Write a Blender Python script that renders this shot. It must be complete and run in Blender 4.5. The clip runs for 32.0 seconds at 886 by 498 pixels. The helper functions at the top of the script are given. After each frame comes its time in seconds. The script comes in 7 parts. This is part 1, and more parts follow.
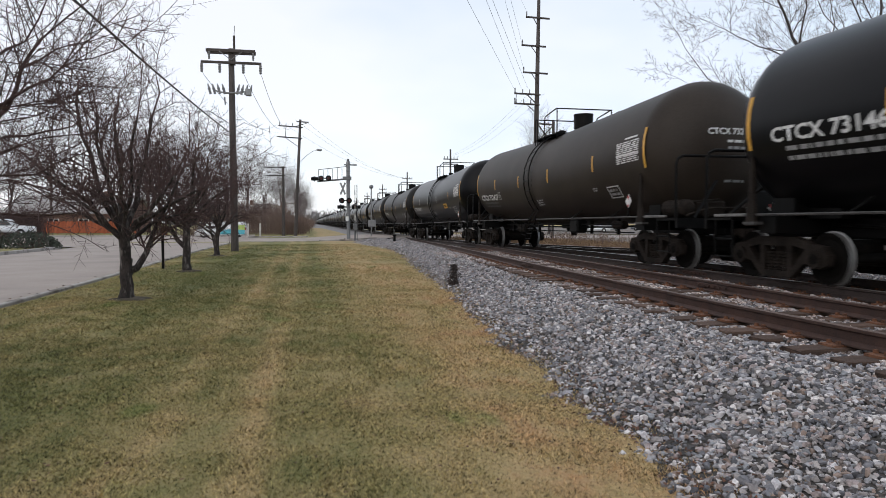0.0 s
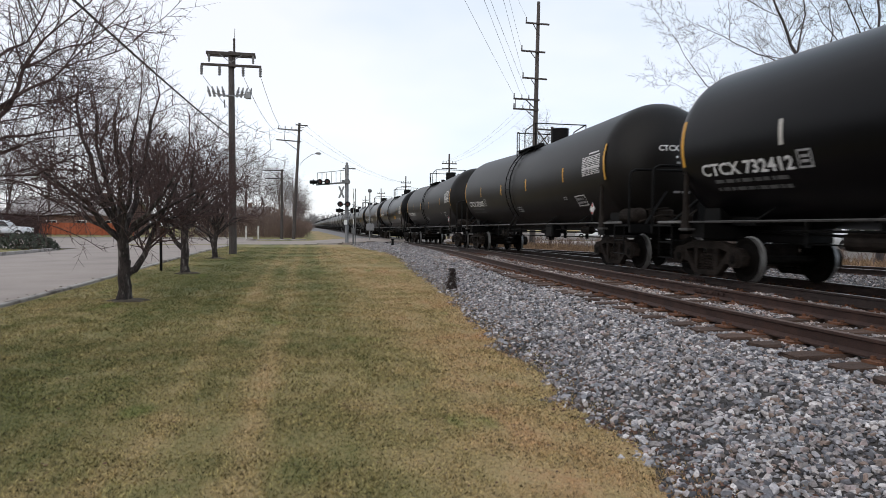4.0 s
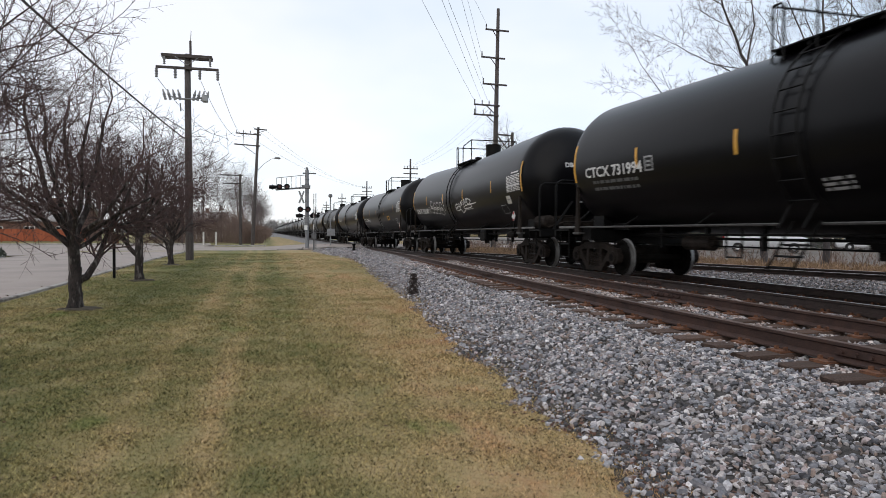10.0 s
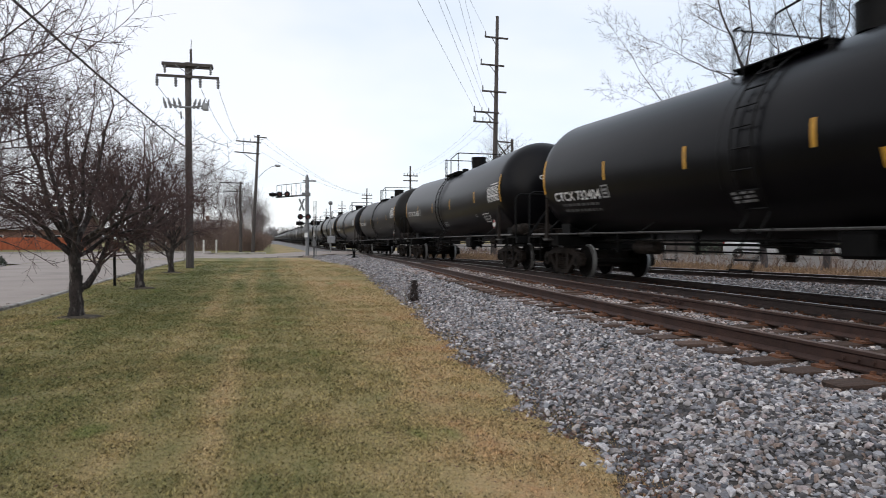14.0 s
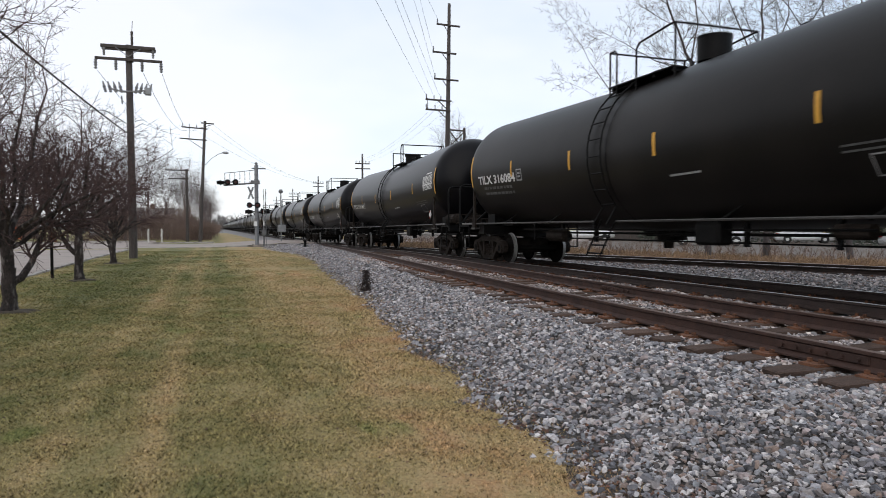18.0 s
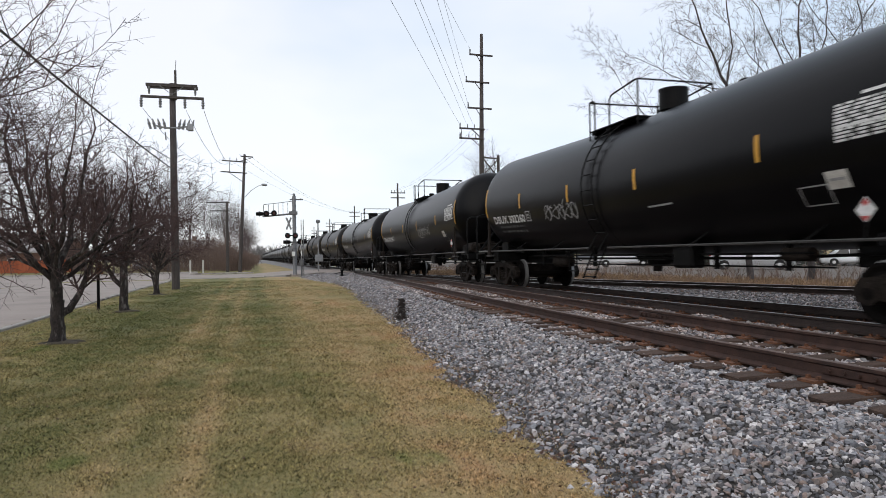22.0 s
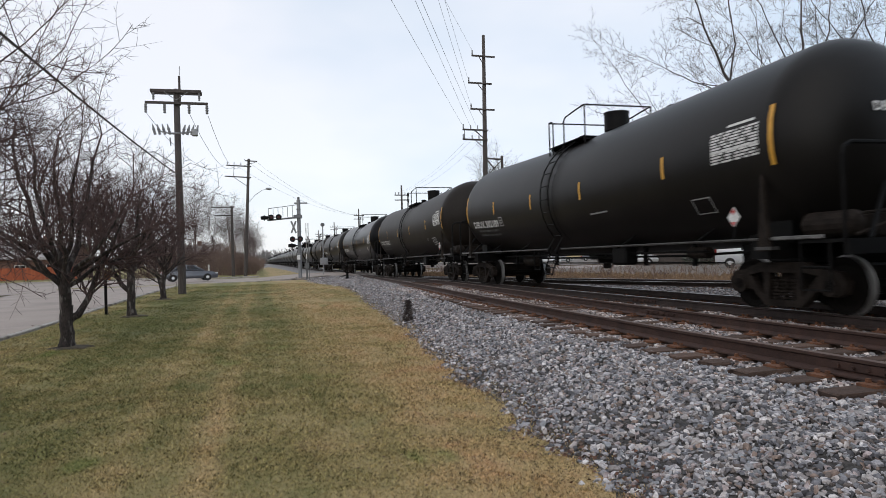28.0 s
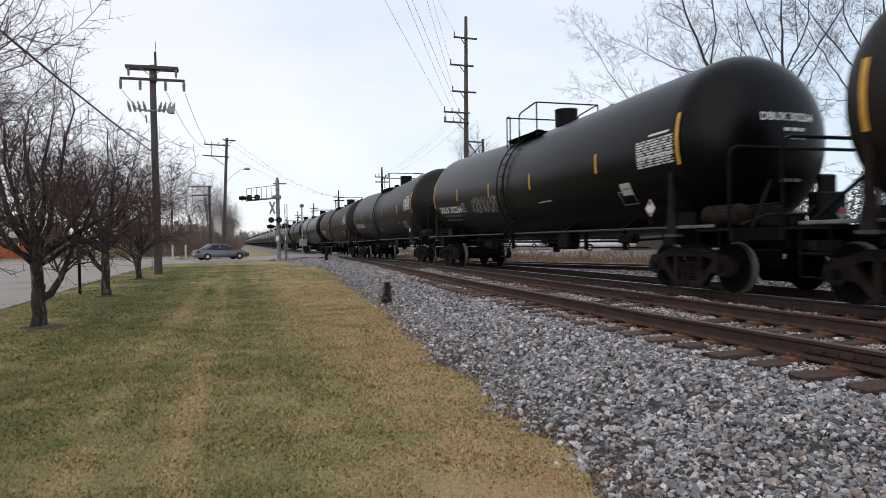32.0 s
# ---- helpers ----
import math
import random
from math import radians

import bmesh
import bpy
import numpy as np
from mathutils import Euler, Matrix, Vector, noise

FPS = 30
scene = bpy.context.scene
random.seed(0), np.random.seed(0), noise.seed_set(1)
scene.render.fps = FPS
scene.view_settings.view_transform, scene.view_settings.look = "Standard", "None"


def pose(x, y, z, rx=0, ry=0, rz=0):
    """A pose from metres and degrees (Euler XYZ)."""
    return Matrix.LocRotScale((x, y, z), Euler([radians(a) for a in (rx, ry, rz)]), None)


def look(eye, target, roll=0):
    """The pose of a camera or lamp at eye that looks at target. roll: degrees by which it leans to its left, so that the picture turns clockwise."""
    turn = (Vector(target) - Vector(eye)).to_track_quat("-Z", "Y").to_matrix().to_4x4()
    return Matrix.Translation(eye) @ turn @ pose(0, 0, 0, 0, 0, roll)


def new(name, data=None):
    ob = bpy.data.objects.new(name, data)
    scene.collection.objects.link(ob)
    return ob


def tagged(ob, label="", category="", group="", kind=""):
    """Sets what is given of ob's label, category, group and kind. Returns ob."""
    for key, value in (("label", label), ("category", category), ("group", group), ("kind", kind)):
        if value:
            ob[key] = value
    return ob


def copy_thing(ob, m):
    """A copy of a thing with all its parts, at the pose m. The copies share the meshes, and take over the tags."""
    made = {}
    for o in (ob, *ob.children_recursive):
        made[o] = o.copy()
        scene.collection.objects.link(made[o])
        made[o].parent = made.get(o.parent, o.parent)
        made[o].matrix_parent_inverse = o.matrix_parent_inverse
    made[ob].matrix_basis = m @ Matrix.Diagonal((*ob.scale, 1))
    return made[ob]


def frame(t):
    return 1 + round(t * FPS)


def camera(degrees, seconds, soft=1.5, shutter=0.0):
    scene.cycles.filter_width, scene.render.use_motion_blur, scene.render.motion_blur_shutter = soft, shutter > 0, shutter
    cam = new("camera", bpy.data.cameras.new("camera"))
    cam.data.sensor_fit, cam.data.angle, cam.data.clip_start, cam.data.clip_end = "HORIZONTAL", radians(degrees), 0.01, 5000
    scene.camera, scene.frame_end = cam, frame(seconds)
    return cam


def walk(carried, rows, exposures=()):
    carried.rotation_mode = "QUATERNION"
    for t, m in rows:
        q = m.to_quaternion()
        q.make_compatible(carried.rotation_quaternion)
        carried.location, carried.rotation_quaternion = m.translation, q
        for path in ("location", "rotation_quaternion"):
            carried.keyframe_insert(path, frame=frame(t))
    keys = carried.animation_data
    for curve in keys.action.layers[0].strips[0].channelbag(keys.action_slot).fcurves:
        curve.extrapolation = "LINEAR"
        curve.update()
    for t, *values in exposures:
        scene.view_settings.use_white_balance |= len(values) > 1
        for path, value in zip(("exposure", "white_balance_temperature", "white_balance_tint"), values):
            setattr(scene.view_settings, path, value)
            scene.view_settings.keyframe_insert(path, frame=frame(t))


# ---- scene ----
cam = camera(68.31, 32.0, soft=0.7, shutter=0.3)
PATH = [
    (0, pose(-0.000, -0.000, 1.550, 87.72, 0.03, -11.64)),
    (0.5, pose(-0.015, -0.012, 1.544, 87.83, -0.16, -11.62)),
    (1, pose(-0.014, -0.010, 1.538, 87.93, -0.57, -11.32)),
    (1.5, pose(-0.016, -0.010, 1.542, 87.90, -0.22, -11.77)),
    (2, pose(-0.018, -0.007, 1.538, 87.90, -0.28, -11.63)),
    (2.5, pose(-0.020, -0.004, 1.543, 87.87, -0.54, -11.51)),
    (3, pose(-0.017, -0.007, 1.545, 87.96, -0.32, -12.12)),
    (3.5, pose(-0.017, -0.008, 1.540, 88.07, -0.44, -11.91)),
    (5.5, pose(-0.017, -0.008, 1.542, 88.27, -0.37, -11.69)),
    (6, pose(-0.011, -0.008, 1.545, 88.40, -0.05, -12.33)),
    (6.5, pose(-0.013, -0.007, 1.546, 88.44, -0.31, -12.93)),
    (7, pose(-0.010, -0.003, 1.540, 88.46, -0.16, -13.16)),
    (7.5, pose(-0.014, -0.008, 1.540, 88.46, -0.17, -13.36)),
    (8, pose(-0.017, -0.009, 1.541, 88.48, -0.39, -13.68)),
    (8.5, pose(-0.010, -0.009, 1.539, 88.52, -0.20, -14.02)),
    (9, pose(-0.008, -0.006, 1.539, 88.50, -0.35, -14.62)),
    (9.5, pose(-0.009, -0.008, 1.540, 88.51, -0.21, -14.89)),
    (10, pose(-0.008, -0.013, 1.539, 88.57, -0.23, -15.17)),
    (10.5, pose(-0.014, -0.022, 1.537, 88.65, -0.45, -15.43)),
    (11, pose(-0.015, -0.008, 1.538, 88.74, -0.76, -15.65)),
    (11.5, pose(-0.016, -0.011, 1.538, 88.92, -0.78, -15.88)),
    (12, pose(-0.013, -0.011, 1.537, 88.94, -0.59, -16.02)),
    (12.5, pose(-0.010, -0.008, 1.535, 89.02, -0.34, -16.17)),
    (13, pose(-0.010, -0.011, 1.534, 89.05, -0.10, -16.25)),
    (13.5, pose(-0.009, -0.012, 1.538, 89.16, -0.19, -16.36)),
    (14, pose(-0.021, -0.019, 1.536, 89.18, -0.02, -15.17)),
    (14.5, pose(-0.016, -0.021, 1.534, 89.03, -0.49, -11.07)),
    (16.5, pose(0.051, -0.014, 1.538, 88.61, 0.98, -13.49)),
    (17, pose(0.023, -0.004, 1.549, 88.58, 0.12, -13.36)),
    (17.5, pose(0.013, 0.023, 1.553, 88.27, 0.03, -15.73)),
    (18, pose(0.020, 0.035, 1.569, 88.13, 0.13, -19.29)),
    (18.5, pose(0.002, 0.033, 1.569, 88.26, 0.41, -21.06)),
    (19, pose(0.020, 0.033, 1.569, 89.62, 1.06, -19.47)),
    (19.5, pose(0.013, 0.027, 1.569, 89.57, 0.99, -17.86)),
    (20, pose(0.018, 0.035, 1.573, 89.66, 1.24, -18.19)),
    (20.5, pose(0.018, 0.031, 1.575, 90.35, 0.87, -18.35)),
    (21, pose(0.016, 0.024, 1.572, 90.50, 1.03, -18.03)),
    (21.5, pose(0.035, 0.015, 1.568, 90.71, 1.54, -16.62)),
    (22, pose(0.036, 0.009, 1.572, 90.58, 0.93, -16.16)),
    (22.5, pose(0.034, 0.016, 1.576, 90.97, 0.26, -15.52)),
    (23, pose(0.024, 0.017, 1.574, 91.19, -0.74, -16.03)),
    (23.5, pose(0.020, 0.016, 1.571, 91.37, -0.57, -16.98)),
    (24, pose(0.018, 0.007, 1.578, 91.48, -0.83, -17.04)),
    (24.5, pose(0.025, 0.017, 1.574, 91.50, -0.72, -17.20)),
    (25, pose(0.023, 0.017, 1.569, 91.57, -0.54, -17.38)),
    (25.5, pose(0.027, 0.007, 1.569, 91.65, 0.10, -15.93)),
    (27.5, pose(0.009, -0.008, 1.556, 90.95, 0.96, -16.70)),
    (28, pose(0.002, -0.011, 1.553, 90.74, 1.69, -15.76)),
    (28.5, pose(-0.001, -0.004, 1.555, 91.32, 1.55, -16.09)),
    (29, pose(-0.005, -0.009, 1.553, 90.95, 1.28, -16.22)),
    (29.5, pose(-0.009, -0.012, 1.551, 90.53, 1.45, -16.49)),
    (30, pose(-0.006, -0.006, 1.549, 90.15, 1.42, -16.75)),
    (30.5, pose(-0.013, -0.004, 1.543, 89.80, 1.35, -17.06)),
    (31, pose(-0.007, 0.006, 1.544, 89.46, 1.33, -17.26)),
    (31.5, pose(-0.003, -0.001, 1.545, 89.18, 1.28, -17.51)),
    (32, pose(0.015, 0.002, 1.543, 89.20, 1.05, -17.52)),
]
EXPOSURES = [(0, -0.03), (10, 0.0), (17.9, -0.02), (18.8, 0.15), (20.5, 0.12), (21.5, 0.02), (22.5, -0.1), (23.2, -0.16), (25, -0.15), (27.5, -0.09), (30, -0.18), (32, -0.07)]
walk(cam, PATH, EXPOSURES)

# ---- light: overcast winter sky, faint wide sun ----
world = bpy.data.worlds.new("sky")
scene.world = world
world.use_nodes = True
wn, wl = world.node_tree.nodes, world.node_tree.links
for n in list(wn):
    wn.remove(n)
w_out = wn.new("ShaderNodeOutputWorld")
w_bg = wn.new("ShaderNodeBackground")
w_sky = wn.new("ShaderNodeTexSky")
w_sky.sky_type = "NISHITA"
w_sky.sun_disc = False
w_sky.sun_elevation, w_sky.sun_rotation = radians(32), radians(215)
w_tc = wn.new("ShaderNodeTexCoord")
w_map = wn.new("ShaderNodeMapping")
w_map.inputs["Scale"].default_value = (1.0, 1.0, 2.6)
w_noise = wn.new("ShaderNodeTexNoise")
w_noise.inputs["Scale"].default_value = 1.6
w_noise.inputs["Detail"].default_value = 4.0
w_ramp = wn.new("ShaderNodeValToRGB")
w_ramp.color_ramp.elements[0].position, w_ramp.color_ramp.elements[0].color = 0.34, (0.675, 0.765, 0.88, 1)
w_ramp.color_ramp.elements[1].position, w_ramp.color_ramp.elements[1].color = 0.62, (0.925, 0.93, 0.975, 1)
w_scale = wn.new("ShaderNodeMix")
w_scale.data_type = "RGBA"
w_scale.inputs["Factor"].default_value = 0.97
wl.new(w_tc.outputs["Generated"], w_map.inputs["Vector"])
wl.new(w_map.outputs["Vector"], w_noise.inputs["Vector"])
w_sep = wn.new("ShaderNodeSeparateXYZ")
w_side = wn.new("ShaderNodeMath")
w_side.operation = "MULTIPLY_ADD"
w_side.inputs[1].default_value = -0.30
wl.new(w_tc.outputs["Generated"], w_sep.inputs["Vector"])
wl.new(w_sep.outputs["X"], w_side.inputs[0])
wl.new(w_noise.outputs["Fac"], w_side.inputs[2])
wl.new(w_side.outputs[0], w_ramp.inputs["Fac"])
wl.new(w_sky.outputs["Color"], w_scale.inputs["A"])
wl.new(w_ramp.outputs["Color"], w_scale.inputs["B"])
wl.new(w_scale.outputs["Result"], w_bg.inputs["Color"])
w_bg.inputs["Strength"].default_value = 1.0
wl.new(w_bg.outputs["Background"], w_out.inputs["Surface"])
sun = new("sun", bpy.data.lights.new("sun", "SUN"))
sun.data.energy, sun.data.angle, sun.data.color = 0.62, radians(70), (1.0, 0.96, 0.9)
sun.matrix_world = look((-20, -30, 30), (0, 0, 0))
scene.view_settings.exposure = 0.0

# ---- materials ----


def mat(name, c1, c2, scale=4.0, rough=0.8, bump=0.2, fine=60.0, metal=0.0, stretch=(1, 1, 1), spread=0.0, dirt=None, island=0.0, spec=0.5, dirt_at=(0.5, 0.7), dirt_scale=1.2):
    """Two colours mixed by a coarse and a fine noise, with relief; spread varies from object to object, island from piece to piece."""
    m = bpy.data.materials.new(name)
    m.use_nodes = True
    n, l = m.node_tree.nodes, m.node_tree.links
    b = n["Principled BSDF"]
    tc = n.new("ShaderNodeTexCoord")
    mp = n.new("ShaderNodeMapping")
    mp.inputs["Scale"].default_value = stretch
    l.new(tc.outputs["Object"], mp.inputs["Vector"])
    a = n.new("ShaderNodeTexNoise")
    a.inputs["Scale"].default_value, a.inputs["Detail"].default_value = scale, 5
    f = n.new("ShaderNodeTexNoise")
    f.inputs["Scale"].default_value, f.inputs["Detail"].default_value = fine, 3
    l.new(mp.outputs["Vector"], a.inputs["Vector"])
    l.new(mp.outputs["Vector"], f.inputs["Vector"])
    ad = n.new("ShaderNodeMath")
    ad.operation = "MULTIPLY_ADD"
    ad.inputs[1].default_value = 0.5
    l.new(f.outputs["Fac"], ad.inputs[0])
    h = n.new("ShaderNodeMath")
    h.operation = "MULTIPLY"
    h.inputs[1].default_value = 0.5
    l.new(a.outputs["Fac"], h.inputs[0])
    l.new(h.outputs[0], ad.inputs[2])
    r = n.new("ShaderNodeValToRGB")
    r.color_ramp.elements[0].position, r.color_ramp.elements[0].color = 0.36, (*c1, 1)
    r.color_ramp.elements[1].position, r.color_ramp.elements[1].color = 0.64, (*c2, 1)
    l.new(ad.outputs[0], r.inputs["Fac"])
    col = r.outputs["Color"]
    if dirt:
        dn = n.new("ShaderNodeTexNoise")
        dn.inputs["Scale"].default_value, dn.inputs["Detail"].default_value = dirt_scale, 6
        l.new(mp.outputs["Vector"], dn.inputs["Vector"])
        dr = n.new("ShaderNodeValToRGB")
        dr.color_ramp.elements[0].position, dr.color_ramp.elements[1].position = dirt_at
        l.new(dn.outputs["Fac"], dr.inputs["Fac"])
        dm = n.new("ShaderNodeMix")
        dm.data_type = "RGBA"
        l.new(dr.outputs["Color"], dm.inputs["Factor"])
        l.new(col, dm.inputs["A"])
        dm.inputs["B"].default_value = (*dirt, 1)
        col = dm.outputs["Result"]
    if spread or island:
        hs = n.new("ShaderNodeHueSaturation")
        mr = n.new("ShaderNodeMapRange")
        amount = spread or island
        mr.inputs["To Min"].default_value, mr.inputs["To Max"].default_value = 1 - amount, 1 + amount
        if spread:
            l.new(n.new("ShaderNodeObjectInfo").outputs["Random"], mr.inputs["Value"])
        else:
            l.new(n.new("ShaderNodeNewGeometry").outputs["Random Per Island"], mr.inputs["Value"])
        l.new(mr.outputs["Result"], hs.inputs["Value"])
        l.new(col, hs.inputs["Color"])
        col = hs.outputs["Color"]
    l.new(col, b.inputs["Base Color"])
    b.inputs["Roughness"].default_value, b.inputs["Metallic"].default_value = rough, metal
    b.inputs["Specular IOR Level"].default_value = spec
    if bump:
        bp = n.new("ShaderNodeBump")
        bp.inputs["Strength"].default_value, bp.inputs["Distance"].default_value = bump, 0.02
        l.new(ad.outputs[0], bp.inputs["Height"])
        l.new(bp.outputs["Normal"], b.inputs["Normal"])
    return m


def turf(name, shine):
    """Winter lawn: green to straw by patches, mowing stripes along the track, and more straw towards the stones."""
    m = bpy.data.materials.new(name)
    m.use_nodes = True
    n, l = m.node_tree.nodes, m.node_tree.links
    b = n["Principled BSDF"]
    tc = n.new("ShaderNodeTexCoord")

    def noise_at(scale, stretch, detail=4):
        mp = n.new("ShaderNodeMapping")
        mp.inputs["Scale"].default_value = stretch
        l.new(tc.outputs["Object"], mp.inputs["Vector"])
        t = n.new("ShaderNodeTexNoise")
        t.inputs["Scale"].default_value, t.inputs["Detail"].default_value = scale, detail
        l.new(mp.outputs["Vector"], t.inputs["Vector"])
        return t.outputs["Fac"]

    def calc(op, a, c, d=None):
        k = n.new("ShaderNodeMath")
        k.operation = op
        for i, v in enumerate((a, c, d)):
            if v is None:
                continue
            if isinstance(v, (int, float)):
                k.inputs[i].default_value = v
            else:
                l.new(v, k.inputs[i])
        return k.outputs[0]

    sep = n.new("ShaderNodeSeparateXYZ")
    l.new(tc.outputs["Object"], sep.inputs["Vector"])
    x = sep.outputs["X"]
    patches = noise_at(0.42, (1, 0.6, 1), 4)
    streaks = noise_at(2.2, (1, 0.05, 1), 2)
    mottle = noise_at(2.6, (1, 0.8, 1), 4)
    fine = noise_at(15, (1, 1, 1), 4)
    wobble = calc("MULTIPLY_ADD", calc("SUBTRACT", noise_at(0.6, (1, 0.5, 1), 3), 0.5), 0.5, x)
    # how dry the grass is, across the mown stripes from the kerb to the stones
    across = n.new("ShaderNodeMapRange")
    across.inputs["From Min"].default_value, across.inputs["From Max"].default_value = -5.0, 4.0
    l.new(wobble, across.inputs["Value"])
    band = n.new("ShaderNodeValToRGB")
    band.color_ramp.interpolation = "EASE"
    stops = ((-5.0, 0.52), (-3.6, 0.44), (-2.9, 0.30), (-2.2, 0.40), (-1.55, 0.46), (-1.18, 0.66), (-0.95, 0.52), (-0.72, 0.48), (-0.43, 0.66), (-0.2, 0.51), (0.15, 0.43), (0.42, 0.48), (0.75, 0.57), (1.7, 0.79), (2.5, 0.77), (4.0, 0.74))
    e = band.color_ramp.elements
    e[0].position, e[0].color = 0.0, (0.52, 0.52, 0.52, 1)
    e[1].position, e[1].color = 1.0, (0.74, 0.74, 0.74, 1)
    for px, dry in stops[1:-1]:
        k = e.new((px + 5.0) / 9.0)
        k.color = (dry, dry, dry, 1)
    l.new(across.outputs["Result"], band.inputs["Fac"])
    total = calc("MULTIPLY_ADD", calc("SUBTRACT", patches, 0.53), 0.9, band.outputs["Color"])
    away = n.new("ShaderNodeMapRange")
    away.interpolation_type = "SMOOTHSTEP"
    away.inputs["From Min"].default_value, away.inputs["From Max"].default_value = 7.0, 22.0
    away.inputs["To Min"].default_value, away.inputs["To Max"].default_value = 0.0, -0.08
    l.new(sep.outputs["Y"], away.inputs["Value"])
    total = calc("ADD", total, away.outputs["Result"])
    total = calc("MULTIPLY_ADD", calc("SUBTRACT", streaks, 0.5), 0.35, total)
    total = calc("MULTIPLY_ADD", calc("SUBTRACT", mottle, 0.5), 0.55, total)
    total = calc("MULTIPLY_ADD", calc("SUBTRACT", fine, 0.5), 0.30, total)
    r = n.new("ShaderNodeValToRGB")
    e = r.color_ramp.elements
    e[0].position, e[0].color = 0.10, (0.122, 0.126, 0.047, 1)
    e[1].position, e[1].color = 1.0, (0.400, 0.225, 0.102, 1)
    for pos, c in ((0.30, (0.168, 0.160, 0.063, 1)), (0.50, (0.268, 0.220, 0.098, 1)), (0.72, (0.380, 0.282, 0.142, 1)), (0.86, (0.395, 0.258, 0.134, 1))):
        k = e.new(pos)
        k.color = c
    l.new(total, r.inputs["Fac"])
    hs = n.new("ShaderNodeHueSaturation")
    mr = n.new("ShaderNodeMapRange")
    if shine:
        mr.inputs["To Min"].default_value, mr.inputs["To Max"].default_value = 0.10, 1.75
        tuft = calc("MULTIPLY", calc("SUBTRACT", noise_at(30, (1, 1, 1), 4), 0.48), 2.5)
        l.new(calc("MULTIPLY_ADD", n.new("ShaderNodeNewGeometry").outputs["Random Per Island"], 0.55, calc("ADD", tuft, 0.25)), mr.inputs["Value"])
    else:
        mr.inputs["To Min"].default_value, mr.inputs["To Max"].default_value = 0.4, 1.45
        l.new(noise_at(70, (1, 1, 1), 4), mr.inputs["Value"])
    l.new(mr.outputs["Result"], hs.inputs["Value"])
    # a few lusher spots among the dry grass
    lush = n.new("ShaderNodeMapRange")
    lush.interpolation_type = "SMOOTHSTEP"
    lush.inputs["From Min"].default_value, lush.inputs["From Max"].default_value = 0.60, 0.74
    lush.inputs["To Max"].default_value = 0.75
    l.new(noise_at(1.15, (1, 0.55, 1), 3), lush.inputs["Value"])
    green = n.new("ShaderNodeMix")
    green.data_type = "RGBA"
    green.inputs["B"].default_value = (0.145, 0.182, 0.052, 1)
    l.new(lush.outputs["Result"], green.inputs["Factor"])
    l.new(r.outputs["Color"], green.inputs["A"])
    l.new(green.outputs["Result"], hs.inputs["Color"])
    l.new(hs.outputs["Color"], b.inputs["Base Color"])
    b.inputs["Roughness"].default_value = 0.85
    b.inputs["Specular IOR Level"].default_value = 0.2
    bp = n.new("ShaderNodeBump")
    bp.inputs["Strength"].default_value, bp.inputs["Distance"].default_value = 0.5, 0.03
    l.new(fine, bp.inputs["Height"])
    l.new(bp.outputs["Normal"], b.inputs["Normal"])
    return m


def crushed(name, light, brown=0.0):
    """Broken stone: each piece takes one of several greys, some tan, some bluish, a few pale, with grain on it."""
    m = mat(name, (0.5, 0.5, 0.5), (1.0, 1.0, 1.0), 9, 0.8, 0.3, 60)
    n, l = m.node_tree.nodes, m.node_tree.links
    b = n["Principled BSDF"]
    grain = b.inputs["Base Color"].links[0].from_socket
    r = n.new("ShaderNodeValToRGB")
    e = r.color_ramp.elements
    tones = [(0.095, 0.097, 0.105), (0.29, 0.278, 0.27), (0.16, 0.166, 0.182), (0.36, 0.34, 0.325), (0.21, 0.207, 0.22), (0.26, 0.20, 0.165), (0.40, 0.395, 0.40), (0.12, 0.114, 0.114), (0.32, 0.275, 0.265), (0.24, 0.255, 0.268), (0.19, 0.195, 0.21), (0.30, 0.30, 0.31), (0.45, 0.44, 0.43), (0.17, 0.145, 0.13), (0.27, 0.275, 0.285), (0.23, 0.215, 0.21)]
    tones = [tuple(c * w * light * (1 - brown * k) for c, k, w in zip([v * (sum(q) / 0.66) ** 0.42 for v in q], (0.0, 0.14, 0.24), (1.03, 1.0, 1.01))) for q in tones]
    r.color_ramp.interpolation = "CONSTANT"
    e[0].position, e[0].color = 0.0, (*tones[0], 1)
    e[1].position, e[1].color = 1 / len(tones), (*tones[1], 1)
    for i, c in enumerate(tones[2:], 2):
        k = e.new(i / len(tones))
        k.color = (*c, 1)
    l.new(n.new("ShaderNodeNewGeometry").outputs["Random Per Island"], r.inputs["Fac"])
    mx = n.new("ShaderNodeMix")
    mx.data_type, mx.blend_type = "RGBA", "MULTIPLY"
    mx.inputs["Factor"].default_value = 1.0
    l.new(r.outputs["Color"], mx.inputs["A"])
    l.new(grain, mx.inputs["B"])
    l.new(mx.outputs["Result"], b.inputs["Base Color"])
    return m


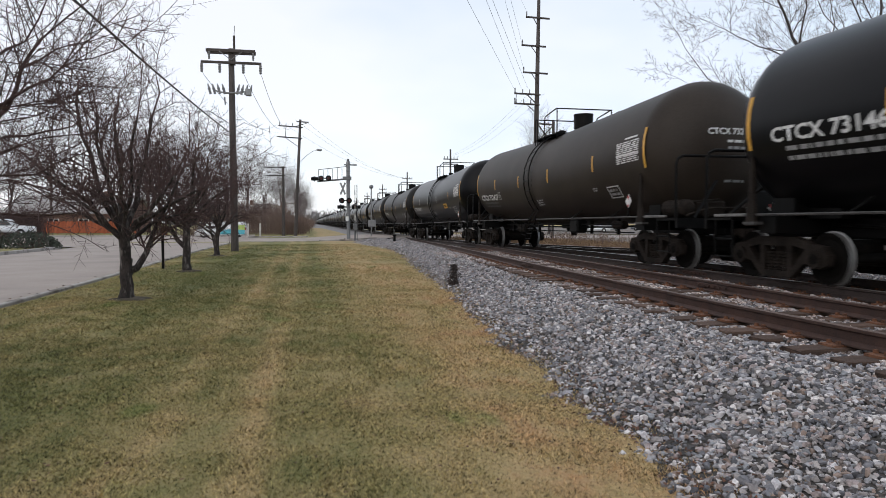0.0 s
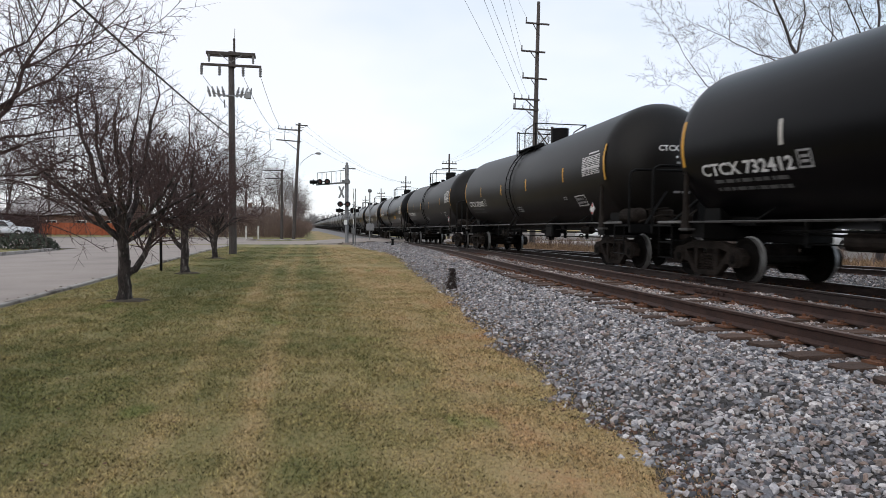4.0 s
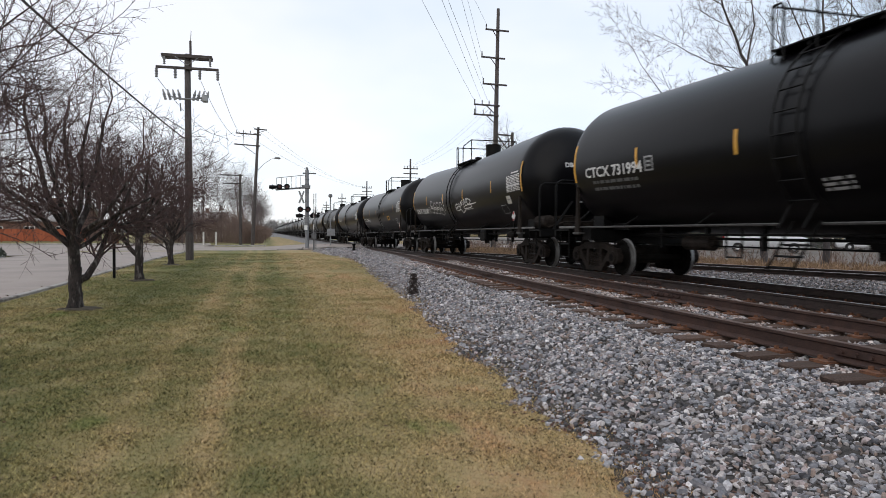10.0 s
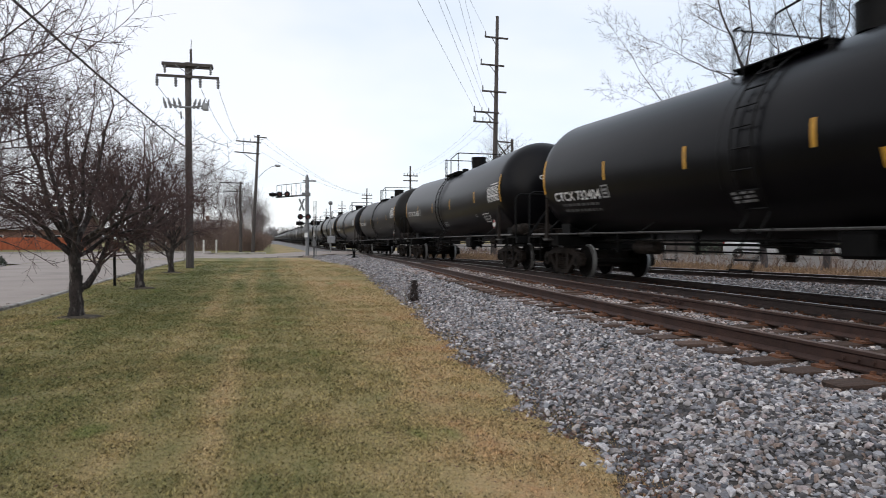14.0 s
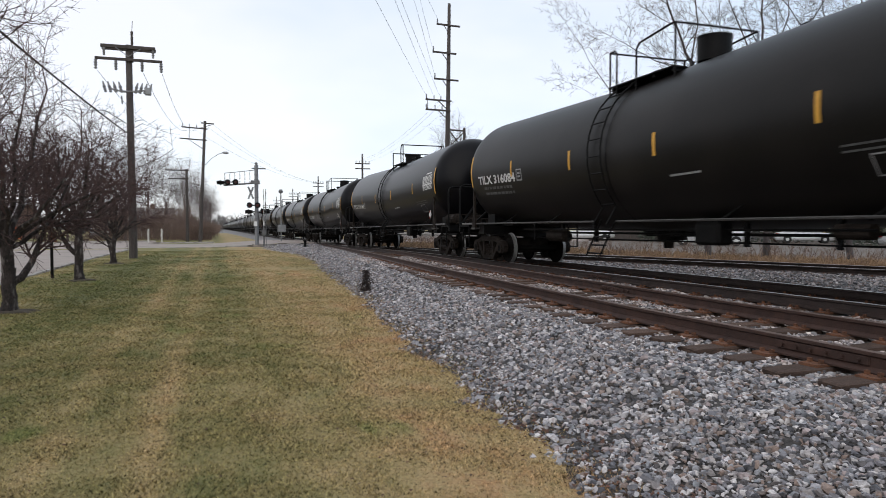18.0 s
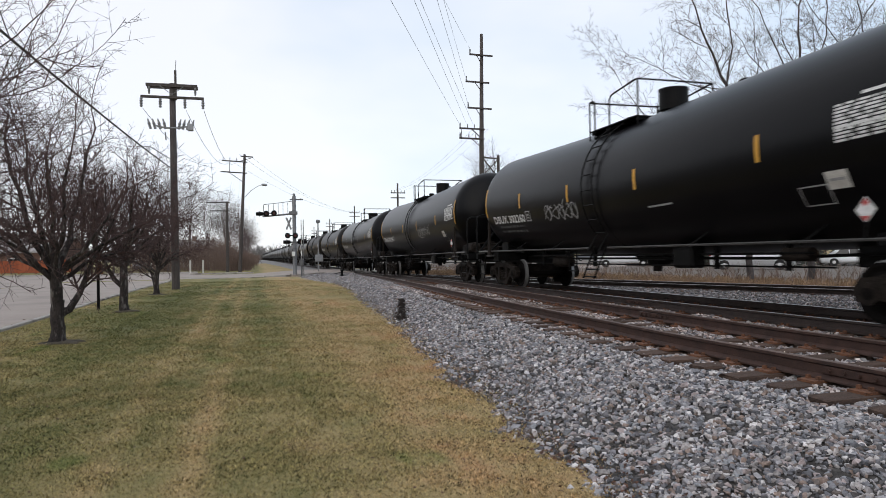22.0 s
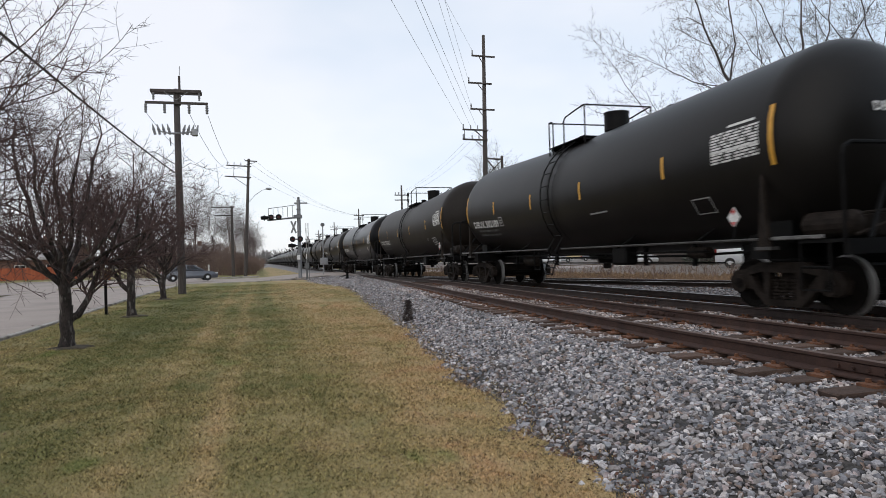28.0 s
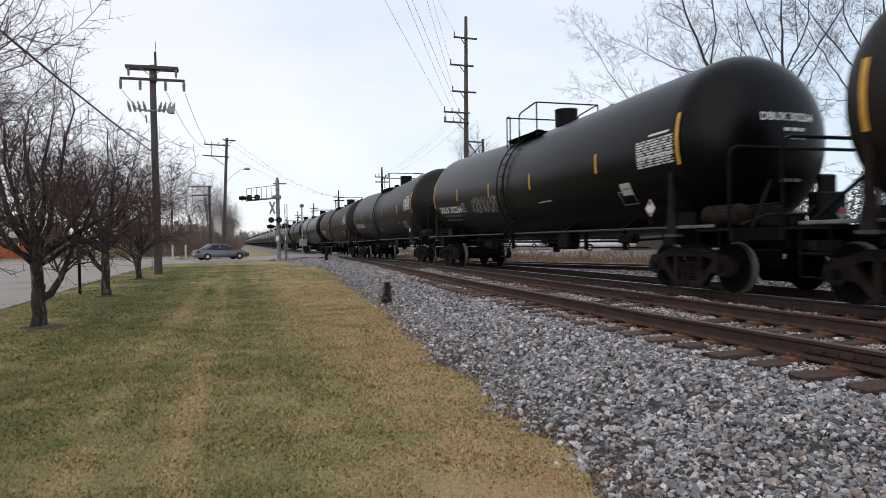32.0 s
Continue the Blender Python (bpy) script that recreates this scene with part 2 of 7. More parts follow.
M_TURF = turf("turf", False)
M_BLADE = turf("grass_blades", True)
M_STONE = crushed("ballast_stone", 1.2)
M_STONE_DIRTY = crushed("dirty_stone", 1.45, 0.45)
M_STONE_SHOULDER = crushed("shoulder_stone", 1.0, 0.25)
# Darkened stone: the train's shade on the track bed is put into the colour.
M_STONE_SHADED = crushed("shaded_stone", 0.62, 0.8)
M_FARBED = mat("far_stone_bed", (0.14, 0.135, 0.135), (0.25, 0.24, 0.238), 2, 0.9, 0.3, 20)
# Near-black bed: the shade in gaps between loose stones is put into its colour.
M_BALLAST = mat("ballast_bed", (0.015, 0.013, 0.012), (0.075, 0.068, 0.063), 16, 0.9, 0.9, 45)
M_TIE = mat("tie_wood", (0.036, 0.023, 0.018), (0.125, 0.076, 0.054), 3, 0.9, 0.5, 40, stretch=(1, 6, 6), spread=0.35)
M_RAIL = mat("rail_steel", (0.024, 0.0115, 0.0088), (0.062, 0.029, 0.020), 6, 0.7, 0.3, 90, metal=0.1)
# Darker rail steel: shade by and under the train is put into the colour.
M_RAIL_SHADED = mat("shaded_rail_steel", (0.014, 0.0086, 0.0072), (0.040, 0.024, 0.0195), 6, 0.65, 0.3, 90, metal=0.1)
M_RAILTOP = mat("rail_head", (0.30, 0.27, 0.25), (0.42, 0.39, 0.37), 8, 0.38, 0.05, 90, metal=0.8, stretch=(1, 0.1, 1))
M_RUSTTOP = mat("rusted_rail_head", (0.075, 0.048, 0.038), (0.16, 0.112, 0.092), 6, 0.6, 0.1, 90, metal=0.2, stretch=(1, 0.1, 1))
M_PLATE = mat("rusty_plate", (0.05, 0.024, 0.015), (0.20, 0.082, 0.038), 12, 0.85, 0.4, 90)
M_CONCRETE = mat("concrete_road", (0.265, 0.222, 0.195), (0.345, 0.295, 0.262), 0.8, 0.85, 0.15, 30, dirt=(0.205, 0.172, 0.152), dirt_at=(0.5, 0.75), dirt_scale=0.4)
M_KERB = mat("kerb_concrete", (0.29, 0.265, 0.24), (0.43, 0.40, 0.37), 3, 0.85, 0.2, 50, dirt=(0.12, 0.10, 0.085), dirt_at=(0.5, 0.65), dirt_scale=1.5)
M_BARK = mat("bark", (0.008, 0.006, 0.0055), (0.046, 0.034, 0.030), 9, 0.9, 1.0, 45, stretch=(1, 1, 0.35), dirt=(0.125, 0.11, 0.10), dirt_at=(0.55, 0.66), dirt_scale=11)
# Paler than the near twigs: the haze of distance is put into this colour.
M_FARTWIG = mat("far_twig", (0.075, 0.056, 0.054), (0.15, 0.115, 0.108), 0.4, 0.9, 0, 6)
M_TWIG = mat("twig", (0.036, 0.020, 0.0185), (0.092, 0.052, 0.047), 5, 0.85, 0, 40)
M_BARK2 = mat("grey_bark", (0.034, 0.029, 0.029), (0.085, 0.072, 0.071), 5, 0.9, 0.6, 40, stretch=(1, 1, 0.25))
M_WORN = mat("weathered_sign_back", (0.16, 0.16, 0.165), (0.25, 0.25, 0.25), 6, 0.6, 0.05, 60)
M_POLE = mat("pole_wood", (0.042, 0.035, 0.032), (0.088, 0.075, 0.069), 5, 0.9, 0.4, 40, stretch=(1, 1, 0.1))
M_GALV = mat("galvanised", (0.20, 0.205, 0.21), (0.31, 0.315, 0.32), 6, 0.5, 0.05, 60, metal=0.4)
M_BLACKMETAL = mat("black_metal", (0.0022, 0.0022, 0.0024), (0.0055, 0.0053, 0.0052), 5, 0.55, 0.1, 60, spec=0.12)
M_WIRE = mat("wire", (0.012, 0.012, 0.013), (0.02, 0.02, 0.02), 5, 0.6, 0, 60)
M_WHITE = mat("white_paint", (0.62, 0.62, 0.61), (0.80, 0.80, 0.79), 6, 0.6, 0.05, 60)
M_INSUL = mat("porcelain", (0.13, 0.13, 0.135), (0.26, 0.26, 0.26), 5, 0.3, 0, 60)
M_PALE = mat("pale_strip", (0.42, 0.40, 0.36), (0.6, 0.58, 0.53), 8, 0.5, 0.02, 60)

# ---- building tools ----


def smooth(a, b, v):
    t = min(1.0, max(0.0, (v - a) / (b - a)))
    return t * t * (3 - 2 * t)


def mesh_of(name, verts, faces, material, shade=False):
    me = bpy.data.meshes.new(name)
    me.from_pydata(verts, [], faces)
    me.materials.append(material)
    if shade:
        me.polygons.foreach_set("use_smooth", np.ones(len(me.polygons), bool))
    me.update()
    return me


def part(name, bm, material, parent=None, label="", at=None, shade=False):
    """Links a bmesh, or a mesh that is there already, as one object under a thing or a part."""
    if isinstance(bm, bmesh.types.BMesh):
        me = bpy.data.meshes.new(name)
        bm.to_mesh(me)
        bm.free()
        if shade:
            me.polygons.foreach_set("use_smooth", np.ones(len(me.polygons), bool))
    else:
        me = bm
    if material and not me.materials:
        me.materials.append(material)
    ob = new(name, me)
    if parent:
        ob.parent = parent
    if at is not None:
        ob.matrix_basis = at
    if label:
        tagged(ob, label)
    return ob


def thing(name, at, label, category, group="", kind=""):
    ob = new(name)
    ob.empty_display_size = 0.2
    ob.matrix_basis = at
    return tagged(ob, label, category, group, kind)


def add_box(bm, x0, x1, y0, y1, z0, z1, bevel=0.0, m=None):
    vs = bmesh.ops.create_cube(bm, size=1.0, matrix=Matrix.LocRotScale(((x0 + x1) / 2, (y0 + y1) / 2, (z0 + z1) / 2), None, (abs(x1 - x0), abs(y1 - y0), abs(z1 - z0))))["verts"]
    if bevel:
        es = {e for v in vs for e in v.link_edges}
        got = bmesh.ops.bevel(bm, geom=list(es), offset=bevel, segments=1, affect="EDGES")
        vs = got["verts"]
        vs = list({v for f in got["faces"] for v in f.verts} | {v for v in vs if v.is_valid})
    if m is not None:
        bmesh.ops.transform(bm, matrix=m, verts=vs)
    return vs


def box(x0, x1, y0, y1, z0, z1, bevel=0.0):
    bm = bmesh.new()
    add_box(bm, x0, x1, y0, y1, z0, z1, bevel)
    return bm


def add_rod(bm, a, b, r, n=8, r2=None):
    a, b = Vector(a), Vector(b)
    d = b - a
    q = d.to_track_quat("Z", "Y").to_matrix().to_4x4()
    return bmesh.ops.create_cone(bm, cap_ends=True, segments=n, radius1=r, radius2=r if r2 is None else r2, depth=d.length, matrix=Matrix.Translation((a + b) / 2) @ q)["verts"]


def pipe(bm, pts, r, n=6):
    """One bent pipe through the points, mitred at the bends."""
    pts = [Vector(p) for p in pts]
    rings, u = [], None
    for i, p in enumerate(pts):
        d0 = (p - pts[i - 1]).normalized() if i else (pts[1] - p).normalized()
        d1 = (pts[i + 1] - p).normalized() if i + 1 < len(pts) else d0
        d = (d0 + d1).normalized() if (d0 + d1).length > 1e-4 else d0
        u = d.orthogonal().normalized() if u is None else (u - d * u.dot(d)).normalized()
        w = d.cross(u)
        rings.append([bm.verts.new(p + u * (r * math.cos(6.2832 * k / n)) + w * (r * math.sin(6.2832 * k / n))) for k in range(n)])
    for a, b in zip(rings, rings[1:]):
        for k in range(n):
            bm.faces.new((a[k], a[(k + 1) % n], b[(k + 1) % n], b[k]))
    bm.faces.new(rings[0][::-1])
    bm.faces.new(rings[-1])


def rods(paths, r, n=6):
    """Bent pipes: each path is a list of points."""
    bm = bmesh.new()
    for p in paths:
        pipe(bm, p, r, n)
    return bm


def lathe(profile, n=24, axis="z"):
    """A turned body from (radius, height) pairs."""
    bm = bmesh.new()
    rings = []
    for r, h in profile:
        ring = []
        for i in range(n):
            a = 2 * math.pi * i / n
            c, s = r * math.cos(a), r * math.sin(a)
            ring.append(bm.verts.new((c, s, h) if axis == "z" else (c, h, s) if axis == "y" else (h, c, s)))
        rings.append(ring)
    for p, q in zip(rings, rings[1:]):
        for i in range(n):
            bm.faces.new((p[i], p[(i + 1) % n], q[(i + 1) % n], q[i]))
    bm.faces.new(rings[0][::-1])
    bm.faces.new(rings[-1])
    bmesh.ops.recalc_face_normals(bm, faces=bm.faces)
    return bm


def tubes(segs, sides_thick=7, sides_thin=3, thick=0.02):
    """Tapered tubes for branches: rows of (ax, ay, az, bx, by, bz, ra, rb)."""
    verts, faces = [], []
    for ax, ay, az, bx, by, bz, ra, rb in segs:
        d = Vector((bx - ax, by - ay, bz - az))
        if d.length < 1e-6:
            continue
        d.normalize()
        u = d.orthogonal().normalized()
        w = d.cross(u)
        n = sides_thick if ra > thick else sides_thin
        if n == sides_thick:
            bx, by, bz = bx + d.x * rb * 0.5, by + d.y * rb * 0.5, bz + d.z * rb * 0.5
        k = len(verts)
        for (px, py, pz), r in (((ax, ay, az), ra), ((bx, by, bz), rb)):
            for i in range(n):
                t = 2 * math.pi * i / n
                o = u * (r * math.cos(t)) + w * (r * math.sin(t))
                verts.append((px + o.x, py + o.y, pz + o.z))
        for i in range(n):
            j = (i + 1) % n
            faces.append((k + i, k + j, k + n + j, k + n + i))
    return verts, faces

# ---- the ground and the tracks ----
RAIL_Z = 0.56


def ground_z(x, y):
    return 0.10 * smooth(16, 34, y) - 0.03 * smooth(38, 56, y)


def dip(y):
    """The line sinks a little towards the level crossing and climbs again beyond it."""
    return 0.21 * smooth(18, 56, y) * (1 - smooth(90, 320, y))


def main_x(y):
    """Centre of the main track across the view, along the line."""
    return 8.88


def side_x(y):
    return 5.66 if y < 8 else 5.66 + (8.8 - 5.66) * smooth(4, 56, y)


def far_x(y):
    if y > 52:
        return main_x(y) + 0.2
    return main_x(52) + 0.2 + 0.00444 * (52 - y) ** 2 if y > 18 else main_x(52) + 0.2 + 0.00444 * 34 ** 2 + (18 - y) * 0.3


def sheet(name, xs, ys, zf, material, label, category, kind="structure", skip=None):
    verts = [(x, y, zf(x, y)) for y in ys for x in xs]
    n = len(xs)
    faces = []
    for j in range(len(ys) - 1):
        for i in range(n - 1):
            if skip and skip((xs[i] + xs[i + 1]) / 2, (ys[j] + ys[j + 1]) / 2):
                continue
            k = j * n + i
            faces.append((k, k + 1, k + n + 1, k + n))
    return tagged(part(name, mesh_of(name, verts, faces, material, True), None), label, category, kind=kind)


gx = [-4000, -1500, -500, -200, -100, -60, -40, -30, -24, -20, -18, -16] + [-14 + 0.5 * i for i in range(57)] + [16, 18, 20, 24, 30, 40, 60, 100, 200, 500, 1500, 4000]
gy = [-3000, -800, -200, -60, -30, -15] + [-8 + 0.5 * i for i in range(60)] + [22 + 2 * i for i in range(30)] + [85, 95, 110, 140, 200, 350, 700, 1500, 4000]


def lawn_z(x, y):
    bumps = 0.03 * noise.noise((x * 0.5, y * 0.5, 0)) + 0.012 * noise.noise((x * 2, y * 2, 3))
    near = 1.0 if abs(x) < 40 and -8 < y < 80 else 0.0
    drop = -0.22 if -14.6 < x < -5.7 and y < 54 else 0.0
    cross = -0.22 if 55.5 < y < 70 and x < 30 or x < -5.0 and 55 < y < 79.5 or x < -14.6 and 45.9 < y < 56 else 0.0
    return ground_z(x, y) + bumps * near * (0.2 if drop or cross else 1) + min(drop, cross)


ground = sheet("ground", gx, gy, lawn_z, M_TURF, "mown winter lawn of green and straw-coloured grass beside the stones", "ground")


def left_edge(y):
    return 2.0 + 0.16 * (1 - smooth(3.6, 5.2, y)) + 0.45 * smooth(3, 9, y) + 0.75 * smooth(8, 17, y) + 1.0 * smooth(15, 34, y) - 0.9 * smooth(34, 46, y) + 0.22 * noise.noise((y * 0.7, 0, 5)) + 0.1 * noise.noise((y * 2.5, 0, 8))


def bed_z(x, y):
    """Crushed stone bed: a shoulder that climbs from the lawn to the ties."""
    left = left_edge(y)
    top = 0.36 - dip(y)
    z = ground_z(x, y) - 0.05 + (top + 0.05 - ground_z(x, y)) * smooth(left - 0.5, left + 1.9, x)
    right = 19.0
    z -= 0.42 * smooth(right - 2.2, right, x)
    z += 0.10 * smooth(49, 55, y) * smooth(3.5, 6.0, x)
    return z + 0.02 * noise.noise((x * 3, y * 3, 1)) - 0.012


bx = [1.6 + 0.25 * i for i in range(24)] + [7.8 + 0.6 * i for i in range(20)]
by = [-12 + 1.0 * i for i in range(12)] + [0.25 * i for i in range(80)] + [20 + 0.8 * i for i in range(45)]
sheet("ballast_bed", bx, by, bed_z, M_BALLAST, "sloping bed under the crushed stones, darkened for the shade between them", "ballast")
sheet("far_ballast_bed", [1.2, 3.6, 5.0, 6.0, 7, 8, 9, 10, 11, 12.4, 13.5], [66, 75, 90, 120, 180, 300, 600, 1200, 3000], lambda x, y: 0.18 - dip(y) + 0.18 * smooth(3.6, 6.0, x) - 0.25 * smooth(12, 13.5, x), M_FARBED, "distant bed of grey crushed stone", "ballast")


def rail_run(name, f, offset, ys, z, owner, top=None, side=None):
    """One rail along a line: foot, web and head as one swept section, worn bright on top."""
    sec = [(-0.07, -0.17), (0.07, -0.17), (0.07, -0.155), (0.012, -0.125), (0.012, -0.045), (0.036, -0.032), (0.036, -0.004), (0.030, 0.0), (-0.030, 0.0), (-0.036, -0.004), (-0.036, -0.032), (-0.012, -0.045), (-0.012, -0.125), (-0.07, -0.155)]
    verts, faces = [], []
    n = len(sec)
    for y in ys:
        x = f(y) + offset
        verts += [(x + a, y, z(y) + b) for a, b in sec]
    for j in range(len(ys) - 1):
        for i in range(n):
            k = j * n
            faces.append((k + i, k + n + i, k + n + (i + 1) % n, k + (i + 1) % n))
    me = mesh_of(name, verts, faces, side or M_RAIL)
    me.materials.append(top or M_RAILTOP)
    for p in me.polygons:
        if p.index % n in (6, 7, 8):
            p.material_index = 1
    return part(name, me, None, owner)


near_ys = [-14 + 1.5 * i for i in range(49)]
far_ys = [64, 70, 80, 90, 110, 130, 160, 200, 250, 300, 400, 800, 2500]


def rail_z(y):
    return RAIL_Z - dip(y)


def side_z(y):
    return rail_z(y) - 0.04 + 0.07 * (1 - smooth(10, 45, y))


def far_z(y):
    return rail_z(y) - 0.04


def track(name, label):
    ob = new(name)
    return tagged(ob, label, "track", kind="structure")


siding_track = track("siding_track", "empty rusty siding on weathered wooden ties")
main_track = track("main_track", "main track that carries the train")
far_track = track("far_track", "curving track beyond the train")
for off in (-0.765, 0.765):
    rail_run("rail", side_x, off, [y for y in near_ys if y < 53], side_z, siding_track, M_RUSTTOP)
    rail_run("rail", main_x, off, near_ys[:-1] + far_ys, rail_z, main_track, None, M_RAIL_SHADED)
    rail_run("rail", far_x, off, [y for y in near_ys if y < 52], far_z, far_track, None, M_RAIL_SHADED)

# ---- streets, kerbs and the crossing ----


def road_sheet(name, xs, ys, zf, material, label):
    return sheet(name, xs, ys, zf, material, label, "road")


def frange(a, b, n):
    return [a + (b - a) * i / n for i in range(n + 1)]


road_sheet("road", frange(-14.6, -5.62, 6), frange(-40, 55.2, 60), lambda x, y: ground_z(x, y) - 0.10 + 0.06 * smooth(38, 55, y) + 0.02 * noise.noise((x * 0.2, y * 0.2, 2)) * (1 - smooth(40, 52, y)), M_CONCRETE, "pale worn concrete street running beside the lawn")


def cross_z(x, y):
    return 0.03 + (RAIL_Z - 0.24 - 0.03) * smooth(-0.5, 5.5, x) - (RAIL_Z - 0.36) * smooth(14, 24, x)


road_sheet("cross_street", frange(-90, 60, 120), frange(55.2, 70.5, 8), cross_z, M_CONCRETE, "pale concrete cross street climbing to the level crossing")
road_sheet("junction_north", frange(-90, -5, 30), frange(70.5, 79.6, 5), lambda x, y: 0.03, M_CONCRETE, "pale concrete of the wide street junction")
road_sheet("junction_south", frange(-90, -14.6, 30), frange(45.5, 55.2, 5), lambda x, y: 0.03, M_CONCRETE, "pale concrete of the street junction by the corner")
kerb = new("kerb")
tagged(kerb, "low concrete kerb with dead leaves along the lawn", "kerb", kind="structure")
for i in range(30):
    y0 = -10 + i * 2.05
    bm = box(-5.64, -5.51, y0, y0 + 2.03, ground_z(0, y0) - 0.25, ground_z(0, y0) + 0.065, 0.02)
    part("kerb_stone", bm, M_KERB, kerb)
for i in range(24):
    y0 = -6 + i * 2.05
    bm = box(-14.75, -14.57, y0, y0 + 2.03, ground_z(0, y0) - 0.25, ground_z(0, y0) + 0.065, 0.02)
    part("kerb_stone", bm, M_KERB, kerb)
for i in range(40):
    y0 = 79.6 if i < 37 else 70.5
    bm = box(-82 + i * 2.05, -82 + i * 2.05 + 2.03, y0, y0 + 0.18, -0.08, 0.2, 0.02)
    part("kerb_stone", bm, M_KERB, kerb)
for i in range(12):
    x0 = -5.3 + i * 2.05
    part("kerb_stone", box(x0, x0 + 2.03, 54.95, 55.3, -0.3, cross_z(x0 + 1, 55) + (0.06 if i < 4 else 0.012), 0.02), M_KERB, kerb)

# dead leaves gathered along the kerb
rng = random.Random(11)
lv, lf = [], []
for i in range(700):
    y = rng.choice((rng.gauss(15.5, 1.6), rng.gauss(13, 2.5), rng.uniform(8, 34)))
    x = -5.72 - abs(rng.gauss(0, 0.22))
    z = ground_z(x, y) - 0.085
    a, r = rng.uniform(0, 6.3), rng.uniform(0.02, 0.05)
    k = len(lv)
    for j in range(4):
        lv.append((x + r * math.cos(a + j * 1.571) * (1 if j % 2 else 0.6), y + r * math.sin(a + j * 1.571), z + rng.uniform(0, 0.03)))
    lf.append((k, k + 1, k + 2, k + 3))
M_LEAF = mat("dead_leaf", (0.05, 0.022, 0.014), (0.13, 0.06, 0.035), 4, 0.8, 0, 50, island=0.4)
tagged(part("fallen_leaves", mesh_of("fallen_leaves", lv, lf, M_LEAF), None), "brown dead leaves gathered along the kerb", "leaves", kind="stuff")

# crossing panels between and beside the rails
crossing = tagged(new("level_crossing"), "timber and concrete panels of the level crossing", "level crossing", kind="structure")
for x0, x1 in ((5.6, 7.2), (7.45, 8.75), (9.0, 10.8)):
    for i in range(5):
        part("crossing_panel", box(x0, x1, 56.6 + i * 2.5, 59.06 + i * 2.5, rail_z(60) - 0.12, rail_z(60) - 0.008, 0.01), M_CONCRETE, crossing)

# ---- the tank cars ----
CAR_L, SPEED, R_TANK, C_TANK = 18.1, 8.60, 1.57, 2.53
M_TANK = mat("tank_black", (0.0016, 0.0016, 0.0022), (0.0030, 0.0029, 0.0038), 1.1, 0.30, 0.02, 30, spread=0.3, spec=0.14, dirt=(0.0056, 0.0052, 0.0056), dirt_at=(0.48, 0.8), dirt_scale=0.6)
M_TANK_BROWN = mat("tank_dusty_brown", (0.018, 0.0138, 0.0108), (0.027, 0.021, 0.0165), 1.1, 0.48, 0.03, 30, spread=0.2, spec=0.16, dirt=(0.036, 0.028, 0.022), dirt_at=(0.45, 0.8), dirt_scale=0.6)
M_TANK_UMBER = mat("tank_umber", (0.011, 0.0086, 0.0070), (0.0165, 0.013, 0.0105), 1.1, 0.46, 0.03, 30, spread=0.1, spec=0.15, dirt=(0.022, 0.0172, 0.0138), dirt_at=(0.45, 0.8), dirt_scale=0.6)
M_TANK_DUSTY = mat("tank_dusty_black", (0.006, 0.0054, 0.005), (0.009, 0.008, 0.0072), 1.1, 0.4, 0.03, 30, spread=0.2, spec=0.17, dirt=(0.016, 0.0136, 0.012), dirt_at=(0.48, 0.8), dirt_scale=0.6)
# Grey of the sky mirrored in distant shells, put into the colour.
M_TANK_SHEEN = mat("tank_sheen_grey", (0.03, 0.031, 0.034), (0.05, 0.051, 0.053), 1.1, 0.4, 0.05, 30, spread=0.2, spec=0.3, dirt=(0.05, 0.046, 0.042), dirt_at=(0.48, 0.8), dirt_scale=0.6)
M_TRUCK = mat("truck_steel", (0.0055, 0.0044, 0.0038), (0.031, 0.0245, 0.0205), 6, 0.7, 0.3, 50, spec=0.08)
M_WHEEL = mat("wheel_steel", (0.004, 0.0036, 0.0033), (0.009, 0.0076, 0.0066), 8, 0.75, 0.2, 60, spec=0.06)
M_TREAD = mat("wheel_tread", (0.16, 0.158, 0.155), (0.30, 0.295, 0.29), 8, 0.5, 0.05, 60, metal=0.7)
# Paler than the black frame: light caught by the rail is put into the colour.
M_SIDERAIL = mat("lit_side_rail", (0.03, 0.029, 0.029), (0.075, 0.072, 0.07), 6, 0.5, 0.1, 60, spec=0.3)
M_SCUFF = mat("scuffed_paint", (0.05, 0.05, 0.05), (0.20, 0.195, 0.19), 7, 0.55, 0.1, 60, spec=0.3)
M_FAINT = mat("faint_spray", (0.05, 0.05, 0.05), (0.12, 0.12, 0.12), 9, 0.6, 0, 60)
M_YELLOW = mat("yellow_strip", (0.50, 0.25, 0.02), (0.66, 0.35, 0.04), 8, 0.5, 0.02, 60)
M_STENCIL = mat("white_stencil", (0.50, 0.50, 0.49), (0.72, 0.72, 0.71), 14, 0.6, 0, 60)
M_RED = mat("placard_red", (0.34, 0.03, 0.03), (0.48, 0.06, 0.05), 8, 0.5, 0, 60)
M_GRAFF = mat("graffiti_grey", (0.20, 0.20, 0.20), (0.36, 0.36, 0.36), 9, 0.6, 0, 60)


def sag(y):
    """The shell is made in two halves that slope down to its middle."""
    return 0.022 * abs(y) - 0.02


def on_tank(u, v, lift=0.006):
    """A place on the side towards the lawn: u metres along (towards the leading end), v metres round the shell from its mid height."""
    a = (v - 0.06) / R_TANK
    r = R_TANK + lift
    return (-r * math.cos(a), -u, C_TANK + sag(u) + r * math.sin(a))


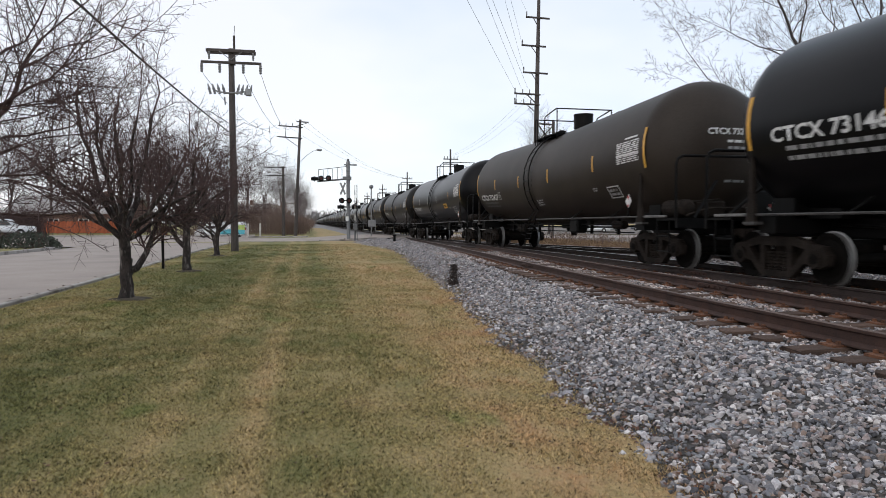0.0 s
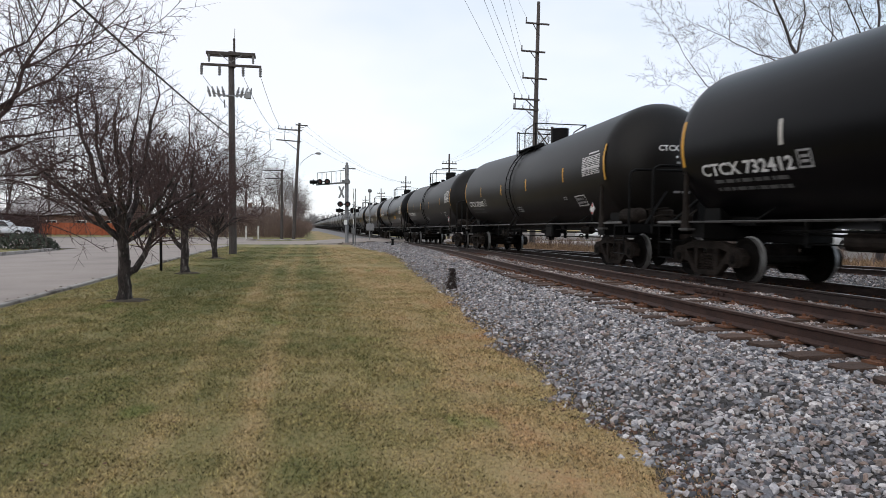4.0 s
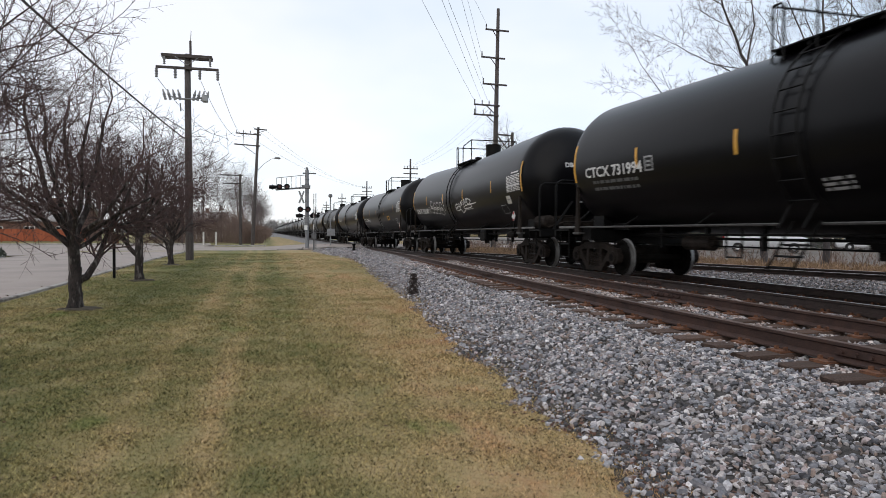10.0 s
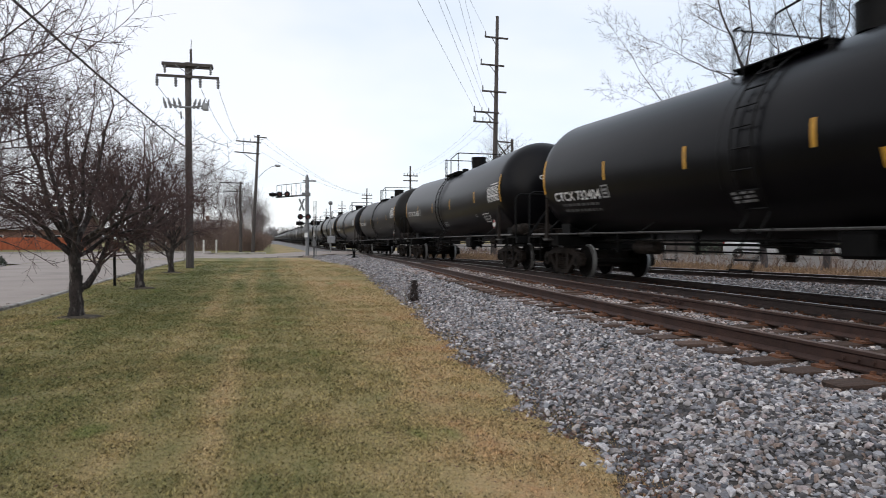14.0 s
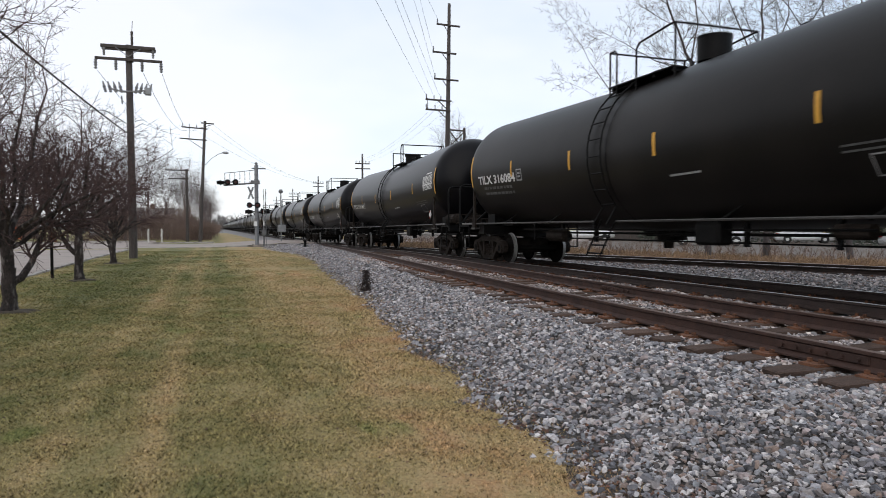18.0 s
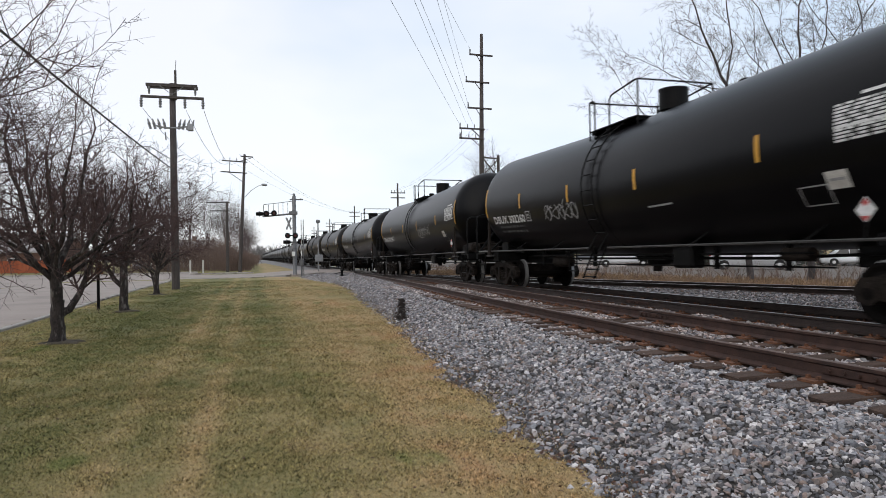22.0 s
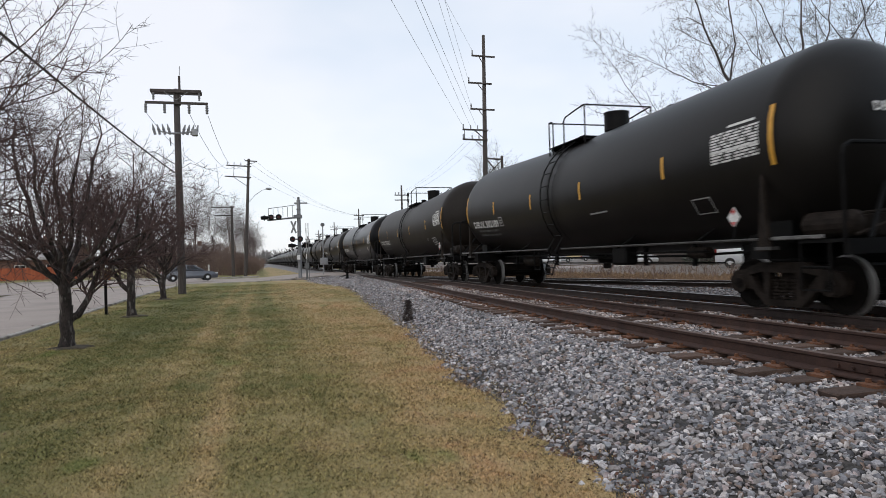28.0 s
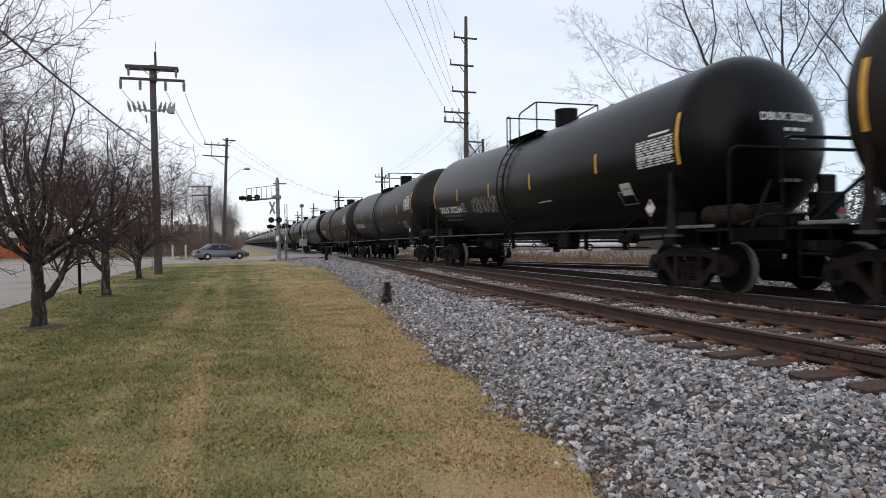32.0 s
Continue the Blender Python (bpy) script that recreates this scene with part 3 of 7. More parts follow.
def patch(u0, u1, v0, v1, lift=0.006, steps=4):
    bm = bmesh.new()
    rows_ = []
    for i in range(steps + 1):
        v = v0 + (v1 - v0) * i / steps
        rows_.append([bm.verts.new(on_tank(u0, v, lift)), bm.verts.new(on_tank(u1, v, lift))])
    for a, b in zip(rows_, rows_[1:]):
        bm.faces.new((a[0], a[1], b[1], b[0]))
    return bm


def tank_shell():
    prof = [(0.02, -8.24), (0.30, -8.225), (0.60, -8.175), (0.88, -8.09), (1.12, -7.96), (1.30, -7.81), (1.42, -7.65), (1.49, -7.5), (1.515, -7.38), (1.52, -7.28), (1.52, -7.0), (1.52, -3.5), (1.52, -1.2)]
    full = prof + [(1.52, 0.0)] + [(r, -h - 0.24 if h < -2 else -h) for r, h in prof][::-1]
    bm = lathe([(r * R_TANK / 1.52, h) for r, h in full], 64, "y")
    for q in bm.verts:
        q.co.z += C_TANK + sag(q.co.y)
    return bm


def seam_ring(y, w=0.035, lift=0.004):
    bm = bmesh.new()
    prev = None
    for i in range(65):
        a = 6.28319 * i / 64
        c, s_ = math.cos(a), math.sin(a)
        cur = [bm.verts.new(((R_TANK + d) * c, y + e, C_TANK + sag(y) + (R_TANK + d) * s_)) for d, e in ((-0.004, -w), (lift, -w * 0.6), (lift, w * 0.6), (-0.004, w))]
        if prev:
            for j in range(3):
                bm.faces.new((prev[j], prev[j + 1], cur[j + 1], cur[j]))
        prev = cur
    bmesh.ops.recalc_face_normals(bm, faces=bm.faces)
    return bm


def wheelset_mesh():
    bm = bmesh.new()
    for s in (-1, 1):
        w = lathe([(0.10, 0.02), (0.14, 0.06), (0.30, 0.035), (0.37, 0.055), (0.447, 0.06), (0.447, 0.03), (0.419, 0.02), (0.414, -0.07), (0.37, -0.07), (0.30, -0.04), (0.15, -0.07), (0.10, -0.07)], 28, "x")
        if s > 0:
            bmesh.ops.scale(w, vec=(-1, 1, 1), verts=w.verts)
            bmesh.ops.reverse_faces(w, faces=w.faces)
        bmesh.ops.translate(w, vec=(s * 0.765, 0, 0), verts=w.verts)
        me = bpy.data.meshes.new("tmp")
        w.to_mesh(me)
        w.free()
        bm.from_mesh(me)
        bpy.data.meshes.remove(me)
    add_rod(bm, (-1.0, 0, 0), (1.0, 0, 0), 0.08, 12)
    for s in (-1, 1):
        add_rod(bm, (s * 0.98, 0, 0), (s * 1.12, 0, 0), 0.085, 12)
        for k in range(3):
            a = 2 * math.pi * k / 3
            add_rod(bm, (s * 1.12, 0.045 * math.cos(a), 0.045 * math.sin(a)), (s * 1.135, 0.045 * math.cos(a), 0.045 * math.sin(a)), 0.016, 6)
    me = bpy.data.meshes.new("wheelset")
    bm.to_mesh(me)
    bm.free()
    me.materials.append(M_WHEEL)
    me.materials.append(M_TREAD)
    for p in me.polygons:
        c = p.center
        r = math.hypot(c.y, c.z)
        if 0.412 < r < 0.436 and 0.70 < abs(c.x) < 0.84:
            p.material_index = 1
    return me


def extrude_yz(outline, x0, x1, holes=()):
    """A plate with the outline given in (y, z), from x0 to x1; the holes are cut by triangulated filling."""
    bm = bmesh.new()
    edges = []
    for loop in (outline, *holes):
        vs = [bm.verts.new((x0, y, z)) for y, z in loop]
        edges += [bm.edges.new((vs[i], vs[(i + 1) % len(vs)])) for i in range(len(vs))]
    got = bmesh.ops.triangle_fill(bm, use_beauty=True, use_dissolve=False, edges=edges)
    faces = [g for g in got["geom"] if isinstance(g, bmesh.types.BMFace)]
    ext = bmesh.ops.extrude_face_region(bm, geom=faces)
    bmesh.ops.translate(bm, vec=(x1 - x0, 0, 0), verts=[g for g in ext["geom"] if isinstance(g, bmesh.types.BMVert)])
    bmesh.ops.recalc_face_normals(bm, faces=bm.faces)
    return bm


def side_frame_mesh(side):
    out = [(-1.12, 0.36), (-1.15, 0.52), (-1.05, 0.66), (-0.78, 0.69), (-0.45, 0.80), (0.45, 0.80), (0.78, 0.69), (1.05, 0.66), (1.15, 0.52), (1.12, 0.36), (0.98, 0.30), (0.78, 0.38), (0.62, 0.36), (0.36, 0.12), (-0.36, 0.12), (-0.62, 0.36), (-0.78, 0.38), (-0.98, 0.30)]
    tri = [(-0.68, 0.60), (-0.38, 0.66), (-0.38, 0.28)]
    window = [(-0.27, 0.64), (0.27, 0.64), (0.27, 0.22), (-0.27, 0.22)]
    x0, x1 = (-1.08, -0.94) if side < 0 else (0.94, 1.08)
    bm = extrude_yz(out, x0, x1, (tri, [(-y, z) for y, z in tri][::-1], window))
    # bearing adapters proud of the frame
    for s in (-0.89, 0.89):
        add_rod(bm, (x0 - 0.03, s, 0.457), (x1 + 0.03, s, 0.457), 0.15, 14)
    return bm


def spring_mesh():
    """One coil spring, its turns as ribs."""
    prof = [(0.05, 0.22)]
    for j in range(6):
        z = 0.225 + j * 0.055
        prof += [(0.052, z), (0.074, z + 0.008), (0.074, z + 0.03), (0.052, z + 0.038)]
    me = bpy.data.meshes.new("spring")
    bm = lathe(prof, 10)
    bm.to_mesh(me)
    bm.free()
    me.materials.append(M_TRUCK)
    return me


SPRING = spring_mesh()


WHEELSET = wheelset_mesh()


def truck(parent, y, full=True):
    """A two-axle truck: side frames, spring nests and bolster on two wheelsets."""
    t = part("truck", box(-0.95, 0.95, -0.2, 0.2, 0.42, 0.74, 0.03), M_TRUCK, parent, at=pose(0, y, 0))
    for s in (-1, 1):
        part("side_frame", side_frame_mesh(s), M_TRUCK, t)
        if full:
            for y2 in (-0.17, 0.0, 0.17):
                part("spring", SPRING, None, t, at=pose(s * 1.0, y2, 0))
    for s in (-0.89, 0.89):
        part("wheelset", WHEELSET, None, t, at=pose(0, s, 0.457))
    if full:
        bm = box(-0.8, 0.8, 0.30, 0.38, 0.30, 0.42)
        add_box(bm, -0.8, 0.8, -0.38, -0.30, 0.30, 0.42)
        for y2 in (-0.43, 0.43):
            for s in (-1, 1):
                add_box(bm, s * 0.765 - 0.06, s * 0.765 + 0.06, y2 - 0.04, y2 + 0.04, 0.32, 0.56)
        part("brake_beam", bm, M_TRUCK, t)
    return t


def platform_top(car, full):
    """Flat platform over the shell with guard rails, a round dome and valves."""
    bm = box(-0.95, 0.95, -0.62, 1.42, C_TANK + 1.445, C_TANK + 1.468)
    for y in (-0.55, 0.0, 0.68, 1.36):
        add_box(bm, -0.9, 0.9, y - 0.03, y + 0.03, C_TANK + 1.38, C_TANK + 1.45)
    part("platform", bm, M_BLACKMETAL, car)
    h = C_TANK + 1.41
    part("dome", lathe([(0.27, h - 0.1), (0.27, h + 0.18), (0.31, h + 0.20), (0.31, h + 0.62), (0.32, h + 0.62), (0.32, h + 0.66), (0.14, h + 0.68), (0.05, h + 0.68)], 24), M_BLACKMETAL, car, at=pose(0, -0.6, 0))
    for sx in (-0.95, 0.95):
        part("rail_post", rods([[(sx, 1.38, h - 0.28), (sx, 1.38, h + 0.76)]], 0.021, 5), M_BLACKMETAL, car)
        part("rail_post", rods([[(sx, 1.14, h - 0.28), (sx, 1.14, h + 0.70), (sx, 1.20, h + 0.76), (sx, 1.38, h + 0.76)]], 0.021, 5), M_BLACKMETAL, car)
        part("guard_rail", rods([[(sx, 0.48, h - 0.28), (sx, 0.48, h + 0.62), (sx, 0.38, h + 0.72), (sx, -0.55, h + 0.82), (sx, -0.68, h + 0.82)]], 0.021, 5), M_BLACKMETAL, car)
        part("rail_post", rods([[(sx, -0.68, h - 0.28), (sx, -0.68, h + 0.82)]], 0.021, 5), M_BLACKMETAL, car)
    part("cross_rail", rods([[(-0.95, 1.38, h + 0.76), (0.95, 1.38, h + 0.76)]], 0.021, 5), M_BLACKMETAL, car)
    part("cross_rail", rods([[(-0.95, -0.68, h + 0.82), (0.95, -0.68, h + 0.82)]], 0.021, 5), M_BLACKMETAL, car)
    if full:
        part("valve", lathe([(0.06, h - 0.1), (0.06, h + 0.3), (0.12, h + 0.32), (0.12, h + 0.46), (0.04, h + 0.5)], 14), M_BLACKMETAL, car, at=pose(0.5, -2.2, 0.02))
        part("valve_pipe", rods([[(0.2, -0.7, h + 0.1), (0.5, -2.15, h + 0.3)]], 0.03, 6), M_BLACKMETAL, car)
        part("vent_pipe", lathe([(0.09, h - 0.1), (0.09, h + 0.16), (0.14, h + 0.2), (0.14, h + 0.3), (0.04, h + 0.33)], 12), M_BLACKMETAL, car, at=pose(-0.2, 0.72, 0))
        part("manway", lathe([(0.3, h - 0.1), (0.3, h + 0.12), (0.34, h + 0.12), (0.34, h + 0.18), (0.05, h + 0.2)], 18), M_BLACKMETAL, car, at=pose(0.05, 0.32, 0))
        part("manway_bolt", rods([[(-0.02, 0.02, h + 0.12), (0.02, -0.02, h + 0.34)]], 0.02, 5), M_BLACKMETAL, car)


def housed_top(car):
    """Wide low dome and a long valve housing between two separate rails."""
    h = C_TANK + 1.41
    part("platform", box(-0.95, 0.95, -1.2, 0.42, C_TANK + 1.445, C_TANK + 1.468), M_BLACKMETAL, car)
    part("dome", lathe([(0.34, h - 0.15), (0.34, h + 0.46), (0.38, h + 0.48), (0.38, h + 0.55), (0.15, h + 0.57), (0.05, h + 0.57)], 24), M_BLACKMETAL, car, at=pose(-0.1, 0.02, 0))
    part("valve_housing", box(-0.3, 0.3, -1.25, -0.42, h - 0.1, h + 0.28, 0.05), M_BLACKMETAL, car)
    part("housing_lid", box(-0.33, 0.33, -1.28, -0.4, h + 0.27, h + 0.31, 0.015), M_BLACKMETAL, car)
    part("manway_lug", box(-0.62, -0.42, 0.12, 0.3, h - 0.1, h + 0.16, 0.03), M_BLACKMETAL, car)
    for sx in (-0.95, 0.95):
        part("rail_post", rods([[(sx, 0.38, h - 0.28), (sx, 0.38, h + 0.62)]], 0.024, 5), M_BLACKMETAL, car)
        part("guard_rail", rods([[(sx, -0.95, h - 0.26), (sx, -0.95, h + 0.66), (sx, -1.0, h + 0.78), (sx, -1.12, h + 0.84), (sx, -1.3, h + 0.84), (sx, -1.3, h - 0.26)]], 0.024, 5), M_BLACKMETAL, car)
    part("cross_rail", rods([[(-0.95, 0.38, h + 0.62), (0.95, 0.38, h + 0.62)]], 0.024, 5), M_BLACKMETAL, car)
    part("cross_rail", rods([[(-0.95, -1.12, h + 0.84), (0.95, -1.12, h + 0.84)]], 0.024, 5), M_BLACKMETAL, car)


def build_car(material, label, full=True, housing=False):
    car = thing("tank_car", pose(0, 0, 0), label, "tank car", "cars of the train")
    part("tank", tank_shell(), material, car, shade=True)
    if full:
        part("weld_seam", seam_ring(0.05, 0.03, 0.004), material, car)
    # centre sill stubs, bolsters and couplers
    for s in (-1, 1):
        bm = box(-0.32, 0.32, s * 5.3, s * 8.58, 0.78, 1.12, 0.02)
        add_box(bm, -1.35, 1.35, s * 6.7, s * 7.1, 0.86, 1.16)
        add_box(bm, -0.75, 0.75, s * 6.0, s * 7.6, 1.10, 1.38)
        add_box(bm, -1.0, 1.0, s * 6.7, s * 7.2, 1.10, 1.45)
        add_box(bm, -0.42, 0.42, s * 7.2, s * 8.0, 1.10, 1.30)
        part("stub_sill", bm, M_BLACKMETAL, car)
        bm = box(-0.12, 0.12, s * 8.4, s * 9.02, 0.76, 0.96, 0.03)
        add_box(bm, -0.17, 0.17, s * 8.78, s * 9.06, 0.70, 1.0, 0.04)
        part("coupler", bm, M_TRUCK, car)
        truck(car, s * 7.04, full)
        # end platform with its grab rails
        bm = box(-1.42, 1.42, s * 7.75, s * 8.56, 1.08, 1.13)
        add_box(bm, -1.42, 1.42, s * 8.5, s * 8.58, 0.92, 1.13)
        part("end_platform", bm, M_BLACKMETAL, car)
        if full:
            part("end_rail", rods([[(-1.42, s * 8.52, 1.10), (-1.42, s * 8.52, 2.25), (-1.38, s * 8.52, 2.36), (-1.26, s * 8.52, 2.42), (1.26, s * 8.52, 2.42), (1.38, s * 8.52, 2.36), (1.42, s * 8.52, 2.25), (1.42, s * 8.52, 1.1)]], 0.03), M_BLACKMETAL, car)
            part("end_brace", rods([[(-0.2, s * 8.1, 1.95), (-1.0, s * 8.52, 1.12)]], 0.035), M_BLACKMETAL, car)
            # sill step hung under the corner
            for sx in (-1,):
                part("sill_step", rods([[(sx * 1.4, s * 7.75, 1.08), (sx * 1.4, s * 7.75, 0.42), (sx * 1.4, s * 8.25, 0.42), (sx * 1.4, s * 8.25, 1.08)], [(sx * 1.4, s * 7.75, 0.74), (sx * 1.4, s * 8.25, 0.74)]], 0.02), M_BLACKMETAL, car)
    # side rail: a long pipe on brackets along the lower side, in two lengths
    for y0, y1 in ((-7.8, -0.18), (0.62, 7.8)):
        part("side_rail", rods([[(-1.45, y0, 1.165), (-1.45, y1, 1.165)]], 0.023), M_SIDERAIL, car)
    if full:
        for y in (-5.4, -2.9, 2.7, 5.2):
            part("rail_bracket", rods([[(-1.45, y, 1.13), (-1.06, y - 0.1, 1.40)]], 0.018), M_BLACKMETAL, car)
        for s in (-1, 1):
            bm = extrude_yz([(s * 7.02, 0.98), (s * 7.28, 0.98), (s * 7.2, 1.5), (s * 7.18, 2.15), (s * 7.12, 2.15), (s * 7.08, 1.5)][:: 1 if s > 0 else -1], -1.44, -1.50)
            part("bolster_strap", bm, M_TRUCK, car)
            part("strap_foot", box(-1.52, -1.36, s * 7.15 - 0.16, s * 7.15 + 0.16, 1.0, 1.05), M_SIDERAIL, car, "scuffed foot plate")
            part("walkway_edge", box(-1.475, -1.425, s * 7.3, s * 8.2, 1.14, 1.195, 0.01), M_SCUFF, car, "scuffed pale edge of the end walkway")
    if housing:
        housed_top(car)
    else:
        platform_top(car, full)
    if full:
        # air tank lying along the end platform
        part("air_reservoir", lathe([(0.03, -0.46), (0.12, -0.44), (0.19, -0.36), (0.19, 0.36), (0.12, 0.44), (0.03, 0.46)], 16, "y"), M_TRUCK, car, at=pose(-1.02, -7.95, 1.34))
    # ladder from the side rail to the platform, bent round the shell
    lad = None
    for dy in (-0.24, 0.24):
        p = [(-1.5, 0.36 + dy, 1.1)]
        for a in range(-40, 71, 11):
            p.append((-1.65 * math.cos(radians(a)), 0.36 + dy, C_TANK + 1.65 * math.sin(radians(a))))
        st = part("ladder" if lad is None else "stile", rods([p], 0.02, 5), M_BLACKMETAL, lad or car)
        lad = lad or st
    if full:
        for a in range(-38, 71, 12):
            q = (-1.65 * math.cos(radians(a)), C_TANK + 1.65 * math.sin(radians(a)))
            part("rung", rods([[(q[0], 0.12, q[1]), (q[0], 0.60, q[1])]], 0.016, 5), M_BLACKMETAL, lad)
        # two slanting foot steps under the side rail
        for dy in (0.05, 0.55):
            part("step_stile", rods([[(-1.47, dy - 0.22, 1.2), (-1.52, dy + 0.24, 0.48)]], 0.02, 5), M_BLACKMETAL, lad)
        for k in range(3):
            y, z = 0.27 - 0.04 + 0.13 * k, 0.86 - 0.17 * k
            part("rung", rods([[(-1.5, y - 0.26, z), (-1.5, y + 0.26, z)]], 0.018, 5), M_BLACKMETAL, lad)
    if full:
        bm = box(-0.62, -0.1, -8.3, -7.95, 1.13, 1.5, 0.04)
        add_box(bm, 0.15, 0.5, -8.2, -7.95, 1.13, 1.38, 0.04)
        part("valve_chest", bm, M_TRUCK, car)
        bm = box(0.42, 1.05, -8.5, -8.24, 1.13, 1.72, 0.03)
        add_box(bm, 0.55, 0.92, -8.42, -8.3, 1.7, 2.02, 0.03)
        part("brake_stand", bm, M_BLACKMETAL, car)
        part("end_pipe", rods([[(-1.1, -8.4, 1.18), (-0.6, -8.46, 1.34), (0.2, -8.46, 1.34), (0.45, -8.4, 1.5)], [(-0.9, -8.3, 1.15), (-0.9, -8.3, 1.48), (-0.3, -8.35, 1.52)]], 0.028), M_TRUCK, car)
        part("air_hose", rods([[(0.35, -8.5, 0.86), (0.38, -8.75, 0.62), (0.32, -8.95, 0.5), (0.2, -9.04, 0.52)]], 0.03), M_BLACKMETAL, car)
        part("uncoupling_lever", rods([[(-1.3, -8.5, 0.98), (-0.4, -8.52, 0.98), (-0.15, -8.8, 0.92)]], 0.018), M_TRUCK, car)
    # underside: outlet valve, brake gear
    part("bottom_outlet", lathe([(0.28, C_TANK - 1.75), (0.32, C_TANK - 1.6), (0.4, C_TANK - 1.45)], 14), M_BLACKMETAL, car)
    if full:
        part("outlet_valve", lathe([(0.1, 0.62), (0.12, 0.95), (0.2, 1.0), (0.2, 1.1)], 12), M_TRUCK, car, at=pose(0, 0.1, 0))
        part("skid", extrude_yz([(-0.9, 1.25), (0.9, 1.25), (0.5, 0.86), (-0.5, 0.86)], -0.25, 0.25), M_BLACKMETAL, car)
        part("brake_cylinder", lathe([(0.11, -0.3), (0.11, 0.25), (0.05, 0.3)], 14, "y"), M_TRUCK, car, at=pose(-0.7, -4.6, 0.98))
        for y in (-4.3, -2.6, 1.9, 3.4, 4.9):
            part("hanger", box(-0.62, -0.54, y - 0.04, y + 0.04, 0.72, 1.2), M_BLACKMETAL, car)
        part("brake_rod", rods([[(-0.58, -5.2, 0.78), (-0.58, 5.2, 0.78)]], 0.016), M_BLACKMETAL, car)
        part("brake_pipe", rods([[(-0.4, -6.5, 1.0), (-0.55, -4, 0.92), (-0.55, 4, 0.92), (-0.4, 6.5, 1.0)]], 0.026), M_BLACKMETAL, car)
        part("brake_pipe", rods([[(-0.8, -5, 1.0), (-0.8, 5.2, 1.0)]], 0.022), M_BLACKMETAL, car)
        part("control_valve", box(-0.95, -0.6, -2.35, -1.75, 0.74, 1.14, 0.05), M_BLACKMETAL, car)
        part("loop_step", rods([[(-1.2, 1.7, 1.1), (-1.2, 1.7, 0.62), (-1.2, 2.1, 0.62), (-1.2, 2.1, 1.1)]], 0.02, 5), M_BLACKMETAL, car)
        part("brake_reservoir", lathe([(0.05, -0.46), (0.15, -0.4), (0.15, 0.4), (0.05, 0.46)], 14, "y"), M_TRUCK, car, at=pose(-0.6, 3.6, 0.84))
        part("brake_wheel", rods([[(0.2 * math.cos(a * math.pi / 8), 0, 0.2 * math.sin(a * math.pi / 8)) for a in range(17)], [(-0.2, 0, 0), (0.2, 0, 0)], [(0, 0, -0.2), (0, 0, 0.2)]], 0.016, 5), M_BLACKMETAL, car, at=pose(0.75, 8.42, 1.6))
    return car

# ---- markings of the tank cars ----


def bent_text(body, u, v, size, name, parent, material, width, lift=0.012, bold=0.008):
    """Painted letters laid round the shell, from u along and v round it."""
    cu = bpy.data.curves.new(name, "FONT")
    cu.body, cu.size, cu.offset, cu.resolution_u = body, size, bold, 2
    tmp = bpy.data.objects.new(name, cu)
    me = bpy.data.meshes.new_from_object(tmp)
    bpy.data.objects.remove(tmp)
    bpy.data.curves.remove(cu)
    stretch = width / max(q.co.x for q in me.vertices)
    for q in me.vertices:
        q.co = on_tank(u + q.co.x * stretch, v + q.co.y, lift)
    me.materials.clear()
    return part(name, me, material, parent)


def bars(u0, u1, v0, v1, rows_, seed, lift=0.008, fill=0.6, gaps=True):
    """Writing too small to read: broken bars, row by row."""
    rng = random.Random(seed)
    bm = bmesh.new()
    h = (v1 - v0) / rows_
    for i in range(rows_):
        v = v1 - (i + 0.5) * h
        u = u0
        while u < u1 - 0.03:
            w = min(u1 - u, rng.uniform(0.05, 0.28)) if gaps else u1 - u
            a = [bm.verts.new(on_tank(x, y, lift)) for x, y in ((u, v - h * fill / 2), (u + w, v - h * fill / 2), (u + w, v + h * fill / 2), (u, v + h * fill / 2))]
            bm.faces.new(a)
            u += w + rng.uniform(0.03, 0.07)
    return bm


def writing(name, bm, material, car):
    """Rows of writing too small to pick apart, as one part."""
    return tagged(part(name, bm, material, car), kind="stuff")


def frame_box(u0, u1, v0, v1, w=0.03, lift=0.008):
    bm = bmesh.new()
    for a, b, c, d in ((u0, u1, v0, v0 + w), (u0, u1, v1 - w, v1), (u0, u0 + w, v0 + w, v1 - w), (u1 - w, u1, v0 + w, v1 - w)):
        bm.faces.new([bm.verts.new(on_tank(x, y, lift)) for x, y in ((a, c), (b, c), (b, d), (a, d))])
    return bm


def stroke(pts, w, lift=0.009):
    """A sprayed line on the shell."""
    bm = bmesh.new()
    last = None
    for i, (u, v) in enumerate(pts):
        a, b = pts[max(0, i - 1)], pts[min(len(pts) - 1, i + 1)]
        du, dv = b[0] - a[0], b[1] - a[1]
        n = math.hypot(du, dv) or 1
        ou, ov = -dv / n * w / 2, du / n * w / 2
        pair = (bm.verts.new(on_tank(u + ou, v + ov, lift)), bm.verts.new(on_tank(u - ou, v - ov, lift)))
        if last:
            bm.faces.new((last[0], last[1], pair[1], pair[0]))
        last = pair
    return bm


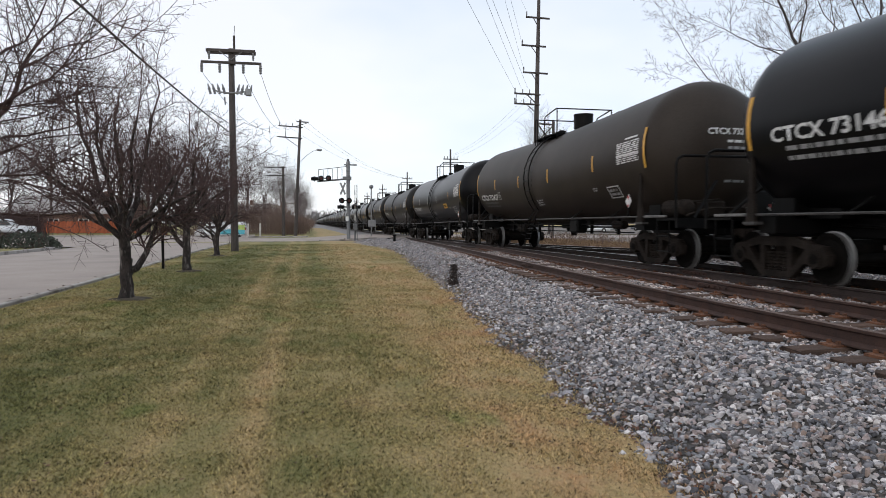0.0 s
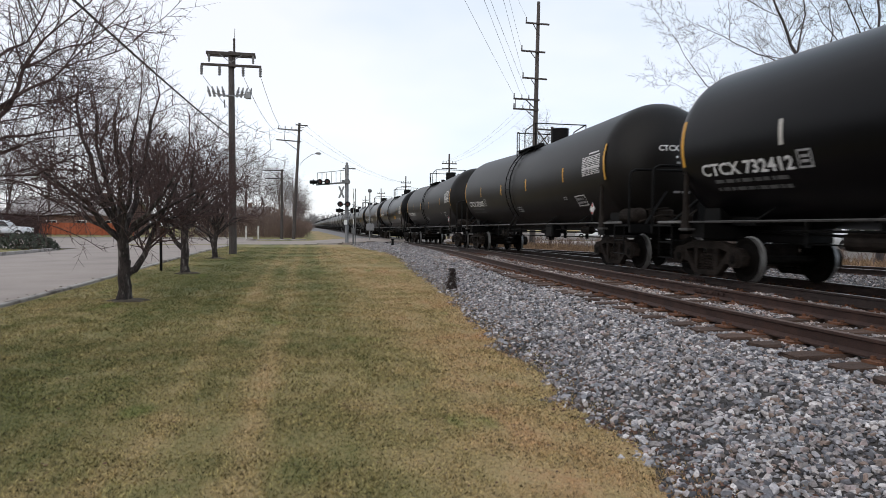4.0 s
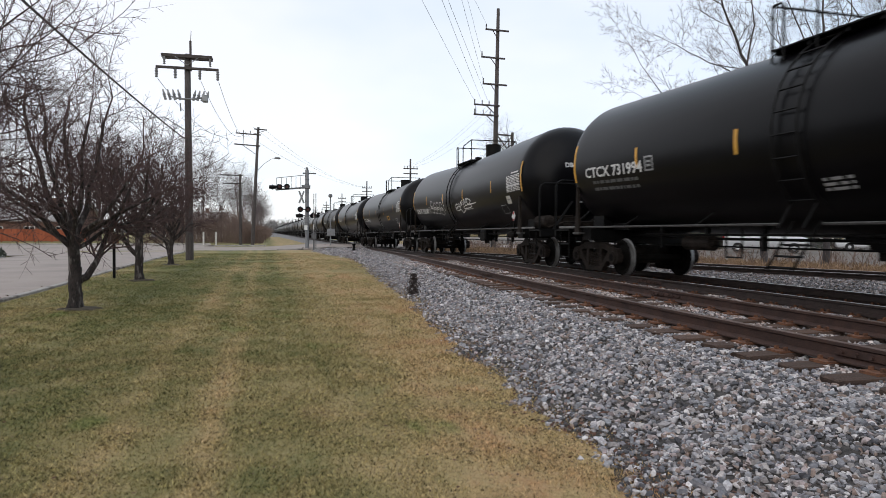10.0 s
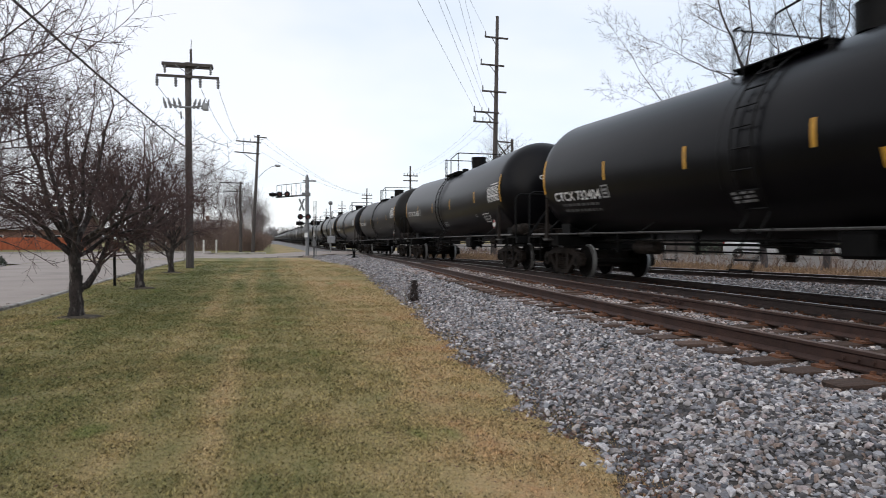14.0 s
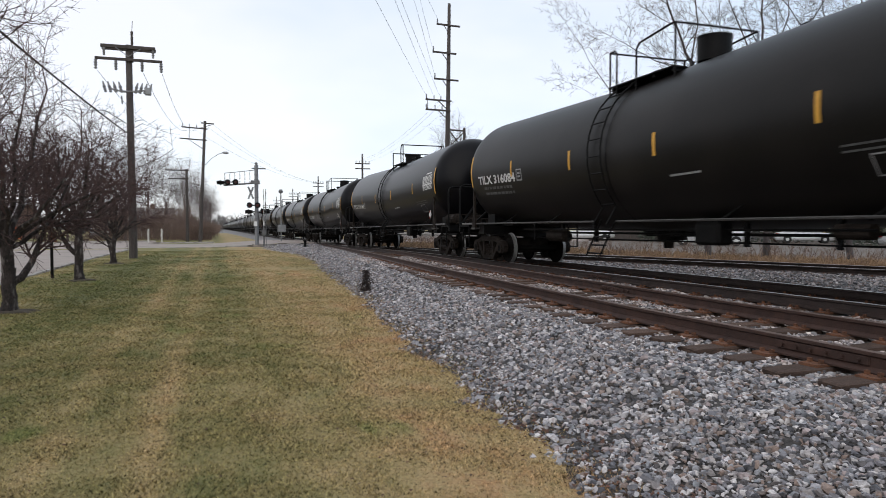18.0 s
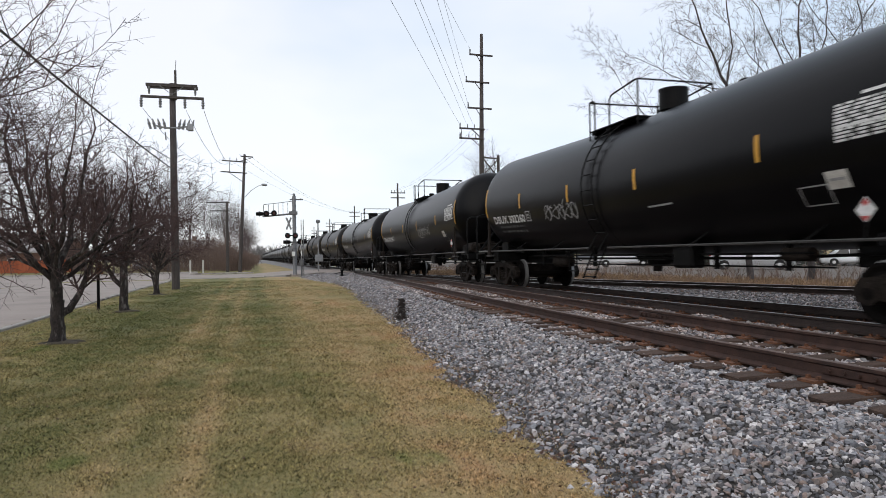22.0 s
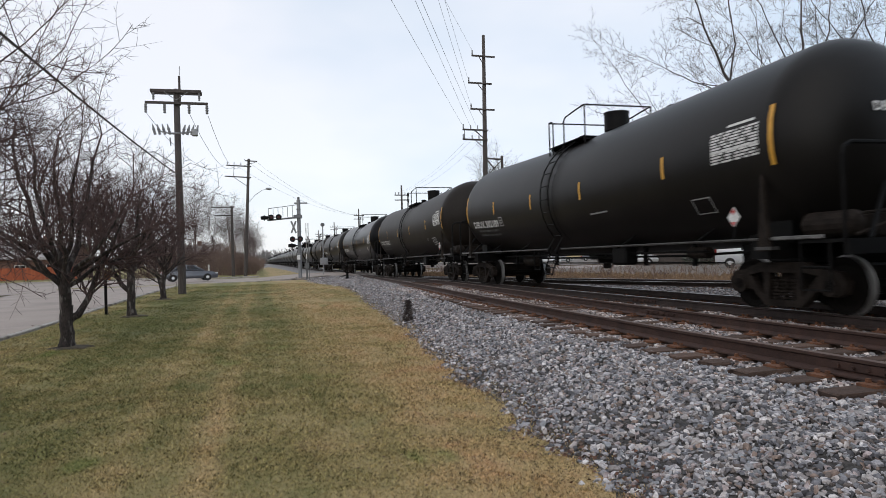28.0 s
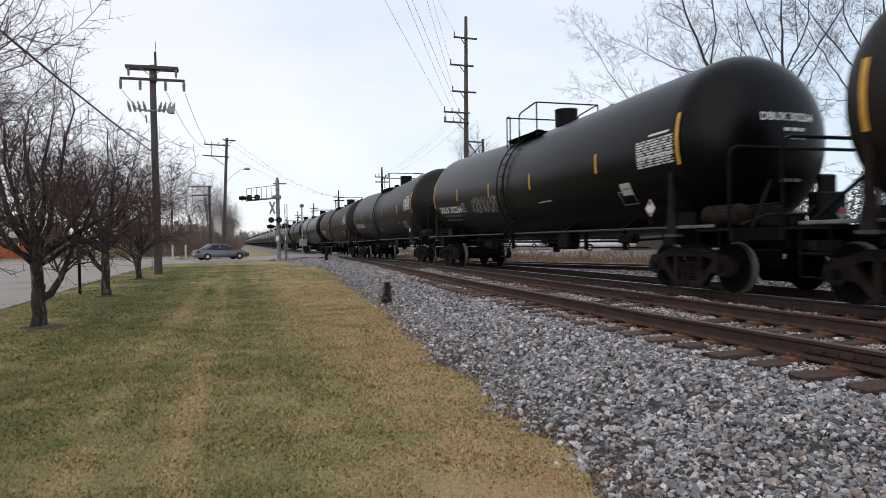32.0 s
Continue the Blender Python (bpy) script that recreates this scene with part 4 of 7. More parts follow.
def graffiti(parent, u, v, width, height, seed, material):
    rng = random.Random(seed)
    x = u
    while x < u + width:
        w = rng.uniform(0.35, 0.6)
        pts = []
        turns, ph = rng.choice((1.0, 1.3, 1.6)), rng.uniform(0, 6.3)
        for i in range(48):
            a = ph + i / 47 * turns * 6.28
            pts.append((x + w * 0.5 + w * 0.5 * math.cos(a) * (1 - 0.5 * i / 47) + 0.12 * i / 47, v + height * 0.5 * math.sin(a) * (0.75 + 0.25 * math.cos(2.3 * a))))
        part("sprayed_line", stroke(pts, 0.028), material, parent)
        if rng.random() < 0.7:
            part("sprayed_line", stroke([(x, v - height * 0.4), (x + w * 0.5, v + height * 0.1), (x + w * 1.2, v + height * rng.uniform(0.4, 0.8))], 0.022), material, parent)
        x += w * 0.8


def ring(u, v, w, h, tilt=0.0, a0=0.0, a1=6.2832):
    """Points of an oval, or of an arc of it, leaning by tilt."""
    pts = []
    for i in range(29):
        a = a0 + (a1 - a0) * i / 28
        y = h / 2 * math.sin(a)
        pts.append((u + w / 2 * math.cos(a) + tilt * y, v + y))
    return pts


def bubble_graffiti(car):
    """A row of fat rounded outlines, each of two lobes, with a stroke after them."""
    for u, v, w, h in ((-3.42, -0.30, 0.46, 0.56), (-2.86, -0.35, 0.42, 0.50), (-2.36, -0.36, 0.44, 0.54), (-1.82, -0.40, 0.56, 0.58)):
        part("sprayed_line", stroke(ring(u - 0.02, v + h * 0.2, w * 0.8, h * 0.6, -0.35, 0.3, 5.3), 0.04), M_STENCIL, car)
        part("sprayed_line", stroke(ring(u + 0.04, v - h * 0.2, w, h * 0.58, -0.25, -2.6, 2.9), 0.04), M_STENCIL, car)
    part("sprayed_line", stroke([(-1.55, 0.08), (-1.48, -0.1), (-1.36, -0.38), (-1.22, -0.5)], 0.035), M_STENCIL, car)


def spiky_graffiti(car):
    """Quick pointed strokes over two flat loops, with a long tail."""
    part("sprayed_line", stroke(ring(0.72, -0.46, 0.62, 0.15, 0.4), 0.035), M_STENCIL, car)
    part("sprayed_line", stroke(ring(0.55, -0.36, 0.28, 0.18, 0.5, 0.5, 6.0), 0.035), M_STENCIL, car)
    part("sprayed_line", stroke(ring(1.95, -0.46, 1.05, 0.13, 0.5), 0.035), M_STENCIL, car)
    teeth = [(0.8, -0.40), (0.92, -0.24), (1.0, -0.42), (1.14, -0.20), (1.2, -0.38), (1.36, -0.17), (1.44, -0.38), (1.6, -0.14), (1.68, -0.36), (1.86, -0.12), (1.95, -0.36), (2.02, -0.14), (2.42, -0.26), (2.2, -0.38), (1.95, -0.36)]
    for a, b in zip(teeth, teeth[1:]):
        part("sprayed_line", stroke([a, b], 0.04), M_STENCIL, car)
    part("sprayed_line", stroke([(1.0, -0.46), (1.1, -0.6), (1.18, -0.67), (1.45, -0.6), (1.8, -0.5)], 0.035), M_STENCIL, car)
    part("sprayed_line", stroke([(2.3, -0.38), (2.65, -0.385), (3.0, -0.375)], 0.035), M_STENCIL, car)


def base_marks(car):
    """Marks that all cars share: reflective strips, data panel, frames and placards."""
    for u in (-7.14, 7.44):
        part("end_strip", patch(u - 0.045, u + 0.045, -0.36, 0.55), M_YELLOW, car, "long yellow reflective strip")
    pl = part("placard", extrude_yz([(-6.37, 1.38), (-6.22, 1.55), (-6.37, 1.72), (-6.52, 1.55)], -1.37, -1.36), M_STENCIL, car, "white and red hazard placard on a bracket")
    part("placard_band", extrude_yz([(-6.37, 1.59), (-6.32, 1.64), (-6.37, 1.70), (-6.42, 1.64)], -1.378, -1.372), M_RED, pl)
    part("placard_band", extrude_yz([(-6.37, 1.40), (-6.31, 1.47), (-6.43, 1.47)], -1.378, -1.372), M_RED, pl)
    part("placard_bracket", rods([[(-1.35, -6.37, 1.43), (-1.38, -6.37, 1.16)]], 0.02), M_BLACKMETAL, car)
    x = 0.8
    bm = bmesh.new()
    bm.faces.new([bm.verts.new(q) for q in ((x, -8.6, 1.22), (x + 0.12, -8.6, 1.34), (x, -8.6, 1.46), (x - 0.12, -8.6, 1.34))])
    pl = part("end_placard", bm, M_GRAFF, car)
    part("placard_band", box(x - 0.08, x + 0.08, -8.615, -8.605, 1.35, 1.42), M_RED, pl)


HIGH_MARKS = {0: -0.27, 5: -0.27, 8: -0.27, 9: -0.3, 10: -0.42}


def car_marks(car, mark, strip_material, seed):
    for u in (-4.39, -1.45, 1.45, 4.75):
        part("reflective_strip", patch(u - 0.042, u + 0.042, -0.18, 0.23), strip_material if u < 4 else M_YELLOW, car, "short reflective strip")
    low = HIGH_MARKS.get(seed // 7, -0.58)
    dv = -0.14 if seed // 7 in (5, 6, 7, 8, 16) else 0.0
    du = 0.12 if dv else 0.0
    writing("data_panel", bars(6.12 + du, 7.2 + du, -0.16 + dv, 0.35 + dv, 11, 3, fill=0.66), M_STENCIL, car)
    writing("data_heading", bars(6.5 + du, 7.1 + du, 0.38 + dv, 0.45 + dv, 1, 5, gaps=False), M_STENCIL, car)
    part("data_rule", patch(6.12 + du, 7.2 + du, 0.02 + dv, 0.05 + dv, 0.008, 1), M_STENCIL, car)
    if mark.startswith("CTCX"):
        part("inspection_frame", frame_box(5.3, 5.92, -0.98, -0.64), M_STENCIL, car)
        writing("inspection_marks", bars(5.38, 5.84, -0.92, -0.70, 2, 9), M_GRAFF, car)
        if seed != 105:
            writing("load_stencil", bars(0.1, 0.6, -0.9, -0.66, 3, 14), M_GRAFF, car)
        writing("limits_stencil", bars(4.5, 4.75, -0.72, -0.60, 2, 12), M_GRAFF, car)
    else:
        part("inspection_frame", frame_box(5.35, 5.85, -0.98, -0.66, 0.022), M_GRAFF, car)
        writing("limits_stencil", bars(1.75, 2.5, -0.60, -0.54, 1, 2, gaps=False), M_GRAFF, car)
        if mark.startswith("TILX"):
            writing("limits_stencil", bars(5.0, 6.3, -0.64, -0.48, 2, 12, gaps=False, fill=0.35), M_FAINT, car)
    part("logo_frame", frame_box(-4.1, -3.8, low, low + 0.3, 0.035), M_GRAFF, car)
    writing("logo_mark", bars(-4.03, -3.87, low + 0.07, low + 0.23, 2, 1, gaps=False), M_GRAFF, car)
    bent_text(mark, -6.6, low, 0.32, "reporting_mark", car, M_STENCIL, 2.42)
    for v, g in ((low - 0.17, 6), (low - 0.33, 7)):
        writing("small_stencil", bars(-6.3, -4.4, v, v + 0.09, 1, g + seed, fill=0.8), M_FAINT if seed else M_GRAFF, car)
    cu = bpy.data.curves.new("end_mark", "FONT")
    cu.body, cu.size, cu.offset, cu.resolution_u, cu.align_x = mark, 0.19, 0.005, 2, "CENTER"
    tmp = bpy.data.objects.new("end_mark", cu)
    me = bpy.data.meshes.new_from_object(tmp)
    bpy.data.objects.remove(tmp)
    bpy.data.curves.remove(cu)
    me.materials.clear()
    for q in me.vertices:
        x, z = q.co.x + 0.08, q.co.y + 0.25
        q.co = (x, head_y(x, z), C_TANK + sag(7.9) + z)
    part("end_mark", me, M_STENCIL, car)
    for z, w in ((0.10, 0.5), (-0.04, 0.46), (-0.75, 0.5)):
        bm = bmesh.new()
        rng = random.Random(seed + int(z * 100))
        x = 0.2 - w / 2
        while x < 0.2 + w / 2:
            e = min(0.2 + w / 2, x + rng.uniform(0.06, 0.2))
            bm.faces.new([bm.verts.new((p, head_y(p, q), C_TANK + sag(7.9) + q)) for p, q in ((x, z - 0.028), (e, z - 0.028), (e, z + 0.028), (x, z + 0.028))])
            x = e + 0.04
        writing("end_stencil", bm, M_STENCIL if z > 0 else M_GRAFF, car)


def head_y(x, z):
    """Face of the leading tank head."""
    r = math.hypot(x, z) * 1.52 / R_TANK
    prof = [(0.0, -8.24), (0.30, -8.225), (0.60, -8.175), (0.88, -8.09), (1.12, -7.96), (1.30, -7.81), (1.42, -7.65), (1.52, -7.28)]
    for (r0, h0), (r1, h1) in zip(prof, prof[1:]):
        if r <= r1:
            return h0 + (h1 - h0) * (r - r0) / (r1 - r0) - 0.02
    return -7.28

# marks in the order in which the cars come past
MARKS = {0: "CTCX 731466", 1: "CTCX 732427", 2: "CTCX 732412", 3: "CTCX 732005", 4: "CTCX 731990", 5: "CTCX 731994", 6: "DBUX 302187", 7: "CTCX 732404", 8: "CTCX 731458", 9: "TILX 316084", 10: "TILX 316161", 11: "DBUX 302260", 12: "DBUX 302194", 13: "TILX 31605", 14: "DBUX 302189", 15: "CTCX 732421", 16: "DBUX 302264"}
BROWN = (1, 15, 18)
# On 17 the dusty colour stands in for sky sheen on its shell.
DUSTY = (3, 4, 9, 14, 17, 20)
SHEEN_GREY = (22, 27, 31)
BLACK_LABEL = "black railway tank car with yellow strips, white stencils and top platform"
BROWN_LABEL = "dusty brown railway tank car with yellow strips and white stencils"
CARS = []
proto = build_car(M_TANK, BLACK_LABEL)
base_marks(proto)
housed_proto = build_car(M_TANK, BLACK_LABEL, True, True)
base_marks(housed_proto)
HOUSED = (10, 13)
far_proto = build_car(M_TANK, "black railway tank car far down the line", False)
for u in (-7.2, 7.4):
    part("end_strip", patch(u - 0.055, u + 0.055, -0.36, 0.55), M_PALE, far_proto)
for k in range(-1, 52):
    near = k < 19
    src = housed_proto if k in HOUSED else proto if near else far_proto
    CARS.append((k, src if k in (-1, HOUSED[0], 19) else copy_thing(src, pose(0, 0, 0))))
for k, car in CARS:
    if k in BROWN or k in SHEEN_GREY or k in DUSTY:
        shell = [o for o in car.children if o.name.startswith("tank")][0]
        shell.material_slots[0].link = "OBJECT"
        shell.material_slots[0].material = M_TANK_UMBER if k == 15 else M_TANK_BROWN if k in BROWN else M_TANK_SHEEN if k in SHEEN_GREY else M_TANK_DUSTY
        tagged(car, BROWN_LABEL if k in BROWN else "railway tank car further down the train, greyed as by sky sheen" if k in SHEEN_GREY else "black railway tank car filmed with brown dust and white stencils")
    if -1 <= k < 19:
        car_marks(car, MARKS.get(k, "CTCX 7324"), M_PALE if k in (2, 13) else M_YELLOW, k * 7)
    if k in (7, 9):
        # these cars carry their platform further back, one of them its ladder too
        for o in car.children:
            kind = o.name.split(".")[0]
            if k == 9 and kind in ("ladder", "reflective_strip"):
                continue
            if kind in ("platform", "dome", "rail_post", "guard_rail", "cross_rail", "valve", "valve_pipe", "vent_pipe", "manway", "manway_bolt", "ladder"):
                o.location.y -= 0.95 if k == 7 else 0.55
            elif kind == "reflective_strip":
                o.location.y -= 0.5
    if k in (2, 5, 7):
        w = 3.3 if k == 2 else 2.95
        part("caution_plate", patch(w, w + 0.8, -0.62, -0.35, 0.01), M_YELLOW, car, "yellow caution plate")
        writing("caution_writing", bars(w + 0.08, w + 0.7, -0.56, -0.41, 2, 4, 0.014), M_BLACKMETAL, car)
    if k in (6, 11, 12, 16):
        w = {6: 6.05, 11: 5.85, 12: 5.35, 16: 5.5}[k]
        part("notice_plate", patch(w, w + 0.35, -0.76 + 0.1 * (k == 6), -0.5 + 0.1 * (k == 6), 0.01), M_PALE, car, "faded pale notice")
        part("notice_band", patch(w + 0.05, w + 0.3, -0.64 + 0.1 * (k == 6), -0.6 + 0.1 * (k == 6), 0.014, 1), M_GRAFF, car)
    if k == 6:
        bubble_graffiti(car)
        spiky_graffiti(car)
    if k == 12:
        graffiti(car, 1.5, -0.34, 1.9, 0.34, 74, M_GRAFF)
        graffiti(car, -2.95, -0.42, 0.7, 0.34, 72, M_FAINT)
    if k == 11:
        graffiti(car, -2.9, -0.4, 1.6, 0.4, 71, M_GRAFF)
    if k == 16:
        graffiti(car, -3.1, -0.4, 1.9, 0.5, 76, M_GRAFF)
    if k == 13:
        graffiti(car, -1.0, -0.35, 1.5, 0.4, 73, M_FAINT)

# ---- poles, wires and signals ----


def tapered(name, r0, r1, h, material, parent, n=12, z0=-0.3):
    return part(name, lathe([(r0, z0), (r0 * 0.98, 0), ((r0 + r1) / 2, h / 2), (r1, h)], n), material, parent, shade=True)


def crossarm(parent, y, z, x0, x1, w=0.11, h=0.12):
    return part("crossarm", box(x0, x1, y - w / 2, y + w / 2, z - h / 2, z + h / 2, 0.01), M_POLE, parent)


def insulator(parent, x, y, z, hang=True, size=1.0):
    prof = [(0.02, 0), (0.05, -0.03), (0.03, -0.07), (0.055, -0.10), (0.03, -0.15), (0.055, -0.18), (0.03, -0.23), (0.05, -0.27), (0.02, -0.30)]
    if not hang:
        prof = [(r, -h) for r, h in prof]
    return part("insulator", lathe([(r * size, h * size) for r, h in prof], 8), M_INSUL, parent, at=pose(x, y, z))


# pole with two crossarms and a ring of cut-outs, on the lawn
pole_a = thing("utility_pole", pose(-3.74, 35.26, 0.1, 0, -0.3, 0), "brown wooden utility pole with two crossarms and grey cut-outs", "utility pole", "utility poles")
tapered("pole", 0.20, 0.14, 10.35, M_POLE, pole_a)
crossarm(pole_a, -0.2, 10.2, -1.2, 1.2, 0.14, 0.16)
crossarm(pole_a, 0.2, 10.2, -1.2, 1.2, 0.1, 0.16)
crossarm(pole_a, -0.22, 9.6, -1.45, 1.5)
for x in (-1.42, -0.55, 0.6, 1.45):
    insulator(pole_a, x, -0.22, 9.55, True, 1.6)
for x in (-1.05, 1.1):
    insulator(pole_a, x, -0.25, 10.12, True, 1.3)
part("brace", rods([[(-0.55, -0.3, 10.14), (0, -0.22, 9.75), (0.55, -0.3, 10.14)]], 0.02), M_GALV, pole_a)
part("pole_top_pin", rods([[(0.16, -0.1, 9.5), (0.16, -0.1, 11.0)]], 0.06), M_POLE, pole_a)
part("antenna", rods([[(0.16, -0.1, 10.95), (0.2, -0.1, 11.5)]], 0.018), M_GALV, pole_a)
part("cutout_bracket", rods([[(-0.85, -0.45, 8.15), (-0.4, -0.55, 8.02), (0.4, -0.55, 8.02), (0.85, -0.45, 8.15)], [(-0.85, -0.45, 8.15), (-0.2, 0.1, 8.1), (0.85, -0.45, 8.15)], [(-0.3, -0.5, 7.8), (-0.3, -0.3, 7.45)]], 0.035), M_GALV, pole_a)
for x in (-0.98, -0.76, -0.52, -0.28, 0.3, 0.5, 0.7, 0.9):
    b = part("cutout", lathe([(0.05, 0), (0.075, 0.05), (0.05, 0.1), (0.075, 0.16), (0.05, 0.2), (0.08, 0.27), (0.05, 0.35), (0.03, 0.52)], 8), M_INSUL, pole_a, at=pose(x, -0.5 - 0.05 * math.cos(x * 3), 7.95, 0, 14 if x > 0 else -14, 0))
part("transformer_box", box(0.72, 1.0, -0.62, -0.35, 7.9, 8.25, 0.03), M_GALV, pole_a)
part("street_light_arm", rods([[(-0.15, 0, 6.55), (-1.1, -0.1, 7.15), (-1.7, -0.15, 7.1)]], 0.025), M_GALV, pole_a)

# leaning pole past the street, with a street lamp
pole_b = thing("utility_pole", pose(-1.42, 74, 0.08, 0, 2.9, 0), "leaning wooden utility pole with a street lamp beyond the crossing", "utility pole", "utility poles")
tapered("pole", 0.2, 0.13, 12.85, M_POLE, pole_b)
for z, x0, x1 in ((12.6, -0.4, 0.9), (12.0, -2.3, 0.3), (10.8, -2.4, 0.3)):
    crossarm(pole_b, -0.16, z, x0, x1)
for p in ([(-1.6, -0.2, 10.8), (0, -0.15, 9.8)], [(-0.6, -0.16, 12.0), (0.7, -0.1, 12.5)], [(-1.5, -0.16, 12.0), (-1.5, -0.16, 10.8)]):
    part("brace", rods([p], 0.03), M_POLE, pole_b)
for x in (-2.2, -1.5, -0.8):
    insulator(pole_b, x, -0.16, 12.07, False)
part("street_light_arm", rods([[(0.1, 0, 8.1), (0.8, 0, 8.95), (1.5, 0, 9.5), (2.1, 0, 9.7)]], 0.03), M_GALV, pole_b)
part("lamp_head", lathe([(0.02, -0.4), (0.12, -0.3), (0.14, 0.1), (0.05, 0.25)], 10, "x"), M_GALV, pole_b, at=pose(2.25, 0, 9.68))

pole_c = thing("utility_pole", pose(-2.85, 79, 0.2), "wooden utility pole with a twin crossarm to one side", "utility pole", "utility poles")
tapered("pole", 0.18, 0.13, 8.0, M_POLE, pole_c)
crossarm(pole_c, -0.15, 7.85, -2.2, 0.3)
crossarm(pole_c, -0.15, 6.9, -1.9, 0.3)
part("brace", rods([[(-1.4, -0.2, 7.8), (0, -0.15, 6.8)]], 0.03), M_POLE, pole_c)
for x in (-2.1, -1.6, -1.1, -0.6):
    insulator(pole_c, x, -0.15, 7.9, False)

# tall line pole beyond the tracks
pole_r = thing("line_pole", pose(16.82, 47.3, 0.1, 0, 0.9, 0), "tall dark line pole with single-sided crossarms beyond the tracks", "utility pole", "line poles")
tapered("pole", 0.24, 0.12, 18.5, M_POLE, pole_r)
for z, x0, x1 in ((16.8, -1.05, 0.82), (14.7, -1.35, 0.55), (12.7, -1.2, 0.75), (11.1, -1.85, 0.2), (10.35, -1.85, 0.15)):
    crossarm(pole_r, -0.2, z, x0, x1)
    insulator(pole_r, x0 + 0.05, -0.2, z + 0.05, False, 1.2)
    part("brace", rods([[(x0 * 0.45, -0.22, z - 0.05), (0, -0.18, z - 0.75)]], 0.03), M_POLE, pole_r)
for x in (-1.8, -1.2, -0.65):
    insulator(pole_r, x, -0.2, 11.15, False)
    insulator(pole_r, x + 0.1, -0.2, 10.4, False)
for p in ([(-1.7, -0.2, 11.15), (-1.7, -0.2, 10.4)], [(-1.0, -0.2, 11.15), (-0.1, -0.2, 10.4)]):
    part("arm_tie", rods([p], 0.025), M_POLE, pole_r)
frame_r = thing("braced_pole", pose(18.4, 47.5, 0.1), "short dark wooden pole braced to its neighbour by beams", "utility pole", "line poles")
part("post", rods([[(0, 0, -0.3), (0, 0, 9.2)]], 0.11, 8), M_POLE, frame_r)
part("beam", rods([[(-1.5, 0, 9.0), (0.1, 0, 8.95)]], 0.06), M_POLE, frame_r)
for p in ([(0, 0, 8.9), (-1.3, 0, 7.6)], [(-1.3, 0, 9), (0, 0, 7.4)]):
    part("brace", rods([p], 0.05), M_POLE, frame_r)
short_r = thing("line_pole", pose(17.0, 78, 0.1), "dark line pole with short crossarms beyond the tracks", "utility pole", "line poles")
tapered("pole", 0.17, 0.1, 10.4, M_POLE, short_r)
for z, w in ((9.2, 0.9), (8.6, 0.9)):
    crossarm(short_r, -0.15, z, -w, w)
for x in (-0.8, -0.4, 0.4, 0.8):
    insulator(short_r, x, -0.15, 9.25, False)
for i, y in enumerate((114, 152, 192, 235)):
    copy_thing(short_r, pose(17.0, y, 0.1, 0, 0.4 - 0.5 * i, 0))

# wires


def wire(name, a, b, sag, r, label, n=16):
    pts = []
    for i in range(n + 1):
        t = i / n
        p = Vector(a).lerp(Vector(b), t)
        pts.append((p.x, p.y, p.z - sag * 4 * t * (1 - t)))
    return tagged(part(name, rods([pts], r, 5), M_WIRE), label, "wire", "overhead wires")


wire("service_cable", (-3.85, 35.2, 6.15), (-5.2, -3.0, 6.5), 0.3, 0.030, "thick black overhead cable strung from the utility pole")
for dx, z in ((-1.4, 9.1), (0.6, 9.1), (1.45, 9.1)):
    wire("power_line", (-3.74 + dx, 35.0, z), (-2.4 + dx * 0.6, 73.8, 12.3), 1.4, 0.012, "thin power line between the poles")
for x0, z in ((-0.3, 12.9), (0.9, 12.7), (-1.2, 12.2)):
    wire("power_line", (-1.0 + x0, 74, z), (16.9, 114, 9.4), 1.2, 0.010, "thin power line slung across the tracks")
for x0, z, x1 in ((15.10, 11.62, -9.1), (15.70, 11.62, -7.6), (16.22, 11.60, -7.7), (15.83, 13.20, -6.6), (15.66, 15.20, -7.0), (16.10, 17.30, -12.6)):
    wire("line_wire", (x0, 47.1, z), (x1, -8.0, z), 0.15, 0.008, "thin wire of the line poles crossing over the tracks", 24)
for i, x0 in enumerate((-0.8, -0.4, 0.4)):
    wire("line_wire", (17.1 + x0, 47.1, 11.3), (17.0 + x0, 78, 9.5), 0.8, 0.006, "thin wire of the line poles beside the tracks")

# cantilever crossing signal
M_LENS = mat("red_lens", (0.10, 0.015, 0.012), (0.16, 0.03, 0.025), 5, 0.25, 0, 40)
M_SIGNAL = mat("weathered_aluminium", (0.10, 0.102, 0.105), (0.19, 0.19, 0.192), 3, 0.55, 0.05, 60, metal=0.3, stretch=(1, 1, 0.3))
sig = thing("crossing_signal", pose(3.25, 54.6, 0.1), "weathered cantilever crossing signal with black lamp discs and white crossbuck", "crossing signal")
part("mast", lathe([(0.18, -0.2), (0.18, 0.1), (0.15, 0.12), (0.15, 6.5), (0.07, 6.6), (0.02, 6.66)], 14), M_SIGNAL, sig, shade=True)
part("base", box(-0.3, 0.3, -0.3, 0.3, -0.25, 0.12, 0.03), M_CONCRETE, sig)
part("cap_plate", box(-0.34, 0.72, -0.06, 0.06, 6.2, 6.3, 0.01), M_SIGNAL, sig)
for z in (2.2, 2.7, 3.9, 5.3, 5.7):
    part("mast_band", lathe([(0.15, z), (0.175, z + 0.01), (0.175, z + 0.07), (0.15, z + 0.08)], 12), M_SIGNAL, sig)
part("arm_bracket", box(-0.42, 0.26, -0.2, 0.2, 5.0, 5.28, 0.02), M_SIGNAL, sig)
part("cantilever_arm", rods([[(0.2, 0, 5.12), (-1.2, 0, 4.98), (-2.5, 0, 4.86)]], 0.07, 8), M_SIGNAL, sig)
